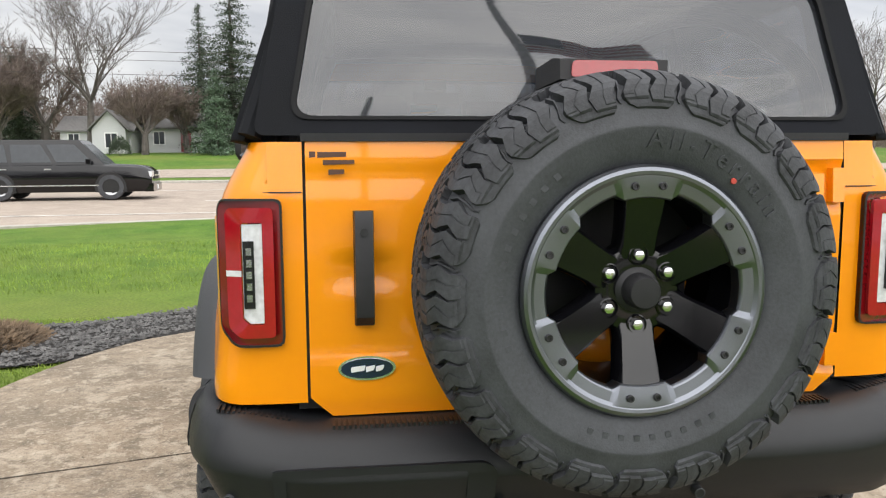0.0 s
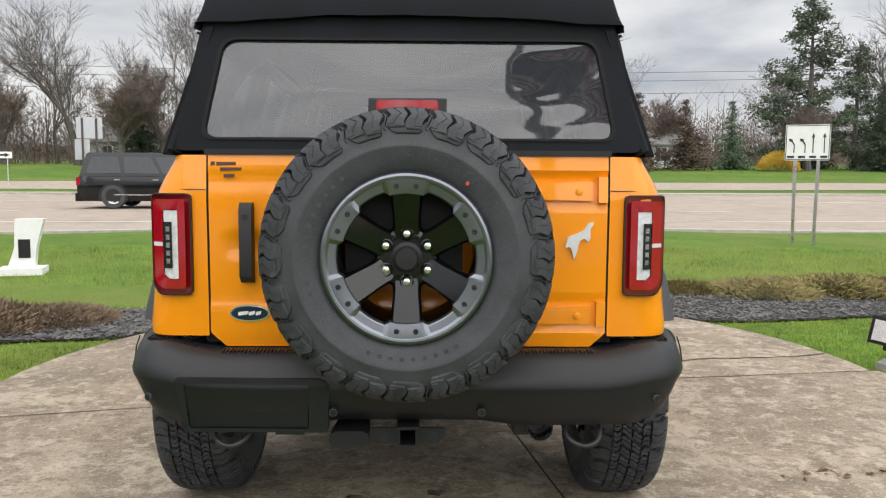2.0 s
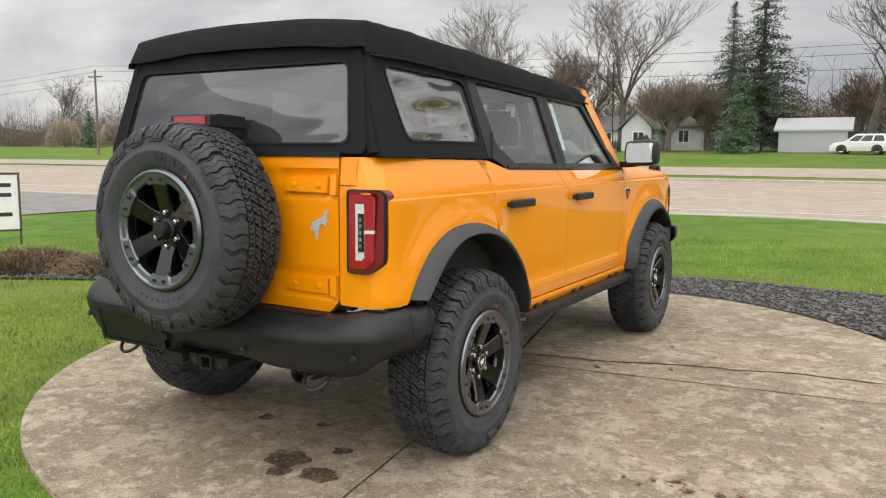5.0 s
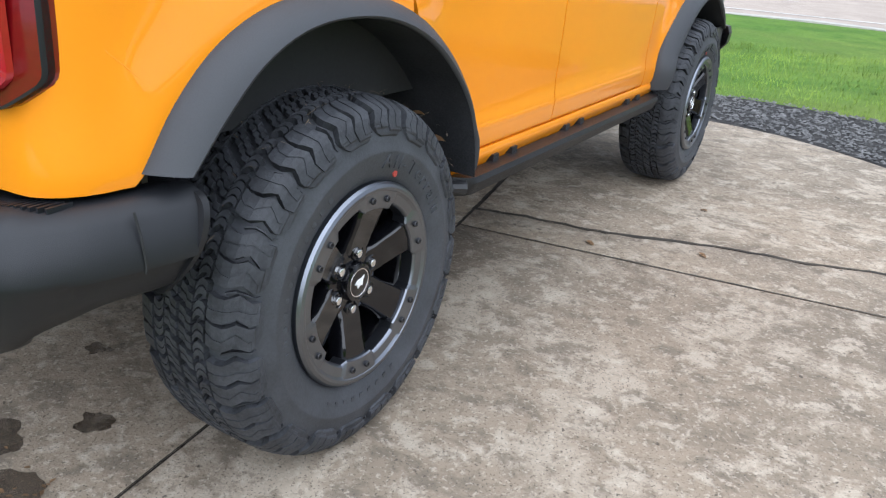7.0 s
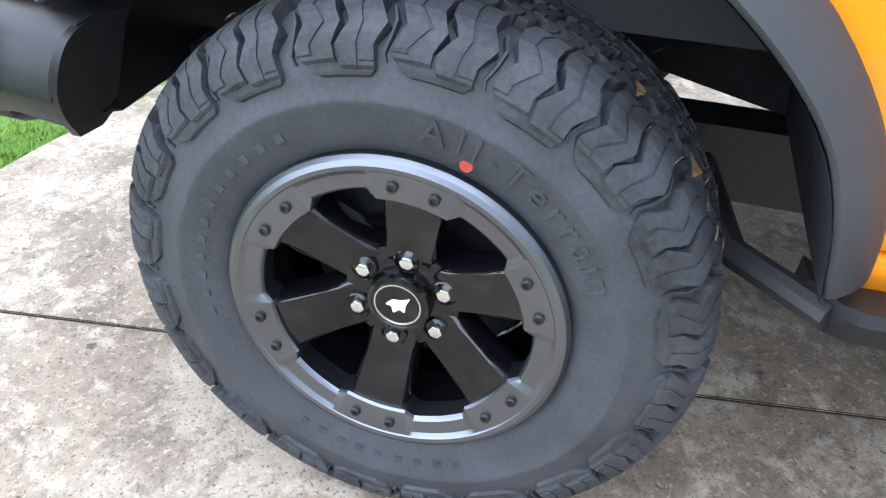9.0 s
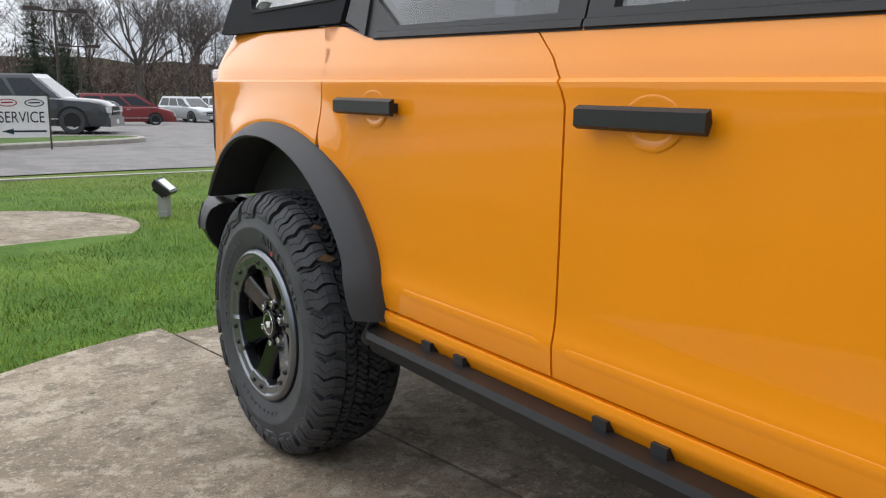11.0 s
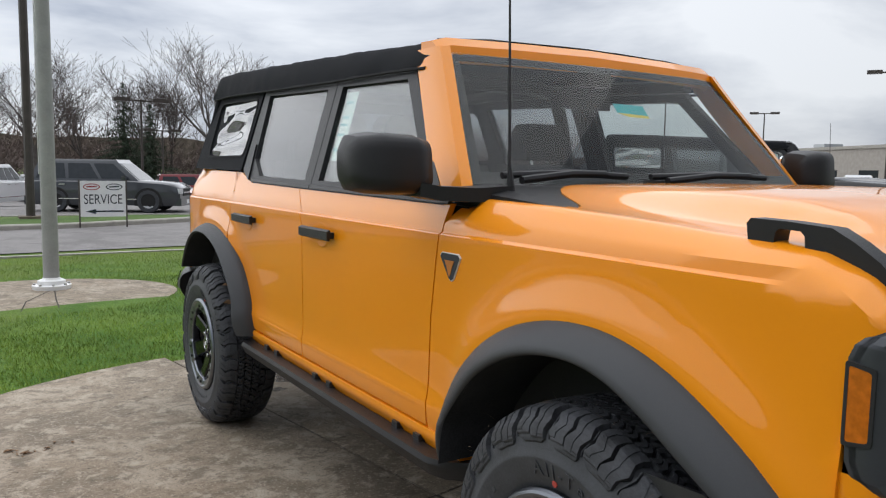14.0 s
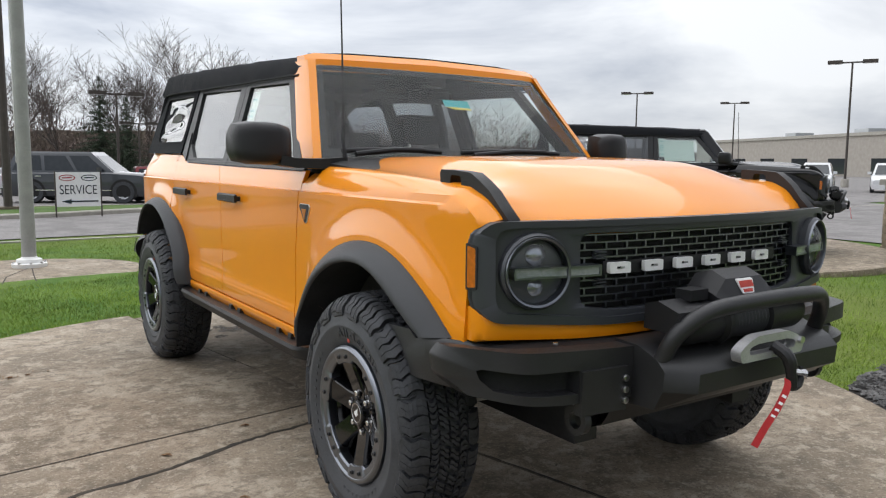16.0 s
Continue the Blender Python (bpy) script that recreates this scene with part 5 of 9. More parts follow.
for s in (1, -1):
    wo = wide([(0.43 * s, 0.79), (0.80 * s, 0.803), (0.935 * s, 0.800), (0.952 * s, 0.765), (0.945 * s, 0.71), (0.90 * s, 0.660), (0.70 * s, 0.640), (0.43 * s, 0.632)], 6)
    wi = wide([(0.635 * s, 0.738), (0.78 * s, 0.742), (0.880 * s, 0.744), (0.890 * s, 0.737), (0.884 * s, 0.712), (0.862 * s, 0.684), (0.74 * s, 0.672), (0.635 * s, 0.667)], 6)
    wing = part("bumper_wing", bevel(ring_panel(wo, wi, BF, -0.06, 0.008), 0.007, 2, 40), "steel_bumper", bump, "black steel bumper wing with open slot", angle=40)
    part("slot_liner", prism(wi, BF, -0.055, -0.045), "gap", wing)
    part("bumper_plate", prism([(0.46 * s, 0.735), (0.63 * s, 0.735), (0.63 * s, 0.60), (0.46 * s, 0.60)], BF, -0.01, 0.020, 0.006), "steel_bumper", bump)
    for z in (0.70, 0.665, 0.632):
        part("bumper_bolt", moved(disc(0.011, 0, 0.014, 12, "y", 0.002), pose(0.472 * s, 2.318, z)), "steel", bump)
    part("top_bolt", moved(disc(0.008, 0, 0.006, 10, "z", 0.001), pose(0.66 * s, 2.22, 0.803)), "steel", bump)
    part("tow_eye", moved(revolve([(0.026, -0.012), (0.046, -0.012), (0.046, 0.012), (0.026, 0.012)], 20, "x", closed=True), pose(0.60 * s, 2.26, 0.575)), "steel_bumper", bump)
part("skid_plate", bevel(loft([[(x, y, z) for x in (-0.42, 0.42)] for y, z in ((2.24, 0.595), (2.18, 0.50), (1.98, 0.42), (1.55, 0.40))], closed=False), 0), "dark_metal", suv)
for s in (1, -1):
    part("steering_rod", tube([(0.72 * s, 1.60, 0.46), (0.45 * s, 1.66, 0.47), (0.16 * s, 1.67, 0.475)], 0.015, 8), "cast_alu", suv, "bare metal steering rod")
mount = part("winch_mount", bevel(loft([[(x, y, z) for y, z in ((2.24, 0.80), (2.33, 0.795), (2.475 - o, 0.765), (2.505 - o, 0.735), (2.500 - o, 0.675), (2.40, 0.615), (2.24, 0.605))] for x, o in ((-0.405, 0.06), (-0.345, 0.0), (0.36, 0.0), (0.43, 0.07))]), 0.016, 3), "steel_bumper", suv, "black winch mounting tray", angle=40)
hoop = spline([(0.405, 2.40, 0.76), (0.385, 2.435, 0.84), (0.30, 2.475, 0.905), (0.15, 2.50, 0.925), (-0.15, 2.50, 0.925), (-0.27, 2.475, 0.905), (-0.35, 2.435, 0.84), (-0.37, 2.40, 0.76)], 8)
part("hoop_bar", tube(hoop, 0.026, 16), "steel_bumper", mount, "black tubular hoop bar")
winch = part("winch", moved(revolve([(0.001, -0.30), (0.055, -0.295), (0.062, -0.27), (0.062, -0.12), (0.075, -0.11), (0.075, -0.095), (0.052, -0.09), (0.052, 0.10), (0.075, 0.105), (0.075, 0.12), (0.062, 0.13), (0.062, 0.26), (0.05, 0.28), (0.001, 0.285)], 28, "x"), pose(0.06, 2.395, 0.855)), "plastic", suv, "black electric winch with synthetic rope")
rope = revolve([(0.050, -0.088)] + [(0.058 + 0.005 * (k % 2), -0.085 + 0.0085 * k) for k in range(21)] + [(0.050, 0.09)], 28, "x")
part("rope", moved(rope, pose(0.05, 2.395, 0.855)), "flare", winch, "dark grey synthetic rope")
part("control_box", bevel(loft([[(x, y, z) for y, z in ((2.30, 0.90), (2.30, 0.99 + h), (2.36, 1.008 + h), (2.415, 0.985 + h), (2.445, 0.925), (2.44, 0.905))] for x, h in ((0.190, -0.05), (0.145, 0.0), (-0.03, 0.0), (-0.07, -0.05))]), 0.020, 3), "plastic", winch, "black control box on winch")
part("motor_box", bevel(loft([[(x, y, z) for y, z in ((2.31, 0.84), (2.31, 0.915), (2.36, 0.93), (2.44, 0.905), (2.45, 0.84))] for x in (0.24, 0.37, 0.385)]), 0.014, 3), "plastic", winch)
part("cable_block", box(0.205, 0.285, 2.34, 2.40, 0.925, 0.958, 0.006), "plastic", winch)
LP = lambda u, v, d: (u, 2.432 - 0.45 * (v - 0.95) + d, v)
part("winch_badge", prism(rounded([(0.023, 0.982), (0.103, 0.982), (0.091, 0.938), (0.035, 0.938)], 0.006, 3), LP, -0.002, 0.005), "white", winch, "white badge with red bars")
for x0, x1, z0, z1 in ((0.031, 0.095, 0.957, 0.976), (0.041, 0.085, 0.943, 0.952)):
    part("badge_bar", prism([(x0, z0), (x1, z0), (x1, z1), (x0, z1)], LP, 0.004, 0.007), "red_dot", winch)
part("warning_mark", prism([(0.300, 0.885), (0.318, 0.885), (0.309, 0.900)], lambda u, v, d: (u, 2.452 + d, v), -0.005, 0.002), "yellow", winch)
fo = rounded([(0.185, 0.755), (-0.115, 0.755), (-0.125, 0.79), (-0.085, 0.815), (-0.04, 0.83), (0.11, 0.83), (0.155, 0.815), (0.195, 0.79)], 0.012, 4)
fi = rounded([(0.145, 0.775), (-0.075, 0.775), (-0.082, 0.788), (-0.07, 0.80), (-0.035, 0.806), (0.105, 0.806), (0.14, 0.80), (0.152, 0.788)], 0.008, 4)
fair = part("fairlead", bevel(ring_panel(fo, fi, lambda u, v, d: (u + 0.035, 2.505 + d, v), 0.0, 0.035), 0.006), "cast_alu", suv, "cast aluminium fairlead", angle=45)
part("fairlead_bolt", moved(disc(0.012, 0, 0.012, 6, "y"), pose(-0.065, 2.54, 0.795)), "steel", fair)
hk = part("winch_hook", tube(spline([(0.055, 2.53, 0.79), (0.045, 2.575, 0.76), (0.030, 2.58, 0.70), (0.015, 2.575, 0.665), (-0.015, 2.575, 0.668), (-0.03, 2.572, 0.70), (-0.035, 2.57, 0.72)], 5), [0.020] * 8 + [0.016] * 8 + [0.013] * 8 + [0.008] * 7, 10), "dark_metal", suv, "winch hook hanging from fairlead")
part("hook_latch", tube([(0.03, 2.585, 0.715), (-0.04, 2.578, 0.700), (-0.05, 2.575, 0.68)], [0.009, 0.012, 0.006], 8), "chrome", hk)
strap = spline([(0.055, 2.585, 0.695), (0.078, 2.598, 0.672), (0.124, 2.600, 0.62), (0.176, 2.600, 0.575), (0.226, 2.600, 0.525)], 6)
bm = loft([[p + Vector((0.0072, -0.0055, 0.0048)), p + Vector((-0.0072, 0.0055, -0.0048)), p + Vector((-0.0080, 0.0030, -0.0048)), p + Vector((0.0064, -0.0080, 0.0048))] for p in strap])
part("hook_strap", bm, "red", hk, "red webbing hook strap")
for k in (8, 10, 12, 14):
    p = strap[k]
    part("strap_mark", loft([[q + Vector((0.0042, -0.0032 + e, 0.0028)) if m else q + Vector((-0.0042, 0.0032 + e, -0.0028)) for m, e in ((1, 0.0018), (0, 0.0018), (0, -0.0005), (1, -0.0005))] for q in (p, p.lerp(strap[k + 1], 0.7))]), "white", hk)

# rear bumper with plate recess, sensors, hitch, loops, exhaust
RBP = spline([(0.0, -2.314), (0.30, -2.312), (0.50, -2.307), (0.70, -2.298), (0.765, -2.290), (0.830, -2.272), (0.880, -2.236), (0.917, -2.165), (0.938, -2.10), (0.953, -2.04), (0.961, -1.985)], 5)


def rbx(x):
    """How far the bumper's face lies ahead of its middle, at the place x."""
    x = abs(x)
    best = 0.0
    for p, q in zip(RBP, RBP[1:]):
        if p.x <= x <= q.x:
            best = p.y + (q.y - p.y) * (x - p.x) / max(1e-6, q.x - p.x) + 2.308
            break
    return best


def end_lean(z):
    """How far the bumper's slanting end reaches ahead at a height."""
    return lerp_table([(0.56, -0.012), (0.77, 0.058)], z)


rings = []
path = [(-p.x, p.y, i) for i, p in reversed(list(enumerate(RBP)))] + [(p.x, p.y, i) for i, p in enumerate(RBP)][1:]
for k, (x, y, i) in enumerate(path):
    p, q = path[max(0, k - 1)], path[min(len(path) - 1, k + 1)]
    d = Vector((q[0] - p[0], q[1] - p[1])).normalized()
    nx, ny = -d.y, d.x
    f = i / (len(RBP) - 1)
    lo = 0.494 + 0.02 * ss(0.40, 0.2, abs(x)) + 0.095 * ss(0.28, 0.86, f)
    hi = 0.742 + 0.028 * ss(0.60, 0.85, abs(x))
    ax, g = abs(x), ss(0.45, 0.8, f)
    wide_ = lerp_table([(0.0, 1.0), (0.75, 1.0), (0.90, 0.72), (0.94, 0.55)], ax)
    rings.append([(x + nx * e * wide_, y + ny * e * wide_ + end_lean(z) * ss(0.72, 1.0, f), z) for e, z in ((0.24, hi - 0.012), (0.13, hi), (0.072, hi - 0.006), (0.038, hi - 0.030), (0.015, hi - 0.066), (0.0, hi - 0.098), (0.003, hi - 0.110), (0.016, lo + 0.080 + 0.010 * g), (0.034, lo + 0.045 + 0.012 * g), (0.052 + 0.02 * g, lo + 0.012 + 0.004 * g), (0.10 + 0.02 * g, lo), (0.24, lo + 0.03))])
rb = part("rear_bumper", bevel(loft(rings), 0.004, 2, 60), "bumper", suv, "dark grey moulded rear bumper", angle=50)
for s in (1, -1):
    part("bumper_seam", tube([(x * s, -2.060, z) for x, z in ((0.9275, 0.757), (0.9395, 0.722), (0.9475, 0.676), (0.9455, 0.655))], 0.0024, 6), "gap", rb)
    # flat end plate with a small hook below
    part("end_plate", bevel(prism(spline([(0.80, 0.765), (0.875, 0.766), (0.930, 0.757), (0.954, 0.730), (0.958, 0.680), (0.938, 0.632), (0.898, 0.581)], 4) + [(0.845, 0.576), (0.820, 0.590), (0.832, 0.597), (0.856, 0.600), (0.864, 0.614), (0.846, 0.650), (0.830, 0.690)], lambda u, v, d, s=s: ((u + 0.004) * s, -1.985 + d + end_lean(v), v), -0.004, 0.010), 0.002), "plastic", rb, "black bumper end plate with hook")
    # tread ribs on the step
    for x0, x1, n, ya in ((0.30, 0.60, 26, -2.215), (0.70, 0.86, 14, -2.185)):
        for k in range(n):
            x = x0 + (x1 - x0) * k / (n - 1)
            zt = 0.742 + 0.030 * ss(0.60, 0.85, abs(x)) + 0.0005
            yo = rbx(x) * 0.8
            part("step_rib", box(*sorted(((x - 0.0028) * s, (x + 0.0028) * s)), ya + yo - 0.022, ya + yo + 0.022, zt - 0.008, zt + 0.0015), "bumper", rb)
RBp = lambda u, v, d: (u, -2.300 + 0.03 * ss(0.64, 0.50, v) + rbx(u) - d, v)
part("plate_recess", bevel(ring_panel(rounded([(-0.735, 0.672), (-0.27, 0.672), (-0.245, 0.655), (-0.255, 0.49), (-0.72, 0.488)], 0.012, 3), rounded([(-0.705, 0.655), (-0.315, 0.655), (-0.31, 0.65), (-0.315, 0.502), (-0.70, 0.500)], 0.008, 3), RBp, -0.02, 0.010), 0.004), "bumper", rb)
part("plate_panel", prism([(-0.702, 0.652), (-0.318, 0.652), (-0.318, 0.504), (-0.698, 0.502)], RBp, -0.01, 0.004, 0.002), "bumper", rb, "blank dark plate holder")
for x, z in ((-0.235, 0.562), (0.235, 0.562), (0.80, 0.60), (-0.83, 0.60)):
    o = rbx(x)
    sn = part("parking_sensor", moved(revolve([(0.0130, 0.020), (0.0130, -0.003), (0.0105, -0.004), (0.010, -0.002)], 20, "y"), pose(x, -2.300 + o, z, 0, 0, 22 * ss(0.5, 0.8, abs(x)) * (1 if x > 0 else -1))), "flare", rb)
    part("sensor_face", moved(disc(0.011, -0.0015, 0.002, 16, "y"), pose(x, -2.301 + o, z, 0, 0, 22 * ss(0.5, 0.8, abs(x)) * (1 if x > 0 else -1))), "plastic", sn)
hitch = part("tow_hitch", bevel(ring_panel([(-0.036, 0.440), (0.036, 0.440), (0.036, 0.508), (-0.036, 0.508)], [(-0.025, 0.450), (0.025, 0.450), (0.025, 0.498), (-0.025, 0.498)], lambda u, v, d: (u, d, v), -2.285, -2.0), 0.004), "plastic", suv, "black square tow hitch receiver")
for s in (1, -1):
    part("hitch_ear", bevel(prism([(0.036 * s, 0.500), (0.115 * s, 0.500), (0.12 * s, 0.475), (0.10 * s, 0.452), (0.036 * s, 0.448)], lambda u, v, d: (u, d, v), -2.270, -2.258), 0.003), "plastic", hitch)
    part("chain_hole", moved(disc(0.018, -0.003, 0.003, 14, "y"), pose(0.080 * s, -2.271, 0.474)), "gap", hitch)
part("trailer_socket", bevel(loft([[(-0.185 + a * 0.062 * sc, y, 0.474 + b * 0.026 * sc) for a, b in ((-1, -0.6), (-0.7, -1), (0.7, -1), (1, -0.6), (1, 0.6), (0.7, 1), (-0.7, 1), (-1, 0.6))] for y, sc in ((-2.10, 0.8), (-2.25, 1.0), (-2.30, 0.98))]), 0.004), "plastic", suv, "black trailer socket with lid")
for s in (1, -1):
    part("recovery_loop", tube(spline([(0.515 * s, -2.15, 0.54), (0.515 * s, -2.22, 0.478), (0.535 * s, -2.25, 0.450), (0.575 * s, -2.262, 0.438), (0.615 * s, -2.25, 0.450), (0.63 * s, -2.22, 0.478), (0.63 * s, -2.15, 0.54)], 5), 0.0085, 10), "dark_metal", suv, "steel recovery loop")
ex = part("exhaust_pipe", tube([(0.40, -1.75, 0.49), (0.42, -2.00, 0.478), (0.44, -2.14, 0.470)], 0.035, 14, caps=False), "steel", suv, "dark exhaust tail pipe")
part("tailpipe_tip", tube([(0.435, -2.09, 0.473), (0.442, -2.18, 0.468)], 0.043, 16, caps=False), "chrome", ex, "bright tail pipe tip")
part("brake_stalk", bevel(box(-0.105, 0.105, -2.33, -2.13, 1.46, 1.50), 0.01), "plastic", suv)
bl = part("high_brake_lamp", bevel(loft([[(x, y, z) for y, z in ((-2.13, 1.492), (-2.13, 1.54), (-2.27, 1.548), (-2.325, 1.54), (-2.33, 1.498))] for x in (-0.118, -0.10, 0.10, 0.118)]), 0.008), "plastic", suv, "high brake lamp above spare wheel")
part("brake_lens", prism(rounded([(-0.096, 1.503), (0.096, 1.503), (0.092, 1.537), (-0.092, 1.537)], 0.008, 3), lambda u, v, d: (u, -2.327 - d, v), -0.004, 0.006, 0.002), "lens_red", bl)

# interior
part("dashboard", bevel(loft([[(x, y, z) for y, z in ((0.83, 1.05), (0.83, 1.33), (0.66, 1.335), (0.52, 1.28), (0.50, 1.08))] for x in (-0.72, 0.72)]), 0.02), "plastic", suv)
part("steering_wheel", moved(revolve([(0.175 + 0.014 * math.cos(a), 0.014 * math.sin(a)) for a in [k * math.pi / 4 for k in range(8)]], 28, "y", closed=True), pose(-0.38, 0.36, 1.20, -25)), "plastic", suv)
def seat(x, y, w):
    base = part("seat", bevel(box(x - w, x + w, y - 0.10, y + 0.42, 0.82, 0.98), 0.04, 3), "seat", suv, "dark cloth seat")
    part("seat_back", bevel(loft([[(x + a * w * k, yy, z) for a, yy in ((-1, y - 0.10 - t), (1, y - 0.10 - t), (1, y + 0.02 - t), (-1, y + 0.02 - t))] for z, k, t in ((0.92, 1.0, 0.0), (1.20, 1.0, 0.05), (1.42, 0.85, 0.12))]), 0.035, 3), "seat", base)
    return base
for x in (-0.38, 0.38):
    b = seat(x, -0.12, 0.25)
    part("head_rest", bevel(loft([[(x + a * 0.135 * k, yy, z) for a, yy in ((-1, -0.335), (1, -0.335), (1, -0.215), (-1, -0.215))] for z, k in ((1.44, 0.9), (1.50, 1.0), (1.58, 0.95), (1.615, 0.75))]), 0.03, 3), "seat", b)
    for dx in (-0.05, 0.05):
        part("rest_post", tube([(x + dx, -0.27, 1.38), (x + dx, -0.275, 1.46)], 0.007, 6), "steel", b)
for x in (-0.45, 0.0, 0.45):
    b = seat(x, -0.98, 0.22)
    part("head_rest", bevel(box(x - 0.12, x + 0.12, -1.21, -1.10, 1.40, 1.53), 0.03, 3), "seat", b)
for s in (1, -1):
    part("roll_bar", tube(spline([(0.70 * s, -0.42, 1.0), (0.68 * s, -0.42, 1.45), (0.60 * s, -0.42, 1.74), (0.50 * s, -0.42, 1.80), (0.0, -0.42, 1.81)], 5), 0.035, 10), "plastic", suv)
    part("roof_rail", tube(spline([(0.62 * s, 0.42, 1.76), (0.60 * s, -0.4, 1.795), (0.60 * s, -1.4, 1.80), (0.64 * s, -1.95, 1.60), (0.70 * s, -2.0, 1.35)], 5), 0.030, 10), "plastic", suv)
part("cross_bar", tube([(-0.6, -1.42, 1.80), (0.6, -1.42, 1.80)], 0.03, 10), "plastic", suv)

# ---- wheels: outward is local +x ----
TYRE_PROF = [(0.0, 0.4240), (0.045, 0.4232), (0.080, 0.4205), (0.103, 0.4150), (0.119, 0.4055), (0.130, 0.392), (0.139, 0.373), (0.1455, 0.352), (0.1490, 0.330)]
cum = [0.0]
for (a0, r0), (a1, r1) in zip(TYRE_PROF, TYRE_PROF[1:]):
    cum.append(cum[-1] + math.hypot(a1 - a0, r1 - r0))


def on_tyre(w, h):
    """Axial place and radius at the arc length w from the middle of the tread, h above the carcass."""
    sg, w = (1 if w >= 0 else -1), min(abs(w), cum[-1] - 1e-6)
    i = max(k for k in range(len(cum) - 1) if cum[k] <= w)
    f = (w - cum[i]) / (cum[i + 1] - cum[i])
    a = TYRE_PROF[i][0] + (TYRE_PROF[i + 1][0] - TYRE_PROF[i][0]) * f
    r = TYRE_PROF[i][1] + (TYRE_PROF[i + 1][1] - TYRE_PROF[i][1]) * f
    def nrm(k):
        k = max(0, min(len(TYRE_PROF) - 2, k))
        d = Vector((TYRE_PROF[k + 1][0] - TYRE_PROF[k][0], TYRE_PROF[k + 1][1] - TYRE_PROF[k][1])).normalized()
        return Vector((-d.y, d.x))
    n = (nrm(i - 1).lerp(nrm(i), 0.5)).lerp(nrm(i).lerp(nrm(i + 1), 0.5), f).normalized()
    return (a + n.x * h) * sg, r + n.y * h


TV, TF = [], []


def lug(th, sg, prof, h0, bev=0.0022, cols=1):
    """One tread block: prof rows are (w, s_left, s_right, height factor)."""
    base, m = len(TV), cols + 3
    for w, sl, sr, hf in prof:
        b = min(bev, (sr - sl) * 0.3)
        row = [(sl, -0.007)] + [(sl + b + (sr - sl - 2 * b) * q / cols, h0 * hf) for q in range(cols + 1)] + [(sr, -0.007)]
        for sx, h in row:
            a, r = on_tyre(w * sg, h)
            t = th + sx / 0.43
            TV.append((a, r * math.cos(t), r * math.sin(t)))
    n = len(prof)
    for k in range(n - 1):
        b0, b1 = base + m * k, base + m * (k + 1)
        for q in range(m - 1):
            TF.append((b0 + q, b0 + q + 1, b1 + q + 1, b1 + q))
    TF.append(tuple(range(base, base + m)))
    e = base + m * (n - 1)
    TF.append(tuple(range(e, e + m)))


rng = random.Random(4)
NP = 20
pitch = 2 * math.pi / NP


def zag(w):
    """Sideways run of the shoulder grooves over the arc from the tread's middle."""
    return lerp_table([(0.070, -0.003), (0.088, 0.006), (0.106, 0.007), (0.128, -0.006), (0.150, 0.009), (0.160, 0.009), (0.19, -0.006)], w)


def hook(w):
    return lerp_table([(0.0, -0.012), (0.018, -0.004), (0.024, 0.006), (0.040, 0.010), (0.046, -0.002), (0.058, -0.008), (0.07, 0.004)], w)


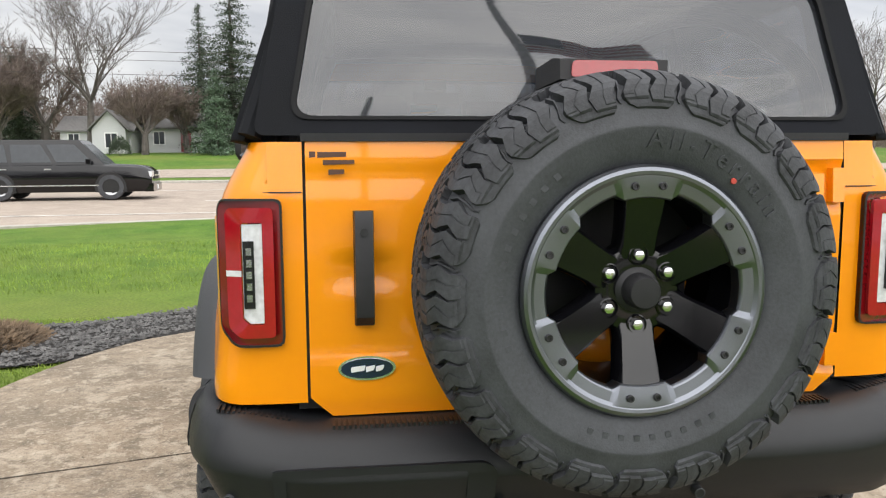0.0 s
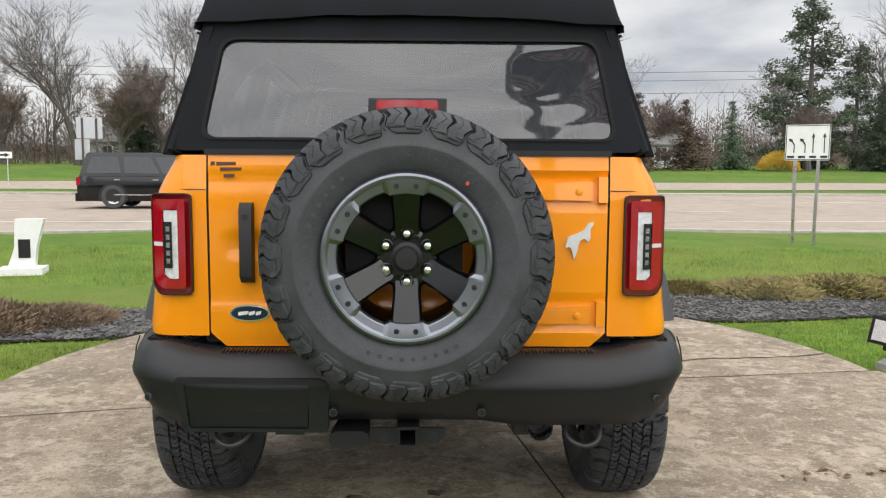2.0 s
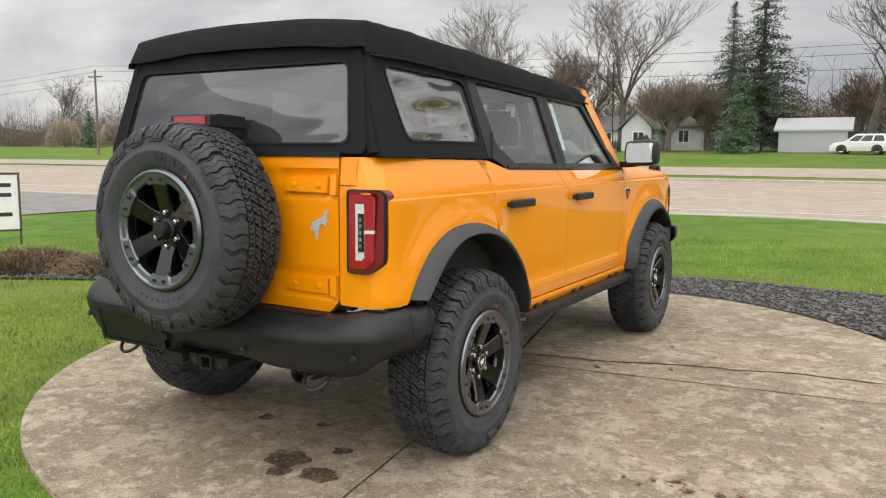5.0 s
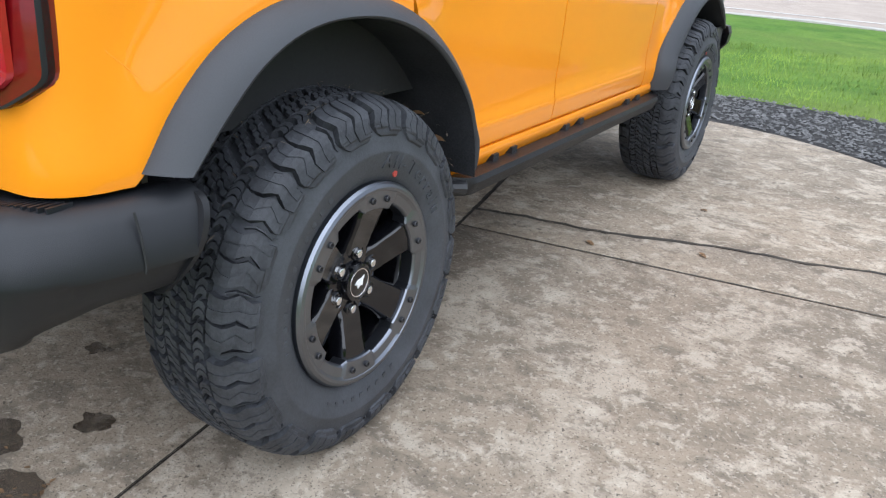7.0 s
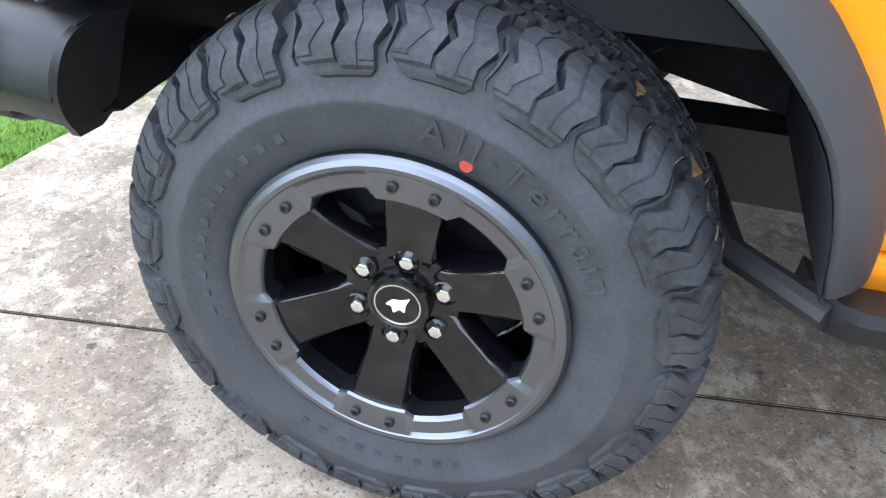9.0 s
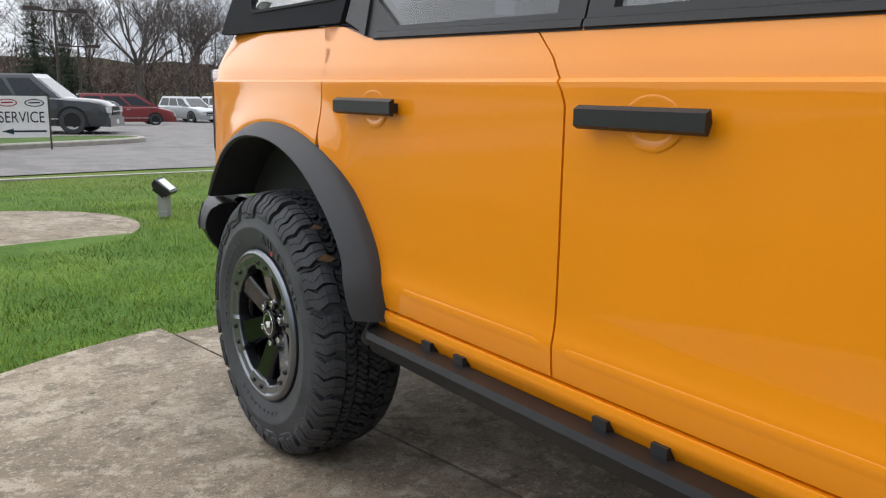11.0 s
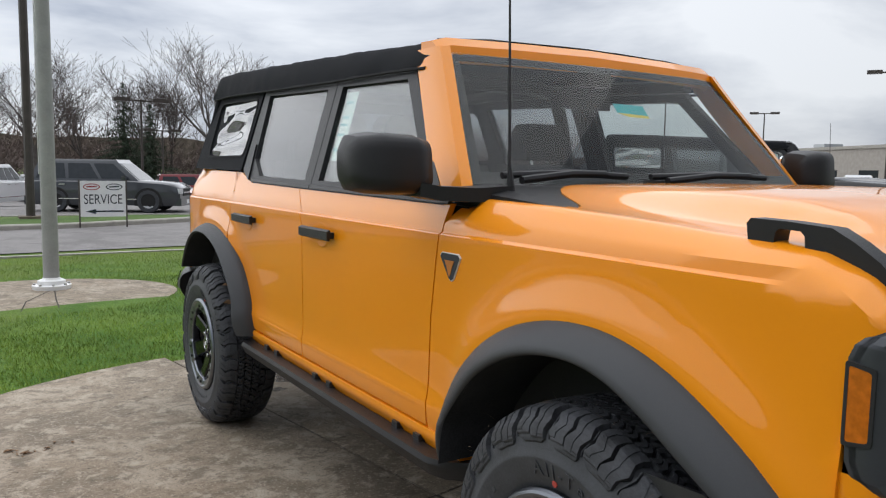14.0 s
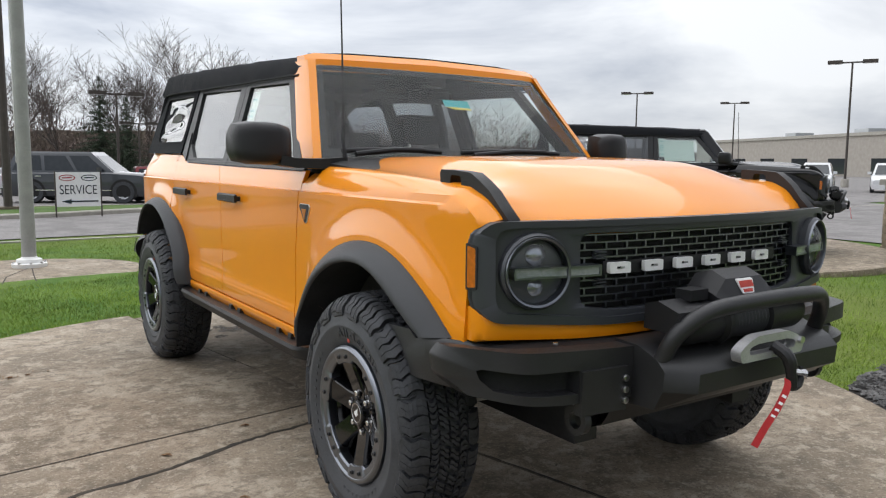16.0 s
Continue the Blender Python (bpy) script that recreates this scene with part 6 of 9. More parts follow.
for k in range(NP):
    jit = rng.uniform(-0.014, 0.014)
    for sg in (1, -1):
        th = k * pitch + (0.5 * pitch if sg < 0 else 0) + jit
        z = sg
        wd = 0.0575 + rng.uniform(-0.002, 0.002)
        # the shoulder: two halves with a sipe each, a notch between them
        e1 = 0.183 + rng.uniform(-0.004, 0.004)
        for half in (-1, 1):
            fill = []
            for q in (0, 1):
                rows_ = []
                end = e1 - (0.016 if half > 0 else 0.009) - (0.006 if q else 0.0)
                for w in (0.074, 0.088, 0.106, 0.117, 0.128, 0.139, 0.150, end - 0.004, end):
                    g = lerp_table([(0.07, 0.0012), (0.10, 0.0012), (0.112, 0.0050), (0.132, 0.0040), (0.148, 0.0006)], w)
                    lim = wd * lerp_table([(0.07, 0.95), (0.13, 1.0), (0.160, 1.0), (0.19, 0.86)], w)
                    mid = (g + lim) / 2 + lerp_table([(0.07, -0.004), (0.10, 0.005), (0.125, -0.006), (0.15, 0.004), (0.18, 0.0)], w)
                    sp_ = 0.0005 if w < 0.145 else 0.0
                    lo, hi = (g, mid - sp_) if q == 0 else (mid + sp_, lim)
                    inner_, outer_ = g, lim
                    if half < 0:
                        lo, hi, inner_, outer_ = -hi, -lo, -lim, -g
                    hf = lerp_table([(0.07, 1.0), (0.125, 1.06), (0.15, 0.95), (end - 0.004, 0.86), (end, 0.62)], w)
                    rows_.append((w, zag(w) * z + lo, zag(w) * z + hi, hf))
                    if q == 0:
                        fill.append((w, zag(w) * z + inner_ + 0.001, zag(w) * z + outer_ - 0.001, hf * 0.86))
                lug(th, sg, rows_, 0.0125, 0.0018, 2)
            # the floor of the sipes
            lug(th, sg, fill, 0.0125, 0.0018, 1)
        # the scalloped foot of the pad on the sidewall
        foot = [(0.150, 0.98, 0.50), (0.162, 0.98, 0.52), (0.172, 0.93, 0.50), (e1 - 0.006, 0.84, 0.46), (e1 - 0.002, 0.74, 0.38), (e1 + 0.001, 0.66, 0.02)]
        lug(th, sg, [(w, zag(w) * z - wd * f, zag(w) * z + wd * f, hf) for w, f, hf in foot], 0.0120, 0.003, 5)
        # stone ejector in the groove
        lug(th + 0.5 * pitch, sg, [(w, zag(w) * z - 0.004, zag(w) * z + 0.004, 0.35) for w in (0.10, 0.12, 0.14, 0.158, 0.168)], 0.0115)
        # rows of hooked blocks inside
        for q in range(3):
            t2 = th + (q + 0.25) * pitch / 3 + rng.uniform(-0.006, 0.006)
            for w0, w1 in ((-0.0165, -0.0008), (0.0008, 0.0165)):
                lug(t2, sg, [(w, hook(w) * z + w0, hook(w) * z + w1, 1.0) for w in (0.004, 0.012, 0.018, 0.024, 0.032, 0.036)], 0.0115, 0.0014)
                lug(t2 + 0.15 * pitch, sg, [(w, hook(w) * z + w0, hook(w) * z + w1, 1.0) for w in (0.041, 0.048, 0.054, 0.062, 0.068)], 0.0115, 0.0014)


def build_wheel(hub_kind):
    wheel = part("wheel", revolve([(0.226, 0.108), (0.216, 0.098), (0.206, 0.060), (0.200, -0.10), (0.235, -0.115)], 56, "x"), "gloss_black", suv, "gunmetal-ringed black six-spoke wheel with all-terrain tyre")
    prof = [(0.228, 0.112), (0.243, 0.122), (0.252, 0.132), (0.262, 0.138), (0.285, 0.146), (0.310, 0.1505), (0.318, 0.1532), (0.323, 0.1532), (0.328, 0.1505), (0.345, 0.147), (0.368, 0.1405), (0.3855, 0.1305), (0.3995, 0.1175), (0.4095, 0.100), (0.4155, 0.079), (0.4182, 0.045), (0.4190, 0.0)]
    full = prof + [(r, -a) for r, a in prof[-2::-1]]
    part("tyre", revolve(full, 120, "x"), "rubber", wheel, "black all-terrain tyre", angle=40)
    tr = raw("tread", TV, TF, "tread", wheel, "deep chunky tread blocks")
    # six dished spokes: a flat face, sloping flanks, fillets at the hub
    face = [(0.048, 0.026), (0.072, 0.0335), (0.090, 0.0325), (0.110, 0.0335), (0.150, 0.0365), (0.180, 0.0385), (0.187, 0.0365)]
    foot = [(0.048, 0.034), (0.072, 0.0460), (0.090, 0.0420), (0.110, 0.0410), (0.150, 0.0440), (0.180, 0.0470), (0.194, 0.0470)]
    for k in range(6):
        a = math.pi / 2 + k * math.pi / 3

        def sp(u, v, d, a=a):
            ax = 0.108 + 0.012 * ss(0.06, 0.10, u) + 0.024 * ss(0.09, 0.185, u) + d
            return (ax, u * math.cos(a) - v * math.sin(a), u * math.sin(a) + v * math.cos(a))
        top = [(u, -v) for u, v in face] + [(u, v) for u, v in face[::-1]]
        low = [(u, -v) for u, v in foot] + [(u, v) for u, v in foot[::-1]]
        bm = loft([[sp(u, v, -0.046) for u, v in low], [sp(u, v, -0.018) for u, v in low], [sp(u, v, -0.004) for u, v in [(p[0] * 0.4 + q[0] * 0.6, p[1] * 0.4 + q[1] * 0.6) for p, q in zip(low, top)]], [sp(u, v, 0.0) for u, v in top]])
        part("spoke", bevel(bm, 0.0030, 2, 25), "gloss_black", wheel, angle=30)
    part("hub", revolve([(0.095, 0.064), (0.094, 0.096), (0.086, 0.108), (0.060, 0.112), (0.040, 0.110), (0.0005, 0.110)], 40, "x"), "gloss_black", wheel)
    # clamp ring: deeper pads at the spoke ends
    rings = []
    offs = [-30, -27, -24, -21, -18.2, -16.4, -14.6, -12, -9, -6, -3, 0, 3, 6, 9, 12, 14.6, 16.4, 18.2, 21, 24, 27]
    for th in [radians(90 + 60 * k + o_) for k in range(6) for o_ in offs]:
        off = abs(((math.degrees(th) - 90 + 30) % 60) - 30)
        pad = ss(18.2, 14.6, off)
        ri = 0.1985 - 0.0125 * pad
        dip = 0.0036 * (1 - pad)
        ring = [(0.112, ri + 0.002), (0.1500 - dip, ri), (0.1545 - dip, ri + 0.0025), (0.1570 - dip, 0.2040), (0.1600 - dip, 0.2245), (0.1604, 0.2300), (0.1622, 0.2320), (0.1632, 0.2385), (0.1600, 0.2455), (0.153, 0.2505), (0.132, 0.251), (0.116, 0.234)]
        rings.append([(a_, r_ * math.cos(th), r_ * math.sin(th)) for a_, r_ in ring])
    rings.append(rings[0])
    part("clamp_ring", loft(rings, caps=False), "gunmetal", wheel, "gunmetal grey clamp ring", angle=14)
    for k in range(6):
        for d in (-7.6, 7.6):
            a = radians(90 + 60 * k + d)
            m = pose(0.1600, 0.2105 * math.cos(a), 0.2105 * math.sin(a))
            b = part("ring_bolt", moved(revolve([(0.0078, -0.004), (0.0078, 0.0025), (0.0068, 0.004), (0.0042, 0.004), (0.0038, 0.001), (0.0005, 0.001)], 14, "x"), m), "dark_metal", wheel)
    for k in range(6):
        a = radians(90 + 60 * k)
        m = pose(0.102, 0.070 * math.cos(a), 0.070 * math.sin(a))
        part("lug_pocket", moved(revolve([(0.0215, 0.0060), (0.0205, 0.0135), (0.0185, 0.0150), (0.0165, 0.0120), (0.0150, 0.0020)], 20, "x"), m), "gloss_black", wheel)
        part("lug_nut", moved(bevel(disc(0.0118, 0.0, 0.021, 6, "x"), 0.003), m), "chrome", wheel)
    if hub_kind == "cap":
        part("centre_cap", revolve([(0.050, 0.104), (0.0485, 0.122), (0.046, 0.128), (0.0405, 0.1300), (0.0395, 0.1285), (0.0005, 0.129)], 40, "x"), "gloss_black", wheel)
        part("cap_ring", revolve([(0.0325, 0.1265), (0.0335, 0.1302), (0.0355, 0.1302), (0.0368, 0.1265)], 36, "x"), "chrome", wheel)
        part("cap_emblem", prism(rounded([(-0.018, -0.004), (-0.008, 0.008), (0.004, 0.010), (0.017, 0.018), (0.012, 0.004), (0.013, -0.010), (0.004, -0.006), (-0.004, -0.016), (-0.008, -0.004)], 0.003, 3), lambda u, v, d: (0.1285 + d, u, v), 0.0, 0.002), "white", wheel)
        part("brake_disc", revolve([(0.06, -0.02), (0.172, -0.02), (0.172, 0.006), (0.06, 0.006)], 40, "x"), "dark_metal", wheel)
        part("brake_caliper", bevel(loft([[(x, r * math.cos(a), r * math.sin(a)) for x, r in ((-0.04, 0.11), (0.035, 0.11), (0.035, 0.19), (-0.04, 0.19))] for a in [radians(100 + 14 * q) for q in range(6)]]), 0.008), "dark_metal", wheel)
        part("caliper_label", box(0.036, 0.038, -0.085, -0.045, 0.115, 0.150), "white", wheel)
        part("brake_shield", revolve([(0.0005, -0.05), (0.20, -0.05)], 32, "x"), "gap", wheel)
    else:
        part("spare_knob", revolve([(0.050, 0.085), (0.046, 0.112), (0.036, 0.118), (0.034, 0.150), (0.030, 0.156), (0.0005, 0.157)], 28, "x"), "plastic", wheel, "black spare wheel retainer")
    # raised sidewall words and the red dot
    word = "All-Terrain"
    for i, ch in enumerate(word):
        if ch == " ":
            continue
        a = radians(88 - (0, 6.5, 10.5, 15, 21, 28, 34, 39.5, 45.5, 50.5, 55.5)[i])
        R = 0.296
        # letter frame: right along the rim, up outward, facing +x
        right = Vector((0, math.sin(a), -math.cos(a)))
        upv = Vector((0, math.cos(a), math.sin(a)))
        tilt = (upv * 1.0 + Vector((0.18, 0, 0))).normalized()
        nrm = right.cross(tilt)
        mm = Matrix((right, tilt, nrm)).transposed().to_4x4()
        mm.translation = (0.1485, R * math.cos(a), R * math.sin(a))
        letters(ch, 0.050, "rubber", mm @ Matrix.Shear("XY", 4, (0.18, 0)), 0.0024, wheel, "sidewall_letter")
    for a0, n in ((200, 12), (300, 9)):
        for i in range(n):
            a = radians(a0 - i * 6.5)
            m = Matrix.Translation((0.1470, 0.292 * math.cos(a), 0.292 * math.sin(a))) @ Matrix.Rotation(a, 4, "X")
            part("sidewall_bar", moved(box(-0.002, 0.0009, -0.009, 0.009, -0.006, 0.006), m), "rubber", wheel)
    dot = revolve([(0.009, 0.0), (0.008, 0.002), (0.0005, 0.0022)], 16, "x")
    moved(dot, pose(0.1405, 0.0560, 0.2630) if hub_kind == "cap" else pose(0.1440, 0.172, 0.215) @ Matrix.Diagonal((1, 0.7, 0.7, 1)))
    part("red_dot", dot, "red_dot", wheel)
    # the metal face sits a little deeper in the tyre
    for ob in wheel.children:
        if ob.name.split(".")[0] in ("spoke", "hub", "clamp_ring", "ring_bolt", "lug_pocket", "lug_nut", "centre_cap", "cap_ring", "cap_emblem", "spare_knob"):
            ob.data.transform(Matrix.Translation((-0.012, 0, 0)) @ Matrix.Diagonal((1, 0.992, 0.992, 1)))
    return wheel


w0 = build_wheel("cap")
w0.matrix_basis = pose(0.825, -1.4735, 0.4265, -7.8)
copy_thing(w0, pose(TRK, AX, HUB, 14))
copy_thing(w0, pose(-TRK, -AX, HUB, 23, 0, 180))
copy_thing(w0, pose(-TRK, AX, HUB, 40, 0, 180))
spare = build_wheel("spare")
spare.name = "spare_wheel"
spare["label"] = "spare wheel on tailgate, gunmetal ring and black spokes"
spare.matrix_basis = pose(0.003, -2.370, 1.074) @ pose(0, 0, 0, 0, 0, -90) @ pose(0, 0, 0, 0)
part("spare_carrier", bevel(box(-0.19, 0.17, -2.33, -2.15, 1.00, 1.27), 0.01), "plastic", suv)

# ---- ground ----
PC = (0.30, 0.06)
PAD_R = 2.96
JX, JY = 0.37, 0.02
cuts = {"right": 0.143, "up": math.atan2(1.78, -0.39), "left": math.pi + math.atan2(0.64, 2.67), "down": -math.pi / 2 + math.atan2(0.36, 2.4)}
RIMS = {"RU": (0.10, 0.43, 2.95), "UL": (0.30, 0.18, 2.93), "LD": (0.40, 0.03, 2.93), "DR": (0.20, -0.12, 2.95)}


def rim_at(x, y):
    """The slab edge's circle in the direction of a place."""
    a = math.atan2(y - JY, x - JX)
    if cuts["down"] <= a < cuts["right"]:
        return RIMS["DR"]
    if cuts["right"] <= a < cuts["up"]:
        return RIMS["RU"]
    return RIMS["UL"] if a > cuts["up"] or a + 2 * math.pi < cuts["left"] else RIMS["LD"]


def off_pad(x, y):
    """How far a place lies outside the pad."""
    cx, cy, r = rim_at(x, y)
    return math.hypot(x - cx, y - cy) - r


def gz(x, y):
    d = math.hypot(x - PC[0], y - PC[1])
    z = -0.025 - 0.26 * ss(5.0, 14.0, d) * ss(6.0, -4.0, y)
    z += ss(7.0, 15.0, y) * (0.012 * (y + 4) - 0.04 - 0.26 * ss(12.0, 16.0, d))
    z += 0.30 * ss(40, 50, y) + 0.95 * ss(50, 78, y) + 0.006 * max(0, y - 78)
    z -= 0.75 * ss(26, 50, -y) * ss(60, 20, abs(x))
    z += 0.03 * noise.noise((x * 0.15, y * 0.15, 0)) * ss(6, 12, d)
    return z


def axis(lim, near):
    a, s = [0.0], 0.5
    while a[-1] < lim:
        a.append(a[-1] + s)
        if a[-1] > near:
            s *= 1.14
    return [-v for v in a[:0:-1]] + a


gx, gy = axis(700, 16), axis(900, 24)
verts = [(x, y, gz(x, y)) for y in gy for x in gx]
n = len(gx)
faces = [(j * n + i, j * n + i + 1, (j + 1) * n + i + 1, (j + 1) * n + i) for j in range(len(gy) - 1) for i in range(n - 1)]
tagged(raw("ground", verts, faces, "lawn", smooth=True), "mown green lawn reaching to the far trees", "lawn", kind="structure")


def strip(name, y0, y1, slope, material, lift, x0=-220, x1=220, ny=6, label="", dx=2.5, kind="structure", cat="road"):
    """A band over the ground along x."""
    xs = [x0 + (x1 - x0) * k / max(1, round((x1 - x0) / dx)) for k in range(max(1, round((x1 - x0) / dx)) + 1)]
    vs = [(x, y0 + (y1 - y0) * j / ny + slope * x, gz(x, y0 + (y1 - y0) * j / ny + slope * x) + lift) for j in range(ny + 1) for x in xs]
    m = len(xs)
    fs = [(j * m + i, j * m + i + 1, (j + 1) * m + i + 1, (j + 1) * m + i) for j in range(ny) for i in range(m - 1)]
    return tagged(raw(name, vs, fs, material, smooth=True), label, cat, kind=kind)


SL = 0.06
road = strip("road", 13.5, 35.2, SL, "road", 0.025, ny=14, label="worn pale concrete highway with lane markings")
strip("frontage_road", 42.0, 50.0, SL, "road", 0.03, ny=6, label="pale frontage road beyond the median")
for y, w in ((16.8, 0.14), (28.2, 0.14)):
    strip("edge_line", y, y + w, SL, "line", 0.034, ny=1, label="white painted edge line on road", cat="line")
for k in range(-16, 16):
    strip("lane_dash", 21.6, 21.74, SL, "line", 0.034, x0=k * 12.0 - 4.5, x1=k * 12.0 - 1.4, ny=1, label="white painted lane dash on road", cat="line")


def kerb(name, pts, w, h, label):
    """A kerb along points on the ground."""
    rings = []
    for i, p in enumerate(pts):
        a, b = Vector(pts[max(0, i - 1)]), Vector(pts[min(len(pts) - 1, i + 1)])
        d = (b - a).normalized()
        nx = Vector((-d.y, d.x))
        z = gz(*p)
        q = Vector(p)
        rings.append([(*(q - nx * w / 2), z - 0.05), (*(q - nx * w / 2), z + h * 0.8), (*(q - nx * w * 0.3), z + h), (*(q + nx * w / 2), z + h), (*(q + nx * w / 2), z - 0.05)])
    ob = part(name, loft(rings), "kerb")
    return tagged(ob, label, "kerb", kind="structure")


kerb("kerb_far", [(x, 35.3 + SL * x) for x in range(-200, 201, 10)], 0.35, 0.14, "pale concrete kerb beyond the road")
kerb("kerb_near", [(x, 13.4 + SL * x) for x in range(-200, 201, 10)], 0.25, 0.05, "low concrete road edge by the lawn")

# service drive and car park behind
vs, fs = [], []
xs, ys_ = [-140 + 2.5 * k for k in range(77)], [-95 + 1.6 * k for k in range(52)]
for y in ys_:
    for x in xs:
        yy = y if y < -14 else y + 0.0
        vs.append((x, yy, gz(x, yy) + 0.02))
m = len(xs)
fs = [(j * m + i, j * m + i + 1, (j + 1) * m + i + 1, (j + 1) * m + i) for j in range(len(ys_) - 1) for i in range(m - 1)]
tagged(raw("car_park", vs, fs, "asphalt", smooth=True), "grey asphalt service drive and car park", "car park", kind="structure")
isl = [tuple(p) for p in spline([(40, -18.2), (10, -18.6), (0.9, -18.9), (-1.7, -19.6), (-3.6, -20.4), (-4.4, -21.2), (-4.0, -22.1), (-2.0, -22.6), (0, -22.7), (10, -22.4), (40, -22.0)], 5)]
bm = bmesh.new()
bm.faces.new([bm.verts.new((p[0], p[1], gz(*p) + 0.13)) for p in isl])
tagged(part("grass_island", bm, "far_grass"), "grass island with kerb in the car park", "lawn", kind="structure")
kerb("kerb_island", isl, 0.2, 0.15, "pale kerb round the grass island")
kerb("kerb_drive", [(x, -12.7 - 0.02 * x) for x in range(-60, 51, 5)], 0.16, 0.03, "low edge between lawn and service drive")

# the round concrete pad in slabs, with open joints
def to_circle(px, py, a, rim):
    cx, cy, r = rim
    dx, dy = math.cos(a), math.sin(a)
    ox, oy = px - cx, py - cy
    b = ox * dx + oy * dy
    t = -b + math.sqrt(b * b - ox * ox - oy * oy + r ** 2)
    return px + dx * t, py + dy * t


def slab(outline, label):
    bm = bmesh.new()
    top = [bm.verts.new((x, y, 0.0)) for x, y in outline]
    f = bm.faces.new(top)
    ret = bmesh.ops.extrude_face_region(bm, geom=[f])
    for v in ret["geom"]:
        if isinstance(v, bmesh.types.BMVert):
            v.co.z = -0.12
    bmesh.ops.recalc_face_normals(bm, faces=bm.faces)
    es = [e for e in bm.edges if all(abs(v.co.z) < 1e-6 for v in e.verts)]
    bmesh.ops.bevel(bm, geom=es, offset=0.004, segments=2, profile=0.5, affect="EDGES", clamp_overlap=True)
    return part("slab", bm, "concrete", pad, label)


def sector(a0, a1, key, gap=0.0045):
    """From the joints' crossing out to the slab's own circle between two directions."""
    mid = (a0 + a1) / 2
    px, py = JX + gap * 1.4 * math.cos(mid), JY + gap * 1.4 * math.sin(mid)
    cx, cy, r = RIMS[key]
    p0, p1 = to_circle(px, py, a0, RIMS[key]), to_circle(px, py, a1, RIMS[key])
    t0, t1 = math.atan2(p0[1] - cy, p0[0] - cx), math.atan2(p1[1] - cy, p1[0] - cx)
    while t1 < t0:
        t1 += 2 * math.pi
    n = max(8, int((t1 - t0) / 0.05))
    return [(px, py)] + [(cx + r * math.cos(t0 + (t1 - t0) * k / n), cy + r * math.sin(t0 + (t1 - t0) * k / n)) for k in range(n + 1)]


pad = tagged(part("concrete_pad", disc(PAD_R - 0.18, -0.10, -0.006, 64, "z"), "crack"), "round weathered concrete display pad with joints and a crack", "pad", kind="structure")
pad.location = (PC[0], PC[1], 0)
R_, U_, L_, D_ = cuts["right"], cuts["up"], cuts["left"], cuts["down"]
for a0, a1, key in ((U_, L_, "UL"), (L_, D_ + 2 * math.pi, "LD"), (D_, R_, "DR")):
    slab([(x - PC[0], y - PC[1]) for x, y in sector(a0, a1, key)], "")
# the fourth slab is broken by a ragged crack
sec = sector(R_, U_, "RU")
crk = [tuple(p) for p in spline([(0.325, 0.262), (0.62, 0.335), (0.89, 0.375), (1.05, 0.43), (1.44, 0.575), (1.74, 0.635), (2.05, 0.735), (2.6, 0.79), (3.04, 0.93)], 5)]
rg = random.Random(3)
crk = [(x, y + rg.uniform(-0.008, 0.008)) for x, y in crk]
wid = [rg.uniform(0.012, 0.030) for _ in crk]
rcx, rcy, rr_ = RIMS["RU"]
around = lambda p: math.atan2(p[1] - rcy, p[0] - rcx)
end = around(crk[-1])
arc = sec[1:]
low = [p for p in arc if around(p) < end - 0.01]
high = [p for p in arc if around(p) > end + 0.01]
hit_p = (rcx + rr_ * math.cos(end), rcy + rr_ * math.sin(end))
c0 = crk[:-1]
slab([(x - PC[0], y - PC[1]) for x, y in [sec[0]] + low + [(hit_p[0], hit_p[1] - 0.004)] + [(x, y - w / 2) for (x, y), w in zip(c0[::-1], wid[::-1])]], "")
slab([(x - PC[0], y - PC[1]) for x, y in [(x + 0.002, y + w / 2) for (x, y), w in zip(c0, wid)] + [(hit_p[0], hit_p[1] + 0.004)] + high], "")


def joint_dirt(pts, w, seed):
    """Dark dirt and moss lying in a joint, ragged at its edges."""
    rn = random.Random(seed)
    fine = []
    for p, q in zip(pts, pts[1:]):
        n = max(1, int(math.hypot(q[0] - p[0], q[1] - p[1]) / 0.03))
        fine += [(p[0] + (q[0] - p[0]) * k / n, p[1] + (q[1] - p[1]) * k / n) for k in range(n)]
    fine.append(pts[-1])
    vs, fs = [], []
    for i, p in enumerate(fine):
        a, b = fine[max(0, i - 1)], fine[min(len(fine) - 1, i + 1)]
        d = Vector((b[0] - a[0], b[1] - a[1])).normalized()
        k = 0.75 + 0.55 * noise.noise((p[0] * 3, p[1] * 3, seed))
        for sd in (-1, 1):
            ww = w * 0.5 * max(0.25, k + rn.uniform(-0.3, 0.3))
            vs.append((p[0] - PC[0] - d.y * ww * sd, p[1] - PC[1] + d.x * ww * sd, 0.0016))
        if i:
            b0 = 2 * i
            fs.append((b0 - 2, b0, b0 + 1, b0 - 1))
    raw("joint_dirt", vs, fs, "crack", pad)


joint_dirt(crk, 0.030, 1)
for k, (ang, w, key) in enumerate(((R_, 0.012, "DR"), (U_, 0.020, "UL"), (L_, 0.009, "UL"), (D_, 0.0045, "LD"))):
    joint_dirt([(JX, JY), to_circle(JX, JY, ang, RIMS[key])], w, k + 2)

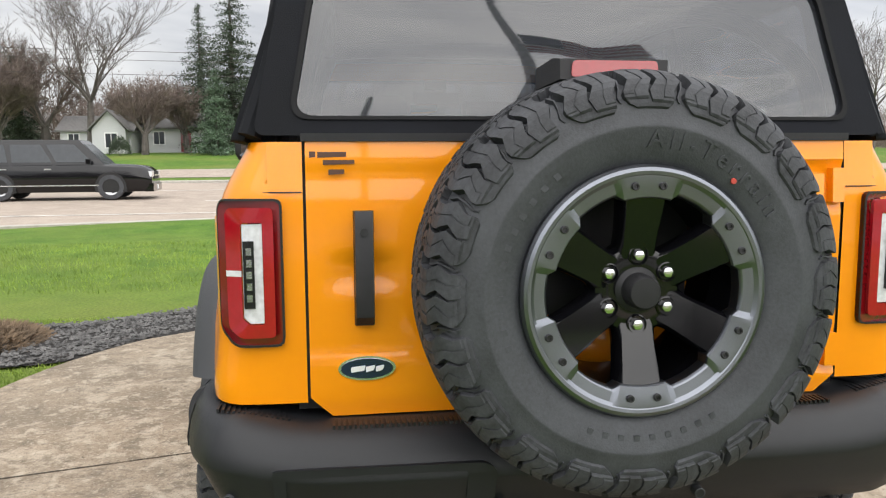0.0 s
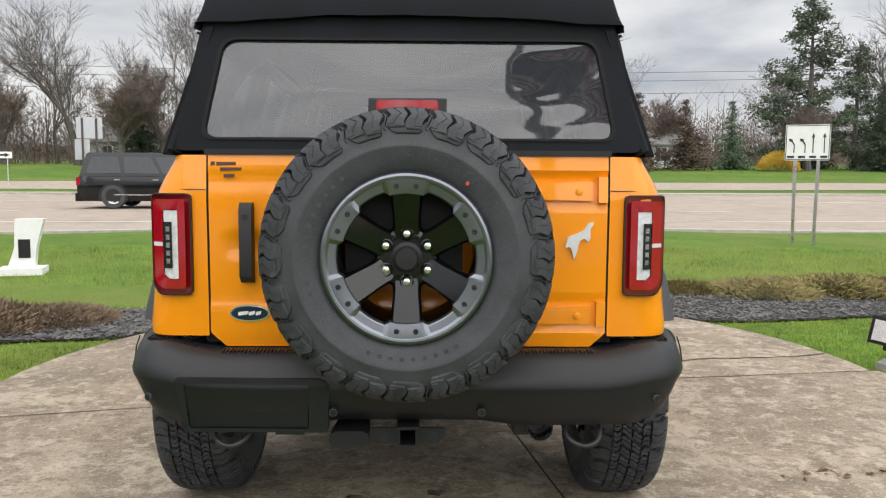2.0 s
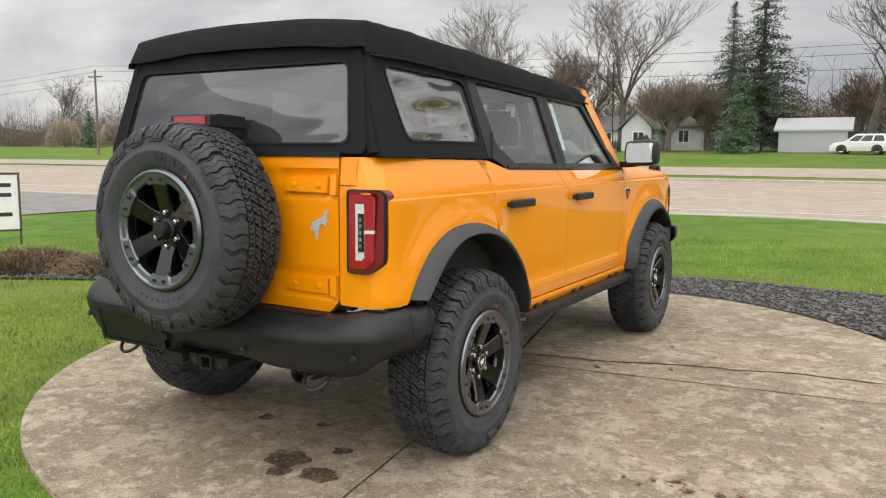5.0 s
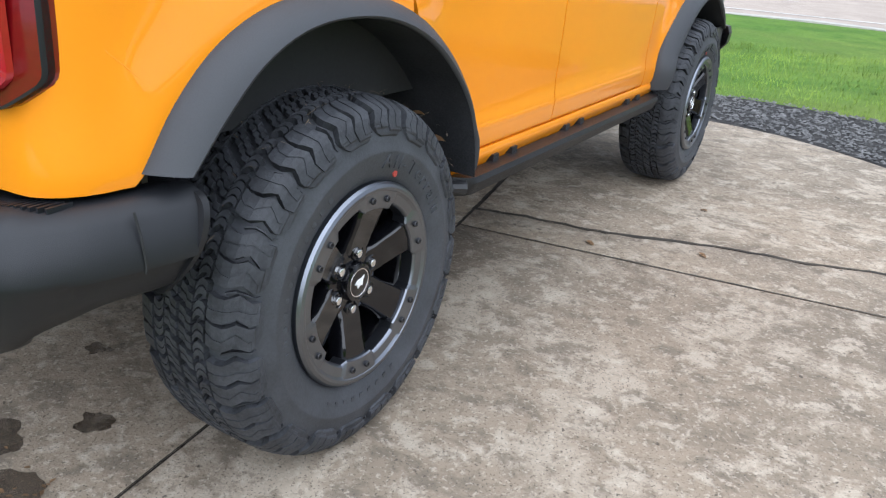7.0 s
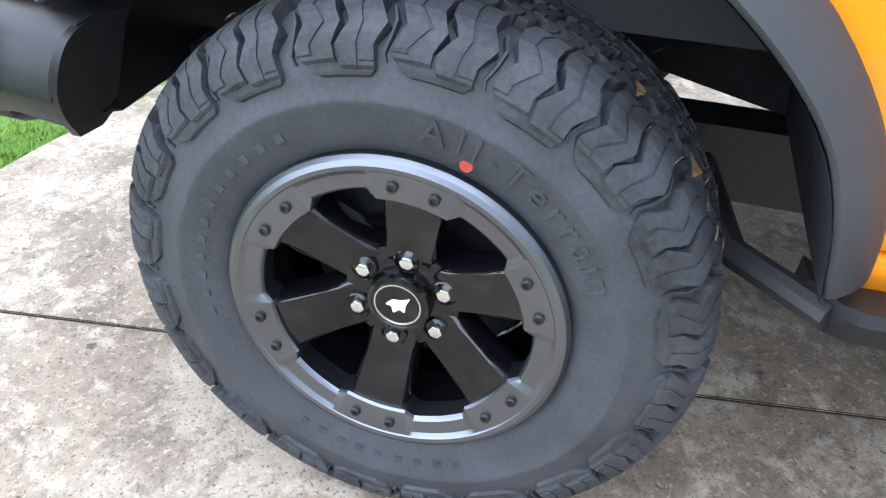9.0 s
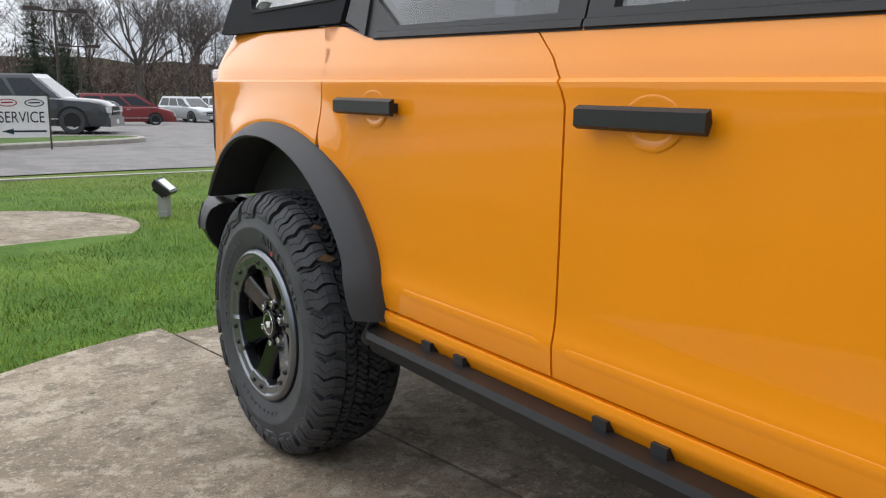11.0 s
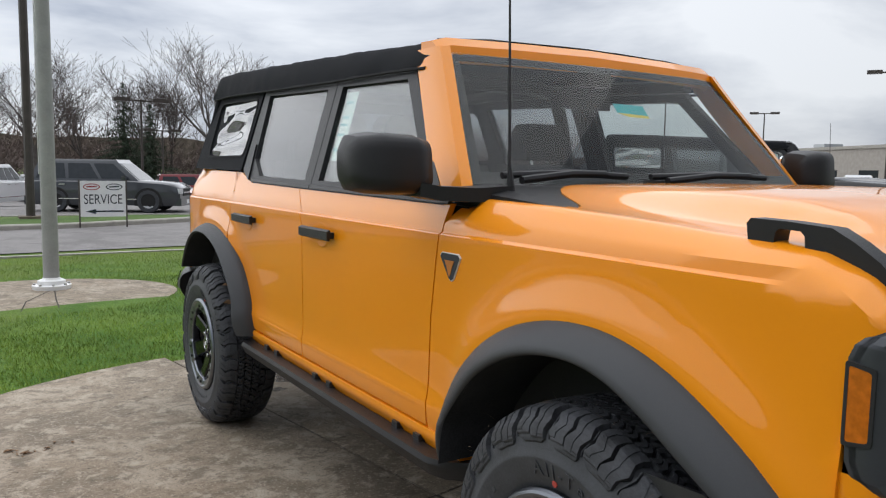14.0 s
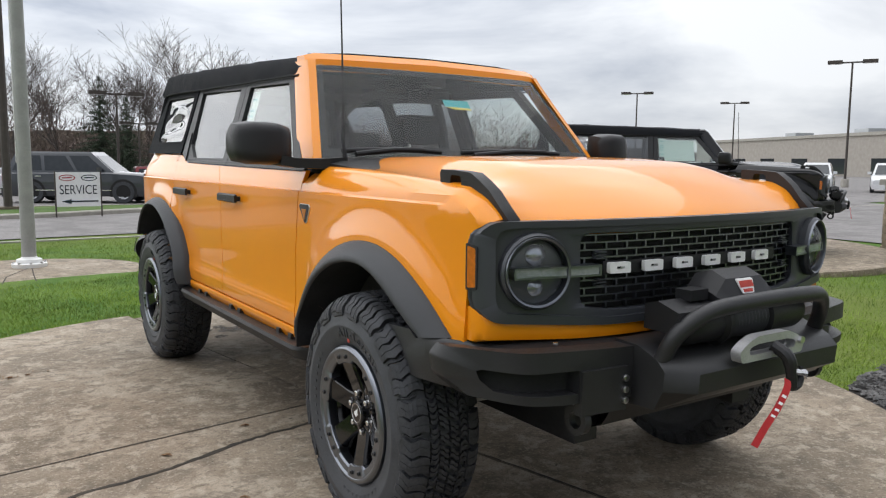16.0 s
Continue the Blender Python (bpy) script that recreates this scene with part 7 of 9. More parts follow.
# flagpole pad
fp = [(1.45 + 1.52 * math.cos(2 * math.pi * k / 48), -6.58 + 1.27 * math.sin(2 * math.pi * k / 48)) for k in range(48)]
bm = bmesh.new()
loft([[(x, y, z) for x, y in fp] for z in (-0.14, -0.034)], bm=bm)
tagged(part("flagpole_pad", bevel(bm, 0.008), "concrete"), "oval concrete pad round the flagpole", "pad", kind="structure")
for pts in ([(1.16, -7.0), (1.50, -6.2), (1.62, -5.36)], [(1.16, -7.0), (1.22, -6.2), (1.26, -5.36)]):
    bm = loft([[(x - 0.007, y, -0.033), (x + 0.007, y, -0.033), (x + 0.006, y, -0.0315), (x - 0.006, y, -0.0315)] for x, y in pts])
    tagged(part("pad_crack", bm, "crack"), "dark crack in flagpole pad", "crack", kind="structure")

# mulch bed
inner = spline([(-11, -1.9), (-8, -0.8), (-5.2, 0.60), (-4.1, 1.0), (-3.1, 1.30), (-2.4, 1.45), (-1.6, 2.0), (-0.6, 2.7), (0.6, 2.92), (1.8, 2.62), (2.62, 2.2), (3.6, 2.30), (4.75, 2.55), (8, 2.8), (12, 2.6)], 5)
outer = spline([(-11.5, -0.4), (-8.4, 0.5), (-5.9, 1.9), (-5.0, 2.35), (-3.9, 2.75), (-2.7, 2.72), (-1.9, 3.2), (-0.9, 4.0), (0.6, 4.5), (2.0, 4.42), (3.2, 4.35), (4.2, 4.6), (5.6, 4.85), (8.5, 4.5), (12, 4.2)], 5)
vs, fs = [], []
for p, q in zip(inner, outer):
    for k in range(7):
        a = p.lerp(q, k / 6)
        vs.append((a.x, a.y, gz(a.x, a.y) + 0.018 + 0.012 * math.sin(math.pi * k / 6)))
for i in range(len(inner) - 1):
    for k in range(6):
        fs.append((i * 7 + k, i * 7 + k + 1, (i + 1) * 7 + k + 1, (i + 1) * 7 + k))
tagged(raw("mulch_bed", vs, fs, "mulch", smooth=True), "bed of dark stone mulch beside the pad", "mulch bed", kind="structure")


def bed_at(rn):
    i = rn.random() * (len(inner) - 1)
    k, f = int(i), i - int(i)
    p = inner[k].lerp(inner[min(k + 1, len(inner) - 1)], f)
    q = outer[k].lerp(outer[min(k + 1, len(inner) - 1)], f)
    return p.lerp(q, rn.random())


rn = random.Random(11)
vs, fs = [], []
for _ in range(16000):
    p = bed_at(rn)
    if off_pad(p.x, p.y) < 0.01 or abs(p.x) > 8:
        continue
    a, l, w, h = rn.uniform(0, 6.28), rn.uniform(0.012, 0.034), rn.uniform(0.008, 0.018), rn.uniform(0.006, 0.016)
    z = gz(p.x, p.y) + 0.026 + rn.uniform(0, 0.012)
    b = len(vs)
    c, s = math.cos(a), math.sin(a)
    for u, v, t in ((-l, 0, -0.2), (0, -w, 0.1), (l, 0, rn.uniform(-0.2, 0.5)), (0, w, 0), (rn.uniform(-0.3, 0.3) * l, 0, 1)):
        vs.append((p.x + u * c - v * s, p.y + u * s + v * c, z + t * h))
    fs += [(b, b + 1, b + 4), (b + 1, b + 2, b + 4), (b + 2, b + 3, b + 4), (b + 3, b, b + 4)]
tagged(raw("mulch_chips", vs, fs, "chip"), "loose dark stone chips in the bed", "stones", kind="stuff")

# grass blades where the camera passes near
P_in = [(p.x, p.y) for p in inner]


def in_bed(x, y):
    yi = lerp_table(P_in, x)
    yo = lerp_table([(p.x, p.y) for p in outer], x)
    return yi < y < yo


rnp = np.random.default_rng(5)
verts, faces = [], []


def sow(x0, x1, y0, y1, per, hgt):
    n = int((x1 - x0) * (y1 - y0) * per)
    X, Y = rnp.uniform(x0, x1, n), rnp.uniform(y0, y1, n)
    H, A, B, W = rnp.uniform(0.55, 1.15, n) * hgt, rnp.uniform(0, 6.283, n), rnp.uniform(0, 6.283, n), rnp.uniform(0.0022, 0.0042, n)
    for x, y, h, a, b, w in zip(X.tolist(), Y.tolist(), H.tolist(), A.tolist(), B.tolist(), W.tolist()):
        if off_pad(x, y) < 0.012 or y < -12.55 or ((x - 1.45) / 1.54) ** 2 + ((y + 6.58) / 1.29) ** 2 < 1 or in_bed(x, y):
            continue
        if noise.noise((x * 2.3, y * 2.3, 4)) * 0.35 + 0.62 < rnd():
            continue
        z = gz(x, y) - 0.004
        c, s, le = math.cos(a) * w, math.sin(a) * w, h * 0.55
        i = len(verts)
        h *= 1 + 0.25 * noise.noise((x * 1.1, y * 1.1, 9))
        verts.extend(((x - c, y - s, z), (x + c, y + s, z), (x + math.cos(b) * le, y + math.sin(b) * le, z + h)))
        faces.append((i, i + 1, i + 2))


rnd = random.Random(8).random
sow(-4.6, 4.6, -4.4, 3.0, 4200, 0.036)
sow(-4.0, 5.0, -8.2, -4.4, 2300, 0.042)
sow(-6.0, 6.0, -12.6, -8.2, 800, 0.05)
sow(-9.0, -4.6, -4.0, 4.0, 700, 0.065)
sow(-8.0, 8.0, 4.3, 9.0, 700, 0.065)
sow(4.6, 8.0, -3.0, 4.3, 600, 0.065)
me = bpy.data.meshes.new("grass")
me.from_pydata(verts, [], faces)
me.materials.append(M["blade"])
tagged(new("grass", me), "short green lawn grass blades", "grass", kind="stuff")

# ---- plants ----
def bare_tree(seed, height, spread, levels, trunk_r, label, twig="twig", low=0.22, forks=3, fine=0.010):
    """A leafless tree: tapered trunk and limbs, a crown of fine twigs."""
    rn = random.Random(seed)
    tv, tf, cv, cf = [], [], [], []

    def seg(p, q, r0, r1, vs, fs, n):
        d = (q - p).normalized()
        a = d.orthogonal().normalized()
        b = d.cross(a)
        i = len(vs)
        for c, r in ((p, r0), (q, r1)):
            for k in range(n):
                t = 2 * math.pi * k / n
                vs.append(tuple(c + (a * math.cos(t) + b * math.sin(t)) * r))
        for k in range(n):
            j = (k + 1) % n
            fs.append((i + k, i + j, i + n + j, i + n + k))

    def grow(p, d, length, r, lev):
        steps = 3 if lev < 3 else 2
        for k in range(steps):
            w = 0.06 + 0.028 * lev
            d = (d + Vector((rn.gauss(0, w), rn.gauss(0, w), rn.gauss(0.035, w * 0.6)))).normalized()
            q = p + d * length / steps
            r1 = r * 0.86
            if lev < 2:
                seg(p, q, r, r1, tv, tf, 7)
            else:
                seg(p, q, max(r, fine), max(r1, fine * 0.7), cv, cf, 4 if lev < 4 else 3)
            p, r = q, r1
            if lev >= levels:
                continue
            if lev >= 1 and k < steps - 1 and rn.random() < 0.85:
                sd = (d + Vector((rn.uniform(-1, 1), rn.uniform(-1, 1), rn.uniform(-0.1, 0.5))) * spread).normalized()
                grow(p, sd, length * rn.uniform(0.5, 0.72), r * 0.5, lev + 1)
        if lev < levels:
            n = forks if lev else forks + 2
            for _ in range(n):
                sd = (d * rn.uniform(0.9, 1.3) + Vector((rn.uniform(-1, 1), rn.uniform(-1, 1), rn.uniform(-0.1, 0.4))) * spread).normalized()
                grow(p, sd, length * rn.uniform(0.62, 0.86), r * rn.uniform(0.55, 0.7), lev + 1)

    grow(Vector((0, 0, -0.2)), Vector((0, 0, 1)), height * low, trunk_r, 0)
    top = max(v[2] for v in cv)
    k = height / top
    ob = thing("bare_tree", label, "tree")
    raw("trunk", [(x * k, y * k, z * k) for x, y, z in tv], tf, "bark", ob, smooth=True)
    raw("crown", [(x * k, y * k, z * k) for x, y, z in cv], cf, twig, ob)
    return ob


def leaf_clump(rn, vs, fs, c, size, n, flat=0.5):
    for _ in range(n):
        p = c + Vector((rn.gauss(0, size), rn.gauss(0, size), rn.gauss(0, size * flat)))
        a = Vector((rn.uniform(-1, 1), rn.uniform(-1, 1), rn.uniform(-0.7, 0.4))).normalized() * size * rn.uniform(0.6, 1.3)
        b = Vector((rn.uniform(-1, 1), rn.uniform(-1, 1), rn.uniform(-1, 1))).normalized() * size * rn.uniform(0.28, 0.52)
        i = len(vs)
        vs.extend((tuple(p - b), tuple(p + b), tuple(p + a)))
        fs.append((i, i + 1, i + 2))


def spruce(seed, height, radius, label, material="needle", skirt=0.04, dense=1.0):
    rn = random.Random(seed)
    vs, fs = [], []
    layers = int(height * 2.2)
    for k in range(layers):
        f = k / layers
        z = height * (skirt + (1 - skirt) * f)
        R = radius * (1 - f) ** 0.85 * rn.uniform(0.78, 1.12)
        for q in range(int((6 + 5 * (1 - f)) * dense)):
            a = rn.uniform(0, 6.283)
            rr = R * rn.uniform(0.55, 1.2)
            dz = rn.gauss(0, 0.16)
            n = max(3, int(rr * 3.2))
            for i in range(n):
                t = (i + 0.6) / n
                c = Vector((math.cos(a) * rr * t, math.sin(a) * rr * t, z + dz - 0.20 * rr * t * t + 0.10 * rr * t))
                leaf_clump(rn, vs, fs, c, 0.15 + 0.10 * (1 - f), 10, 0.55)
    ob = thing("spruce_tree", label, "tree")
    part("trunk", tube([(0, 0, -0.2), (0, 0, height * 0.5), (0, 0, height * 0.98)], [0.018 * height, 0.010 * height, 0.02], 8), "bark", ob)
    raw("crown", vs, fs, material, ob)
    return ob


def pine(seed, height, radius, label):
    rn = random.Random(seed)
    vs, fs = [], []
    ob = thing("pine_tree", label, "tree")
    limbs = bmesh.new()
    for k in range(64):
        f = min(1.0, max(0.0, k / 63 + rn.gauss(0, 0.02)))
        z = height * (0.10 + 0.86 * f)
        a = rn.uniform(0, 6.283)
        rr = radius * (1 - f) ** 0.62 * rn.uniform(0.35, 1.15) + 0.5
        rise = rn.uniform(-0.12, 0.42)
        tip = Vector((math.cos(a) * rr, math.sin(a) * rr, z + rr * rise))
        tube([(0, 0, z), (tip.x * 0.5, tip.y * 0.5, z + rr * rise * 0.35), tuple(tip)], [0.07, 0.045, 0.015], 4, bm=limbs)
        side = Vector((-math.sin(a), math.cos(a), 0))
        for i in range(5 + int(rr * 2.6)):
            t = 0.25 + 0.80 * rn.random() ** 0.8
            c = Vector((tip.x * t, tip.y * t, z + (tip.z - z) * t * t)) + side * rn.gauss(0, 0.20 * rr * t) + Vector((0, 0, rn.gauss(0.02, 0.30)))
            leaf_clump(rn, vs, fs, c, rn.uniform(0.18, 0.32), 22, 0.6)
    tube([(0, 0, -0.2), (0.1, 0, height * 0.5), (0, 0.1, height * 0.97)], [0.022 * height, 0.014 * height, 0.03], 8, bm=limbs)
    part("trunk", limbs, "bark", ob)
    raw("crown", vs, fs, "needle_pine", ob)
    return ob


def put(ob, x, y, turn=0.0, size=1.0, first=False):
    m = pose(x, y, gz(x, y) - 0.03, 0, 0, turn) @ Matrix.Diagonal((size, size, size, 1))
    if first:
        ob.matrix_basis = m
        return ob
    return copy_thing(ob, m)


BT = [bare_tree(21, 16, 0.90, 5, 0.30, "tall leafless deciduous tree with fine twigs"), bare_tree(35, 15, 1.05, 5, 0.27, "wide leafless tree in a far garden"), bare_tree(48, 13, 0.75, 5, 0.20, "slender leafless tree in a tree line")]
for i, spots in enumerate((
    [(-23.2, 75, 0, 1.12), (-68.5, 80, 40, 1.0), (49.5, 78, 90, 0.98), (-4, -74, 10, 0.72), (-19.5, -73, 200, 0.86), (70, 90, 30, 1.0), (-115, 96, 77, 0.9)],
    [(-36.2, 76, 20, 1.15), (-0.5, 74, 140, 1.05), (15.5, 86, 60, 1.0), (-73, 84, 300, 0.95), (-24.5, -76, 35, 0.78), (27, 100, 0, 0.9), (2.5, 62, 210, 1.05)],
    [(-33.9, 88, 0, 1.1), (-45, 90, 70, 1.0), (-58, 95, 140, 1.05), (46, 96, 200, 1.0), (-8, -78, 30, 0.75), (-14, -76, 100, 0.85), (-17, -80, 160, 0.85), (-22, -79, 220, 0.9), (2, -76, 280, 0.75), (-28, -82, 330, 0.9), (-34, -80, 15, 0.8), (-40, -84, 55, 0.8), (-128, 100, 12, 0.9), (-140, 90, 99, 1.0), (62, 100, 33, 1.0)],
)):
    for k, (x, y, a, sz) in enumerate(spots):
        put(BT[i], x, y, a, sz, k == 0)
brush = bare_tree(77, 7.5, 0.9, 5, 0.16, "dense twiggy brown ornamental tree", "bush_twig", low=0.12, forks=4, fine=0.006)
for k, (x, y, a, sz) in enumerate([(-30.7, 73, 0, 1.25), (-17.6, 72, 80, 0.85), (-14.5, 76, 160, 0.8), (-28.0, 78, 220, 1.2), (-20.5, 79, 20, 0.8), (-58.5, 78, 50, 0.9), (36.3, 70, 120, 0.75), (24.5, 82, 10, 0.9), (-48, 84, 200, 1.1), (5, 84, 33, 0.9), (-1.5, 86, 140, 0.95), (-86, 84, 10, 1.1)]):
    put(brush, x, y, a, sz, k == 0)
big = spruce(5, 19, 6.0, "tall dark spruce behind the houses")
for k, (x, y, a, sz) in enumerate([(-10.3, 79, 0, 1.0), (-14.5, 86, 50, 0.85), (-11.3, -74, 120, 0.52), (-13.2, -72, 20, 0.42)]):
    put(big, x, y, a, sz, k == 0)
young = spruce(9, 8, 2.5, "green young spruce on the far lawn", "needle_blue", 0.02)
for k, (x, y, a, sz) in enumerate([(-10.9, 71, 0, 1.02), (29.9, 73, 70, 0.86), (-74.4, 76, 150, 0.85), (-118, 80, 20, 0.8), (46.5, 76, 33, 1.0), (53, 80, 160, 0.8)]):
    put(young, x, y, a, sz, k == 0)
mid = spruce(14, 10, 3.6, "bushy dark spruce beside a white house", "needle", 0.03, 1.3)
for k, (x, y, a, sz) in enumerate([(13.9, 71, 0, 0.92), (44, 71, 44, 0.95), (-31.2, 79, 100, 1.05), (41, 80, 200, 1.0)]):
    put(mid, x, y, a, sz, k == 0)
rust = spruce(19, 8, 3.2, "browned conifer on the far lawn", "rusty", 0.05, 1.1)
for k, (x, y, a, sz) in enumerate([(19.7, 70, 0, 0.95), (24.6, 71, 90, 0.92)]):
    put(rust, x, y, a, sz, k == 0)
pn = pine(31, 17.5, 5.6, "large spreading pine with open crown")
for k, (x, y, a, sz) in enumerate([(38.5, 75, 0, 1.02), (8.0, 76, 130, 0.74), (44.5, 77, 220, 0.74), (-50, 74, 70, 0.6)]):
    put(pn, x, y, a, sz, k == 0)


def shrub(seed, w, h, n, material, label, name="shrub", upright=0.6):
    rn = random.Random(seed)
    vs, fs = [], []
    for _ in range(n):
        a, r = rn.uniform(0, 6.283), w * math.sqrt(rn.random())
        top = h * (1 - (r / w) ** 2) ** 0.5 * rn.uniform(0.35, 1.05)
        p = Vector((math.cos(a) * r, math.sin(a) * r, top))
        d = (Vector((math.cos(a) * r / w, math.sin(a) * r / w, upright)) + Vector((rn.uniform(-0.6, 0.6), rn.uniform(-0.6, 0.6), rn.uniform(-0.3, 0.5)))).normalized()
        l = rn.uniform(0.5, 1.3) * (0.045 + 0.10 * h)
        sd = d.orthogonal().normalized() * l * 0.13
        i = len(vs)
        vs.extend((tuple(p - sd), tuple(p + sd), tuple(p + d * l)))
        fs.append((i, i + 1, i + 2))
    ob = thing(name, label, "shrub", group="low shrubs in the mulch bed" if h < 0.6 else "")
    raw("foliage", vs, fs, material, ob)
    for k in range(5):
        a = k * 1.26
        part("stem", tube([(0, 0, -0.02), (math.cos(a) * w * 0.4, math.sin(a) * w * 0.4, h * 0.5)], [0.012, 0.005], 5), "bark", ob)
    return ob


jun = shrub(3, 0.66, 0.20, 6500, "juniper", "low olive-brown juniper in the mulch bed", "juniper_shrub", 0.35)
for k, (x, y, a, sz) in enumerate([(3.75, 3.85, 0, 1.0), (4.7, 4.0, 60, 1.05), (5.6, 3.95, 120, 1.0), (6.5, 4.05, 200, 1.1), (3.0, 4.0, 250, 0.75), (7.5, 3.95, 300, 1.1), (4.2, 4.35, 10, 0.8), (5.2, 4.4, 77, 0.8)]):
    put(jun, x, y, a, sz, k == 0)
dry = shrub(6, 0.64, 0.22, 6500, "dry_shrub", "dry brown shrub in the mulch bed", "dry_shrub", 0.5)
for k, (x, y, a, sz) in enumerate([(-3.75, 1.85, 0, 1.0), (-4.6, 1.65, 60, 1.05), (-5.5, 1.25, 120, 1.0), (-4.3, 2.2, 30, 0.9), (-5.4, 1.9, 200, 0.9), (-6.5, 0.85, 10, 1.1), (-3.2, 2.1, 99, 0.8)]):
    put(dry, x, y, a, sz, k == 0)
put(shrub(12, 1.9, 1.9, 5000, "forsythia", "yellow flowering forsythia bush", "forsythia_bush"), 33.4, 70, first=True)
pale = shrub(15, 2.6, 4.2, 4200, "blossom", "pale budding bush at the wood's edge", "budding_bush")
for k, (x, y, a, sz) in enumerate([(-112, 84, 0, 1.0), (-122, 88, 60, 1.1), (-131, 84, 10, 1.2)]):
    put(pale, x, y, a, sz, k == 0)
hedge = shrub(18, 0.7, 1.3, 1500, "needle", "small dark clipped evergreen by a house", "evergreen_bush")
for k, (x, y, a, sz) in enumerate([(-19.3, 70, 0, 1.3), (-22.5, 71, 40, 0.7), (-26.2, 71, 80, 0.6), (6.5, 71, 20, 1.3)]):
    put(hedge, x, y, a, sz, k == 0)
# far brush that nobody could count
rn = random.Random(40)
vs, fs = [], []


def thicket(n, x0, x1, yf, h):
    """Fine twigs in clumps, thick below and thin above, with slim trunks standing in them."""
    for _ in range(n):
        x = rn.uniform(x0, x1)
        y = yf(x) + rn.uniform(0, 16)
        z0 = gz(x, y)
        hh = h * (0.62 + 0.9 * noise.noise((x * 0.07, y * 0.07, 3)) + 0.35 * noise.noise((x * 0.35, y * 0.3, 8)) + rn.uniform(0, 0.45))
        zz = z0 + max(0.3, hh) * rn.random() ** 0.85
        d = Vector((rn.gauss(0, 0.6), rn.gauss(0, 0.5), rn.uniform(0.1, 1))).normalized() * rn.uniform(0.25, 0.95)
        i = len(vs)
        w = rn.uniform(0.02, 0.065)
        vs.extend(((x - w, y, zz), (x + w, y, zz + 0.02), (x + d.x, y + d.y, zz + d.z)))
        fs.append((i, i + 1, i + 2))
    for _ in range(int((x1 - x0) * 1.1)):
        x = rn.uniform(x0, x1)
        y = yf(x) + rn.uniform(-1, 12)
        z0, hh, w = gz(x, y), h * rn.uniform(0.9, 1.75), rn.uniform(0.05, 0.15)
        lx = 0.0
        for k in range(5):
            nx, f, g = lx + rn.gauss(0, 0.16), k / 5, (k + 1) / 5
            i = len(vs)
            vs.extend(((x + lx - w * (1 - f), y, z0 + hh * f), (x + lx + w * (1 - f), y, z0 + hh * f), (x + nx + w * (1 - g) + 0.008, y, z0 + hh * g), (x + nx - w * (1 - g) - 0.008, y, z0 + hh * g)))
            fs.append((i, i + 1, i + 2, i + 3))
            for sd in (-1, 1):
                if rn.random() < 0.8 and k:
                    i = len(vs)
                    l = hh * rn.uniform(0.10, 0.26)
                    zb = z0 + hh * (f + rn.uniform(0, 0.15))
                    vs.extend(((x + lx, y, zb - 0.05), (x + lx, y, zb + 0.05), (x + lx + sd * l * 0.62, y + rn.uniform(-1, 1), zb + l)))
                    fs.append((i, i + 1, i + 2))
            lx = nx


thicket(110000, -190, -38, lambda x: 88, 7.0)
thicket(90000, -38, 34, lambda x: 90, 6.5)
thicket(70000, 34, 130, lambda x: 94, 6)
thicket(60000, -75, 25, lambda x: -90, 6.0)
tagged(raw("far_brush", vs, fs, "bush_twig"), "brown leafless brush along the far woods", "woods", kind="stuff")
# low far hills closing the view
vs, fs = [], []
N = 160
for k in range(N + 1):
    a = 2 * math.pi * k / N
    R = 330
    h = 9 + 5 * noise.noise((math.cos(a) * 3, math.sin(a) * 3, 0)) + 3 * noise.noise((math.cos(a) * 14, math.sin(a) * 14, 2)) + 1.5 * noise.noise((math.cos(a) * 50, math.sin(a) * 50, 2))
    if math.cos(a) < -0.5 and -0.85 < math.sin(a) < 0.0:
        h *= 0.55
    vs += [(R * math.cos(a), R * math.sin(a), -4), (R * math.cos(a), R * math.sin(a), max(4, h) + 1.2), ((R + 60) * math.cos(a), (R + 60) * math.sin(a), -4)]
for k in range(N):
    b = 3 * k
    fs += [(b, b + 3, b + 4, b + 1), (b + 1, b + 4, b + 5, b + 2)]
tagged(raw("backdrop", vs, fs, "bush_twig", smooth=True), "distant low wooded rise", "woods", kind="structure")


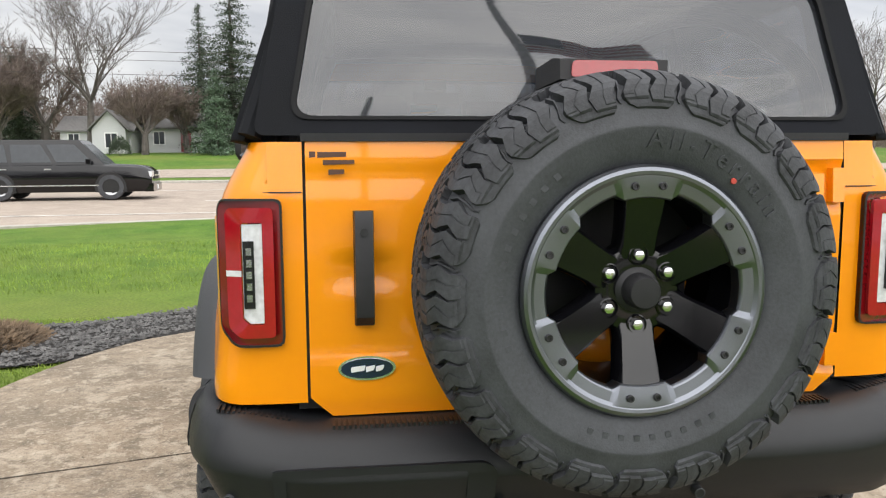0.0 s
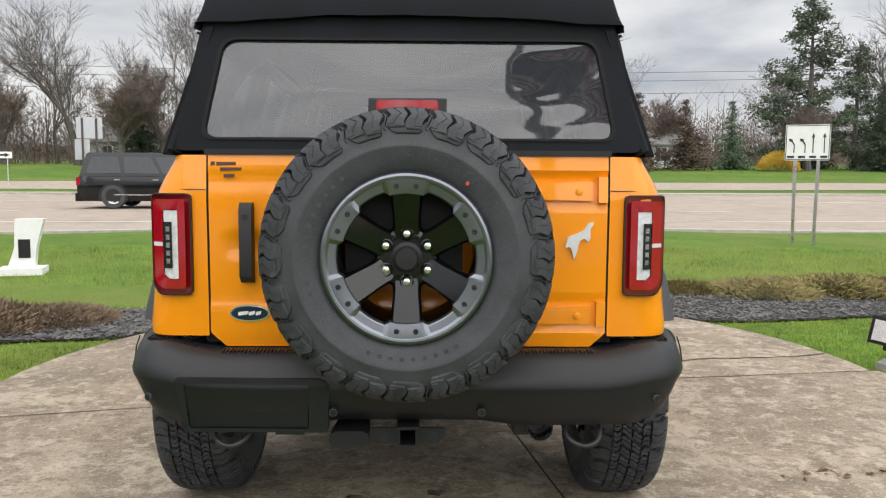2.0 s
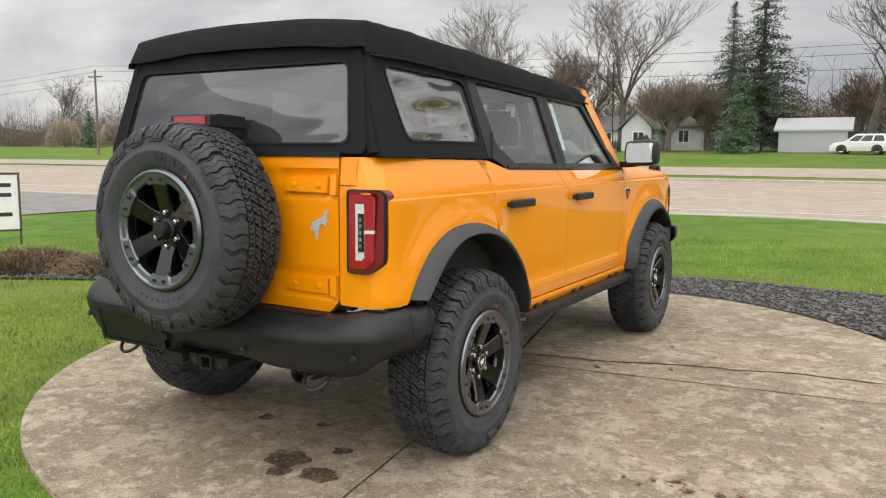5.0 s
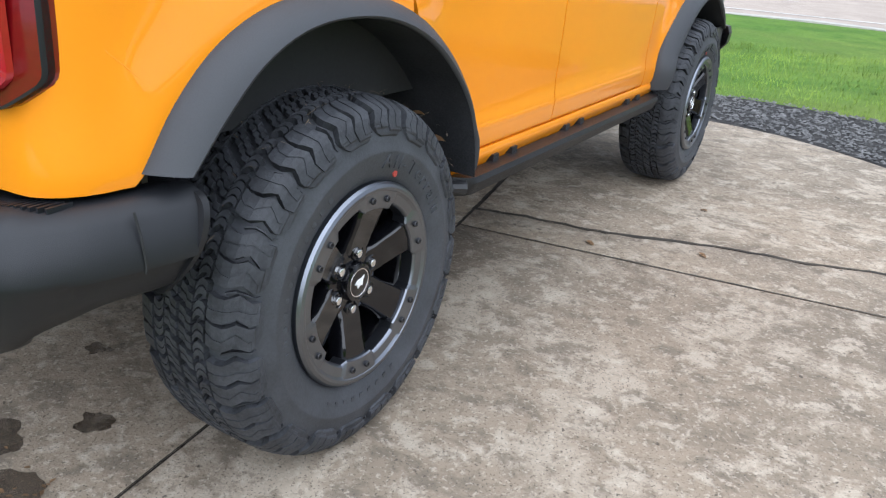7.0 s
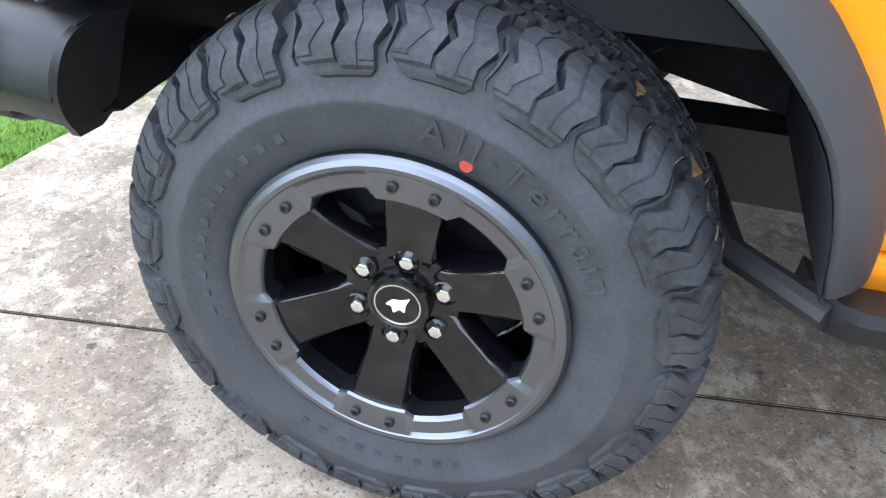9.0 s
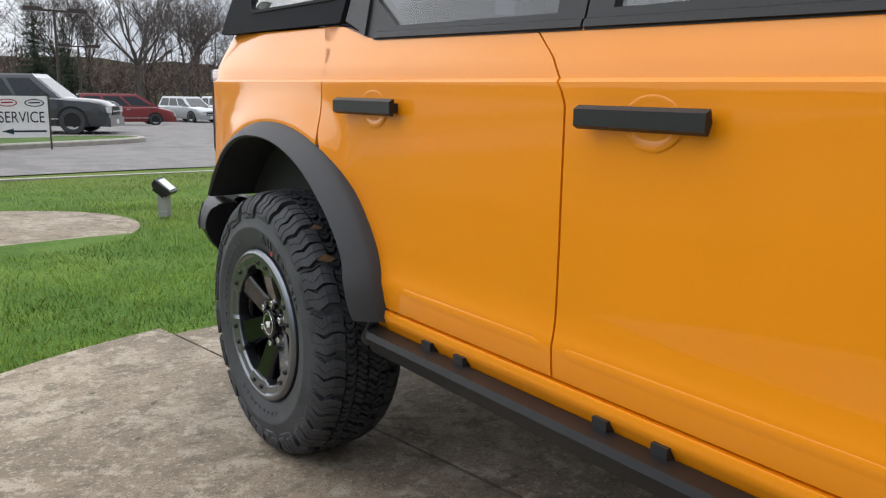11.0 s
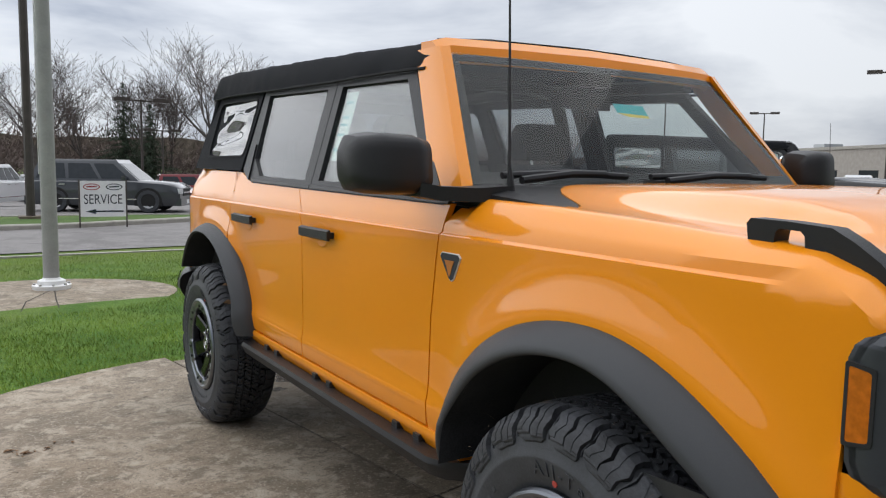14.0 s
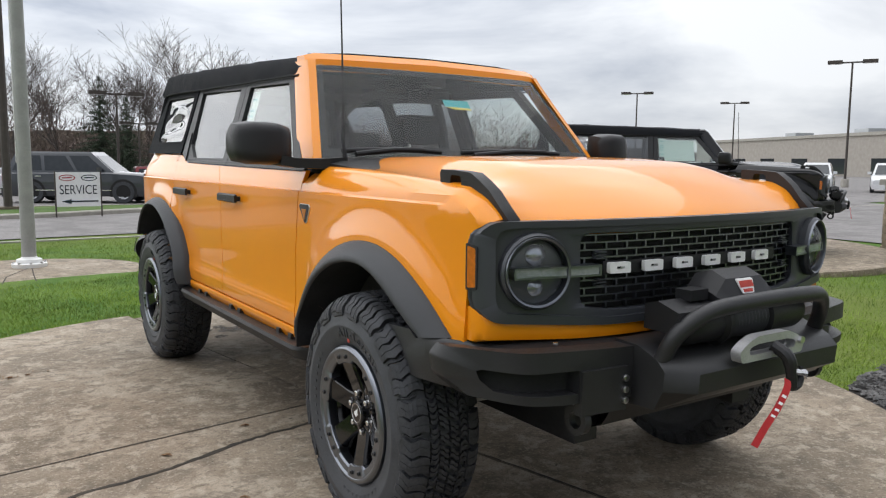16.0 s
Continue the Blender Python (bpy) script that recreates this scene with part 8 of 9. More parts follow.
# ---- houses ----
def house(x, y, w, d, h, rise, turn, label, wall="siding", roof_m="roof", wins=(), door=None, gable_front=None, garage=False):
    ob = thing("house", label, "house", (x, y, gz(x, y) - 0.1), turn)
    part("wall", box(-w / 2, w / 2, -d / 2, d / 2, 0, h), wall, ob)
    o = 0.4
    bm = loft([[(xx, -d / 2 - o, h - 0.05), (xx, 0, h + rise), (xx, d / 2 + o, h - 0.05), (xx, d / 2 + o, h - 0.22), (xx, 0, h + rise - 0.2), (xx, -d / 2 - o, h - 0.22)] for xx in (-w / 2 - o, w / 2 + o)])
    part("roof", bm, roof_m, ob)
    for s in (-1, 1):
        part("gable", loft([[(s * (w / 2 - 0.02), yy, zz) for yy, zz in ((-d / 2, h), (0, h + rise - 0.15), (d / 2, h))], [(s * w / 2, yy, zz) for yy, zz in ((-d / 2, h), (0, h + rise - 0.15), (d / 2, h))]]), wall, ob)
    if gable_front:
        gx0, gw, gr = gable_front
        part("front_gable", box(gx0 - gw / 2, gx0 + gw / 2, -d / 2 - 1.6, -d / 2 + 0.2, 0, h), wall, ob)
        part("front_gable_roof", loft([[(gx0 - gw / 2 - o, yy, h - 0.05), (gx0, yy, h + gr), (gx0 + gw / 2 + o, yy, h - 0.05), (gx0 + gw / 2 + o, yy, h - 0.2), (gx0, yy, h + gr - 0.2), (gx0 - gw / 2 - o, yy, h - 0.2)] for yy in (-d / 2 - 2.0, 0)]), roof_m, ob)
        part("front_gable_face", loft([[(gx0 + a, -d / 2 - 1.58 - e, z) for a, z in ((-gw / 2, h), (0, h + gr - 0.15), (gw / 2, h))] for e in (0, 0.02)]), wall, ob)
    for wx, wz, ww, wh, out in wins:
        yy = -d / 2 - out
        fr = part("window", bevel(ring_panel([(wx - ww / 2 - 0.1, wz - 0.1), (wx + ww / 2 + 0.1, wz - 0.1), (wx + ww / 2 + 0.1, wz + wh + 0.1), (wx - ww / 2 - 0.1, wz + wh + 0.1)], [(wx - ww / 2, wz), (wx + ww / 2, wz), (wx + ww / 2, wz + wh), (wx - ww / 2, wz + wh)], lambda u, v, dd: (u, yy - dd, v), -0.02, 0.06), 0), "white", ob)
        part("pane", box(wx - ww / 2, wx + ww / 2, yy - 0.02, yy + 0.02, wz, wz + wh), "window_dark", fr)
        part("glazing_bar", box(wx - 0.03, wx + 0.03, yy - 0.04, yy, wz, wz + wh), "white", fr)
    if door:
        part("door", box(door - 0.5, door + 0.5, -d / 2 - 0.05, -d / 2 + 0.02, 0.1, 2.2), "car_red", ob)
    return ob


house(-23.0, 79, 6.4, 7, 2.3, 1.5, 3, "white single-storey house with grey roof and bay window", wins=((-2.0, 0.7, 0.9, 1.2, 0), (0.2, 0.6, 1.0, 1.3, 0.0), (1.7, 0.6, 1.0, 1.3, 1.62)), gable_front=(1.5, 3.0, 1.9))
house(-14.6, 82, 9, 7, 2.6, 1.6, 0, "pale low house with porch behind bare trees", wins=((-3, 0.9, 1.0, 1.2, 0), (2.6, 0.9, 1.4, 1.2, 0)), door=-0.4)
house(12.8, 80, 8.5, 7, 2.9, 1.8, -4, "white house half hidden by conifers", wins=((-2.9, 0.8, 0.9, 1.6, 0), (-1.4, 0.8, 0.9, 1.6, 0), (1.5, 0.8, 1.2, 1.4, 0)))
house(22.5, 82, 9, 7, 2.6, 1.6, 0, "white house behind browned conifers", wins=((-2, 0.8, 1.2, 1.4, 0), (2, 0.8, 1.2, 1.4, 0)))
house(-4.9, 75, 5.6, 5, 2.1, 1.1, 2, "long pale shed with light metal roof", wall="car_silver", roof_m="roof_light", wins=())
house(-38, 96, 9, 7, 2.8, 1.8, 0, "grey roofed house far behind trees", wins=((-2, 0.8, 1.2, 1.4, 0), (2, 0.8, 1.2, 1.4, 0)))


# ---- poles, signs, lamps ----
fpole = thing("flagpole", "tall grey metal flagpole on white base collar", "flagpole", (1.18, -7.05, -0.034))
part("pole", tube([(0, 0, 0), (0, 0, 3), (0, 0, 7), (0, 0, 10.5)], [0.085, 0.078, 0.062, 0.045], 20), "pole_grey", fpole)
col = part("base_collar", revolve([(0.20, 0.0), (0.205, 0.045), (0.15, 0.055), (0.145, 0.095), (0.12, 0.105), (0.10, 0.11), (0.088, 0.13)], 28, "z"), "white", fpole, "chipped white base collar")
for k in range(8):
    a = k * math.pi / 4
    part("collar_bolt", moved(disc(0.016, 0.04, 0.068, 6, "z"), pose(0.178 * math.cos(a), 0.178 * math.sin(a), 0)), "steel", col)
part("finial", moved(revolve([(0.001, 0.11), (0.06, 0.09), (0.085, 0.0), (0.06, -0.09), (0.02, -0.11)], 20, "z"), pose(0, 0, 10.6)), "chrome", fpole)
part("cleat", box(-0.10, -0.075, -0.02, 0.02, 2.26, 2.34, 0.005), "steel", fpole)
part("halyard", tube([(0.088, 0.0, 1.3), (0.065, 0.0, 10.3)], 0.005, 5), "white", fpole)
flag = thing("flag", "striped flag in the wind on the flagpole", "flag", (1.18, -7.05, 0))
for k in range(13):
    rows = []
    for i in range(25):
        u = i / 24
        wob = 0.28 * math.sin(u * 7.0 + 0.4) * u + 0.1 * math.sin(u * 15) * u
        zz = 5.65 - 0.42 * u - 0.25 * u * u
        rows.append((0.08 + 1.35 * u, wob, zz))
    bm = bmesh.new()
    t0, t1 = k * 0.072, (k + 1) * 0.072
    a = [bm.verts.new((x, w + 0.05 * math.sin(5 * t0 + x * 3), z - t0)) for x, w, z in rows]
    b = [bm.verts.new((x, w + 0.05 * math.sin(5 * t1 + x * 3), z - t1)) for x, w, z in rows]
    for i in range(24):
        bm.faces.new((a[i], a[i + 1], b[i + 1], b[i]))
    part("stripe", bm, "flag_white" if k % 2 else "flag_red", flag)
bm = bmesh.new()
vr = []
for j in range(8):
    vr.append([])
    for i in range(10):
        u = i / 24
        x = 0.08 + 1.35 * u
        wob = 0.28 * math.sin(u * 7.0 + 0.4) * u + 0.1 * math.sin(u * 15) * u
        t = j * 0.072
        vr[-1].append(bm.verts.new((x, wob + 0.05 * math.sin(5 * t + x * 3) + 0.008, 5.65 - 0.42 * u - 0.25 * u * u - t)))
for a, b in zip(vr, vr[1:]):
    for i in range(9):
        bm.faces.new((a[i], a[i + 1], b[i + 1], b[i]))
bmesh.ops.solidify(bm, geom=bm.faces[:], thickness=0.016)
part("canton", bm, "blue", flag)


def lot_light(x, y, h, turn, label):
    z = gz(x, y)
    ob = thing("lot_light", label, "street lamp", (x, y, z), turn, "car park lights")
    part("pole", tube([(0, 0, 0), (0, 0, h)], [0.09, 0.06], 10), "pole_dark", ob)
    part("base", disc(0.25, -0.05, 0.6, 16, "z", 0.02), "kerb", ob)
    part("cross_arm", box(-1.0, 1.0, -0.04, 0.04, h - 0.1, h), "pole_dark", ob)
    for s in (-1, 1):
        hd = part("lamp_head", bevel(box(s * 1.05 - 0.45, s * 1.05 + 0.45, -0.25, 0.25, h - 0.12, h + 0.1), 0.03), "pole_dark", ob)
        part("lamp_lens", box(s * 1.05 - 0.33, s * 1.05 + 0.33, -0.18, 0.18, h - 0.135, h - 0.121), "lens_white", hd)
    return ob


for x, y, h, a in ((-54.8, -48.9, 8.2, -47), (-72.5, -51, 8.2, -53), (-49.8, -25.3, 8.4, -60), (-7.2, -45, 6.0, 0), (-12.5, -64, 5.2, 0)):
    lot_light(x, y, h, a, "dark bronze twin-head car park light")
op = thing("light_pole", "tall dark pole on the grass island", "pole", (0.32, -21.6, gz(0.32, -21.6) + 0.1))
part("pole", tube([(0, 0, 0), (0, 0, 12)], [0.12, 0.10], 10), "pole_dark", op)
part("base", box(-0.3, 0.3, -0.3, 0.3, -0.1, 0.10, 0.03), "wood", op)
for (x, y, h) in ((-85, 58, 10.5), (70, 66, 10.5), (-190, 54, 11)):
    ob = thing("utility_pole", "weathered wooden utility pole with crossarm", "pole", (x, y, gz(x, y)), 10)
    part("pole", tube([(0, 0, -0.5), (0, 0, h)], [0.16, 0.11], 8), "wood", ob)
    part("cross_arm", box(-1.1, 1.1, -0.06, 0.06, h - 0.9, h - 0.75), "wood", ob)
for dz, dx in ((10.4, 0.0), (9.7, 0.9), (8.6, -0.2)):
    for (x0, y0), (x1, y1) in (((-85, 58), (70, 66)), ((-190, 54), (-85, 58))):
        pts = []
        for k in range(13):
            f = k / 12
            pts.append((x0 + (x1 - x0) * f + dx, y0 + (y1 - y0) * f, dz + 1.5 - 2.2 * math.sin(math.pi * f)))
        tagged(part("overhead_wire", tube(pts, 0.022, 4), "pole_dark"), "thin dark overhead wire", "wire", "overhead wires")


def two_post_sign(x, y, turn, w, h, z0, label, face, back="steel"):
    ob = thing("road_sign", label, "sign", (x, y, gz(x, y)), turn)
    for k, px in enumerate((-w * 0.27, w * 0.27)):
        part("post", bevel(loft([[(px + (0.03 if k else -0.02) * (1 - t) * -1 + dx, 0.03 + dy, t * (z0 + h)) for dx, dy in ((-0.03, -0.018), (0.03, -0.018), (0.03, 0.018), (-0.03, 0.018))] for t in (0, 1)]), 0), "steel", ob)
    part("board", prism(rounded([(-w / 2, z0), (w / 2, z0), (w / 2, z0 + h), (-w / 2, z0 + h)], 0.03, 4), lambda u, v, d: (u, d, v), 0.0, 0.012), face, ob)
    return ob


sg = two_post_sign(7.05, 9.75, -28, 0.76, 0.66, 1.58, "white lane direction sign on two steel posts", "white")
SG = lambda u, v, d: (u, -0.002 - d, v - 0.10)
for k in range(4):
    cx = -0.28 + 0.187 * k
    if k < 2:
        part("arrow", prism([(cx + 0.045, 1.82), (cx + 0.062, 1.82), (cx + 0.062, 1.98), (cx + 0.02, 2.05), (cx + 0.03, 2.07), (cx - 0.045, 2.085), (cx - 0.025, 2.02), (cx - 0.002, 2.035), (cx + 0.045, 1.965)], SG, 0.0, 0.003), "ink", sg)
    else:
        part("arrow", prism([(cx - 0.009, 1.82), (cx + 0.009, 1.82), (cx + 0.009, 2.10), (cx + 0.03, 2.10), (cx, 2.19), (cx - 0.03, 2.10), (cx - 0.009, 2.10)], SG, 0.0, 0.003), "ink", sg)
    part("word_bar", prism([(cx - 0.06, 1.725), (cx + 0.06, 1.725), (cx + 0.06, 1.765), (cx - 0.06, 1.765)], SG, 0.0, 0.003), "ink", sg)
for x0, x1, z0, z1 in ((-0.37, 0.37, 2.315, 2.327), (-0.37, 0.37, 1.693, 1.705), (-0.37, -0.358, 1.70, 2.32), (0.358, 0.37, 1.70, 2.32)):
    part("sign_border", prism([(x0, z0), (x1, z0), (x1, z1), (x0, z1)], SG, 0.0, 0.003), "ink", sg)
sl = two_post_sign(-18.6, 38.3, 20, 1.3, 1.15, 2.9, "grey back of a large road sign on two dark posts", "car_silver")
part("lower_board", box(-0.75, 0.0, 0.0, 0.012, 1.75, 2.85), "car_silver", sl)
for px in (-0.35, 0.35):
    part("dark_post", box(px - 0.06, px + 0.06, -0.06, -0.002, 0, 4.0), "pole_dark", sl)
ar = two_post_sign(-26.5, 44, 25, 1.1, 0.4, 1.7, "white arrow sign on posts beyond the road", "white")
part("arrow", prism([(-0.4, 1.84), (0.15, 1.84), (0.15, 1.76), (0.42, 1.9), (0.15, 2.04), (0.15, 1.96), (-0.4, 1.96)], lambda u, v, d: (u, -0.002 - d, v), 0, 0.01), "ink", ar)

# the service sign
sv = thing("service_sign", "white service sign with blue arrow on dark frame", "sign", (-1.16, -18.95, gz(-1.16, -18.95) + 0.02), 33 + 180 - 36)
bw, bz = 0.56, 0.28
brd = part("board", box(-bw, bw, -0.012, 0.012, bz, bz + 0.92, 0.004), "white", sv)
for px in (-bw, bw):
    part("leg", box(px - 0.018, px + 0.018, -0.02, 0.02, 0, bz + 0.95), "pole_dark", sv)
letters("SERVICE", 0.262, "ink", pose(0, -0.014, bz + 0.44, 90, 0, 0) @ Matrix.Diagonal((0.98, 1.35, 1, 1)), 0.002, sv, "lettering")
part("arrow", prism([(-0.42, bz + 0.14), (-0.18, bz + 0.20), (-0.18, bz + 0.16), (0.48, bz + 0.16), (0.48, bz + 0.12), (-0.18, bz + 0.12), (-0.18, bz + 0.07)], lambda u, v, d: (u, -0.013 - d, v), 0, 0.004), "blue", sv)
for cx, mt in ((-0.27, "flag_red"), (0.27, "blue")):
    o = lambda rx, rz, cx=cx: [(cx + rx * math.cos(2 * math.pi * k / 28), bz + 0.77 + rz * math.sin(2 * math.pi * k / 28)) for k in range(28)]
    part("oval_mark", ring_panel(o(0.20, 0.085), o(0.175, 0.065), lambda u, v, d: (u, -0.013 - d, v), 0, 0.004), mt, sv)
    part("oval_bar", prism([(cx - 0.12, bz + 0.755), (cx + 0.12, bz + 0.765), (cx + 0.12, bz + 0.795), (cx - 0.12, bz + 0.785)], lambda u, v, d: (u, -0.013 - d, v), 0, 0.003), mt, sv)
# yard sign and white pedestal on the front lawn
ys = thing("yard_sign", "small white yard sign in black frame on lawn", "sign", (-9.3, 2.1, gz(-9.3, 2.1)), 62)
part("frame", ring_panel([(-0.32, 0.22), (0.32, 0.22), (0.32, 1.12), (-0.32, 1.12)], [(-0.29, 0.25), (0.29, 0.25), (0.29, 1.09), (-0.29, 1.09)], lambda u, v, d: (u, d, v), -0.015, 0.015), "pole_dark", ys)
part("board", box(-0.29, 0.29, -0.006, 0.006, 0.25, 1.09), "white", ys)
for px in (-0.3, 0.3):
    part("leg", box(px - 0.015, px + 0.015, -0.012, 0.012, 0, 0.25), "pole_dark", ys)
for z in (0.9, 0.75, 0.45):
    part("print_bar", box(-0.2, 0.2, -0.009, -0.0065, z, z + 0.06), "ink", ys)
pd = thing("pedestal", "white plastic sign stand on the lawn", "stand", (-5.25, 5.42, gz(-5.25, 5.42)), 15)
part("foot", bevel(box(-0.27, 0.27, -0.2, 0.2, 0, 0.09), 0.03, 3), "white", pd)
part("upright", bevel(loft([[(x + t * 0.10, y, z) for x, y in ((-w, -0.10), (w, -0.10), (w, 0.05), (-w, 0.05))] for z, w, t in ((0.08, 0.16, 0.0), (0.35, 0.13, 0.6), (0.72, 0.17, 1.2))]), 0.02), "white", pd)
part("slot", box(-0.02, 0.12, -0.108, -0.10, 0.22, 0.46), "plastic", pd)


def flood_lamp(x, y, turn, lean, label):
    ob = thing("flood_lamp", label, "flood lamp", (x, y, max(gz(x, y), -0.03)), turn, "ground flood lamps")
    part("junction_box", bevel(loft([[(a * r, b * r, z) for a, b in ((-1, -0.7), (1, -0.7), (1, 0.7), (-1, 0.7))] for z, r in ((0.0, 0.06), (0.05, 0.06), (0.065, 0.04), (0.08, 0.03))]), 0.006), "pole_grey", ob, "grey metal junction box")
    part("stem", tube([(0, 0, 0.07), (0, 0, 0.16)], 0.014, 10), "plastic", ob)
    part("yoke", bevel(box(-0.03, 0.03, -0.02, 0.02, 0.14, 0.20), 0.006), "plastic", ob)
    m = pose(0, 0, 0.265, lean)
    head = part("lamp_head", moved(bevel(loft([[(a * w, y, b * h) for a, b in ((-1, -1), (1, -1), (1, 1), (-1, 1))] for y, w, h in ((-0.045, 0.122, 0.095), (0.0, 0.122, 0.095), (0.03, 0.10, 0.075), (0.05, 0.07, 0.05))]), 0.01), m), "plastic", ob, "black lamp head")
    part("lamp_glass", moved(bevel(box(-0.088, 0.088, -0.052, -0.044, -0.072, 0.072), 0.006), m), "lens_white", head, "pale frosted glass")
    for k in range(6):
        part("cooling_fin", moved(box(-0.075 + k * 0.03 - 0.003, -0.075 + k * 0.03 + 0.003, 0.028, 0.062, -0.06, 0.06), m), "plastic", head)
    return ob


flood_lamp(3.22, 0.50, -72, -14, "black flood lamp at the pad's edge, aimed at the car")
flood_lamp(-2.47, -0.60, 72, -22, "black flood lamp in grass beside the pad")
tl3 = flood_lamp(-0.38, -6.7, 235, -50, "black flood lamp on grey box in the lawn")
part("tall_box", bevel(box(-0.055, 0.055, -0.045, 0.045, 0.0, 0.20), 0.008), "pole_grey", tl3)


# ---- parked vehicles ----
def plain_wheel(parent, x, y, r):
    w = part("wheel", moved(revolve([(r * 0.62, -0.11), (r * 0.95, -0.11), (r, -0.08), (r, 0.08), (r * 0.95, 0.11), (r * 0.66, 0.115), (r * 0.62, 0.10)], 28, "x"), pose(x, y, r)), "rubber", parent)
    s = 1 if x > 0 else -1
    part("rim", moved(revolve([(r * 0.63, 0.0), (r * 0.62, 0.085 * s), (r * 0.5, 0.07 * s), (r * 0.2, 0.09 * s), (0.001, 0.092 * s)], 20, "x"), pose(x, y, r)), "steel", w)
    for k in range(5):
        a = k * 2 * math.pi / 5
        part("spoke_gap", moved(disc(r * 0.13, 0.080 * s - 0.012, 0.080 * s + 0.012, 8, "x"), pose(x, y + math.cos(a) * r * 0.38, r + math.sin(a) * r * 0.38)), "gap", w)


def plain_car(name, label, category, paint, L, W, Hb, H, hood, cab, roof, wheel_r, base, group="", bed=False, chrome=True):
    """A parked car, heading +y: L long, W wide; hood (y, z) table of the upper edge; cab (rear, front) at the waist, roof (rear, front) above."""
    ob = thing(name, label, category, group=group)
    w = W / 2
    ny = 28
    rings = []
    for k in range(ny + 1):
        y = -L / 2 + L * k / ny
        e = min(1, min(k, ny - k) / 2.2)
        zt = lerp_table(hood, y)
        tuck = 0.86 + 0.14 * math.sin(e * math.pi / 2)
        zb = wheel_r * 0.62
        rings.append([(-w * tuck * 0.93, y, zb), (-w * tuck, y, zb + 0.18), (-w * tuck, y, zb + (zt - zb) * 0.62), (-w * tuck * 0.975, y, zt - 0.06), (-w * tuck * 0.90, y, zt), (0, y, zt + 0.02), (w * tuck * 0.90, y, zt), (w * tuck * 0.975, y, zt - 0.06), (w * tuck, y, zb + (zt - zb) * 0.62), (w * tuck, y, zb + 0.18), (w * tuck * 0.93, y, zb)])
    part("body", loft(rings), paint, ob, angle=40)
    cb = [(-0.93 * w, cab[0]), (0.93 * w, cab[0]), (0.93 * w, cab[1]), (-0.93 * w, cab[1])]
    ct = [(-0.74 * w, roof[0]), (0.74 * w, roof[0]), (0.74 * w, roof[1]), (-0.74 * w, roof[1])]
    zb_, zt_ = Hb - 0.05, H
    part("cabin", bevel(loft([[(x, y, zb_) for x, y in cb], [(x, y, zt_ - 0.07) for x, y in ct], [(x * 0.93, y * 1.0 + (0.06 if y == roof[0] else -0.06), zt_) for x, y in ct]]), 0.03, 2), paint, ob, angle=40)

    def side(u, v, s, o=0.012):
        y = (cab[0] + (cab[1] - cab[0]) * u) * (1 - v) + (roof[0] + (roof[1] - roof[0]) * u) * v
        x = (0.93 * w * (1 - v) + 0.74 * w * v + o) * s
        return (x, y, zb_ + (zt_ - 0.07 - zb_) * v)
    for s in (1, -1):
        for u0, u1 in ((0.05, 0.33), (0.36, 0.64), (0.67, 0.93)):
            q = [(u0, 0.16), (u1, 0.16), (u1 - 0.01, 0.90), (u0 + 0.01, 0.90)]
            part("side_window", prism(q, lambda u, v, d, s=s: side(u, v, s, d), -0.01, 0.012), "window_dark", ob)
        part("mirror", bevel(box(*sorted((s * w * 0.98, s * (w + 0.18))), cab[1] - 0.55, cab[1] - 0.42, Hb + 0.02, Hb + 0.17), 0.02), paint, ob)
        for y in (cab[0] + (cab[1] - cab[0]) * 0.30, cab[0] + (cab[1] - cab[0]) * 0.60):
            part("door_handle", box(*sorted((s * w * 0.99, s * (w * 0.99 + 0.03))), y - 0.1, y + 0.1, Hb - 0.16, Hb - 0.12), "steel", ob)
        zf = lerp_table(hood, L / 2 - 0.1)
        part("head_lamp", bevel(box(*sorted((s * w * 0.50, s * w * 0.88)), L / 2 - 0.16, L / 2 + 0.015, zf - 0.26, zf - 0.08), 0.03), "lens_white", ob)
        part("tail_lamp", bevel(box(*sorted((s * w * 0.66, s * w * 0.90)), -L / 2 - 0.012, -L / 2 + 0.14, Hb - 0.32, Hb - 0.06), 0.03), "lens_red", ob)
        for y in base:
            arch = [(y + (wheel_r + 0.07) * math.cos(a), wheel_r + (wheel_r + 0.07) * math.sin(a)) for a in [math.pi * k / 14 for k in range(15)]] + [(y - wheel_r - 0.07, wheel_r * 0.6), (y + wheel_r + 0.07, wheel_r * 0.6)]
            part("wheel_arch", prism(arch, lambda u, v, d, s=s: (s * d, u, v), w * 0.7, w * 1.004), "gap", ob)
            plain_wheel(ob, s * (w - 0.10), y, wheel_r)
    for y0, y1, fr in ((cab[1], roof[1], 1), (cab[0], roof[0], -1)):
        q = [(-0.80, 0.10), (0.80, 0.10), (0.70, 0.92), (-0.70, 0.92)]
        part("windscreen" if fr > 0 else "rear_window", prism(q, lambda u, v, d, y0=y0, y1=y1, fr=fr: (u * w * (1 - 0.08 * v), y0 + (y1 - y0) * v + (d + 0.01) * fr, zb_ + (zt_ - 0.07 - zb_) * v), -0.01, 0.012), "window_dark", ob)
    zf = lerp_table(hood, L / 2 - 0.1)
    part("grille", bevel(box(-w * 0.46, w * 0.46, L / 2 - 0.1, L / 2 + 0.02, zf - 0.34, zf - 0.10), 0.02), "gap", ob)
    part("grille_bar", box(-w * 0.44, w * 0.44, L / 2, L / 2 + 0.03, zf - 0.24, zf - 0.20), "chrome", ob)
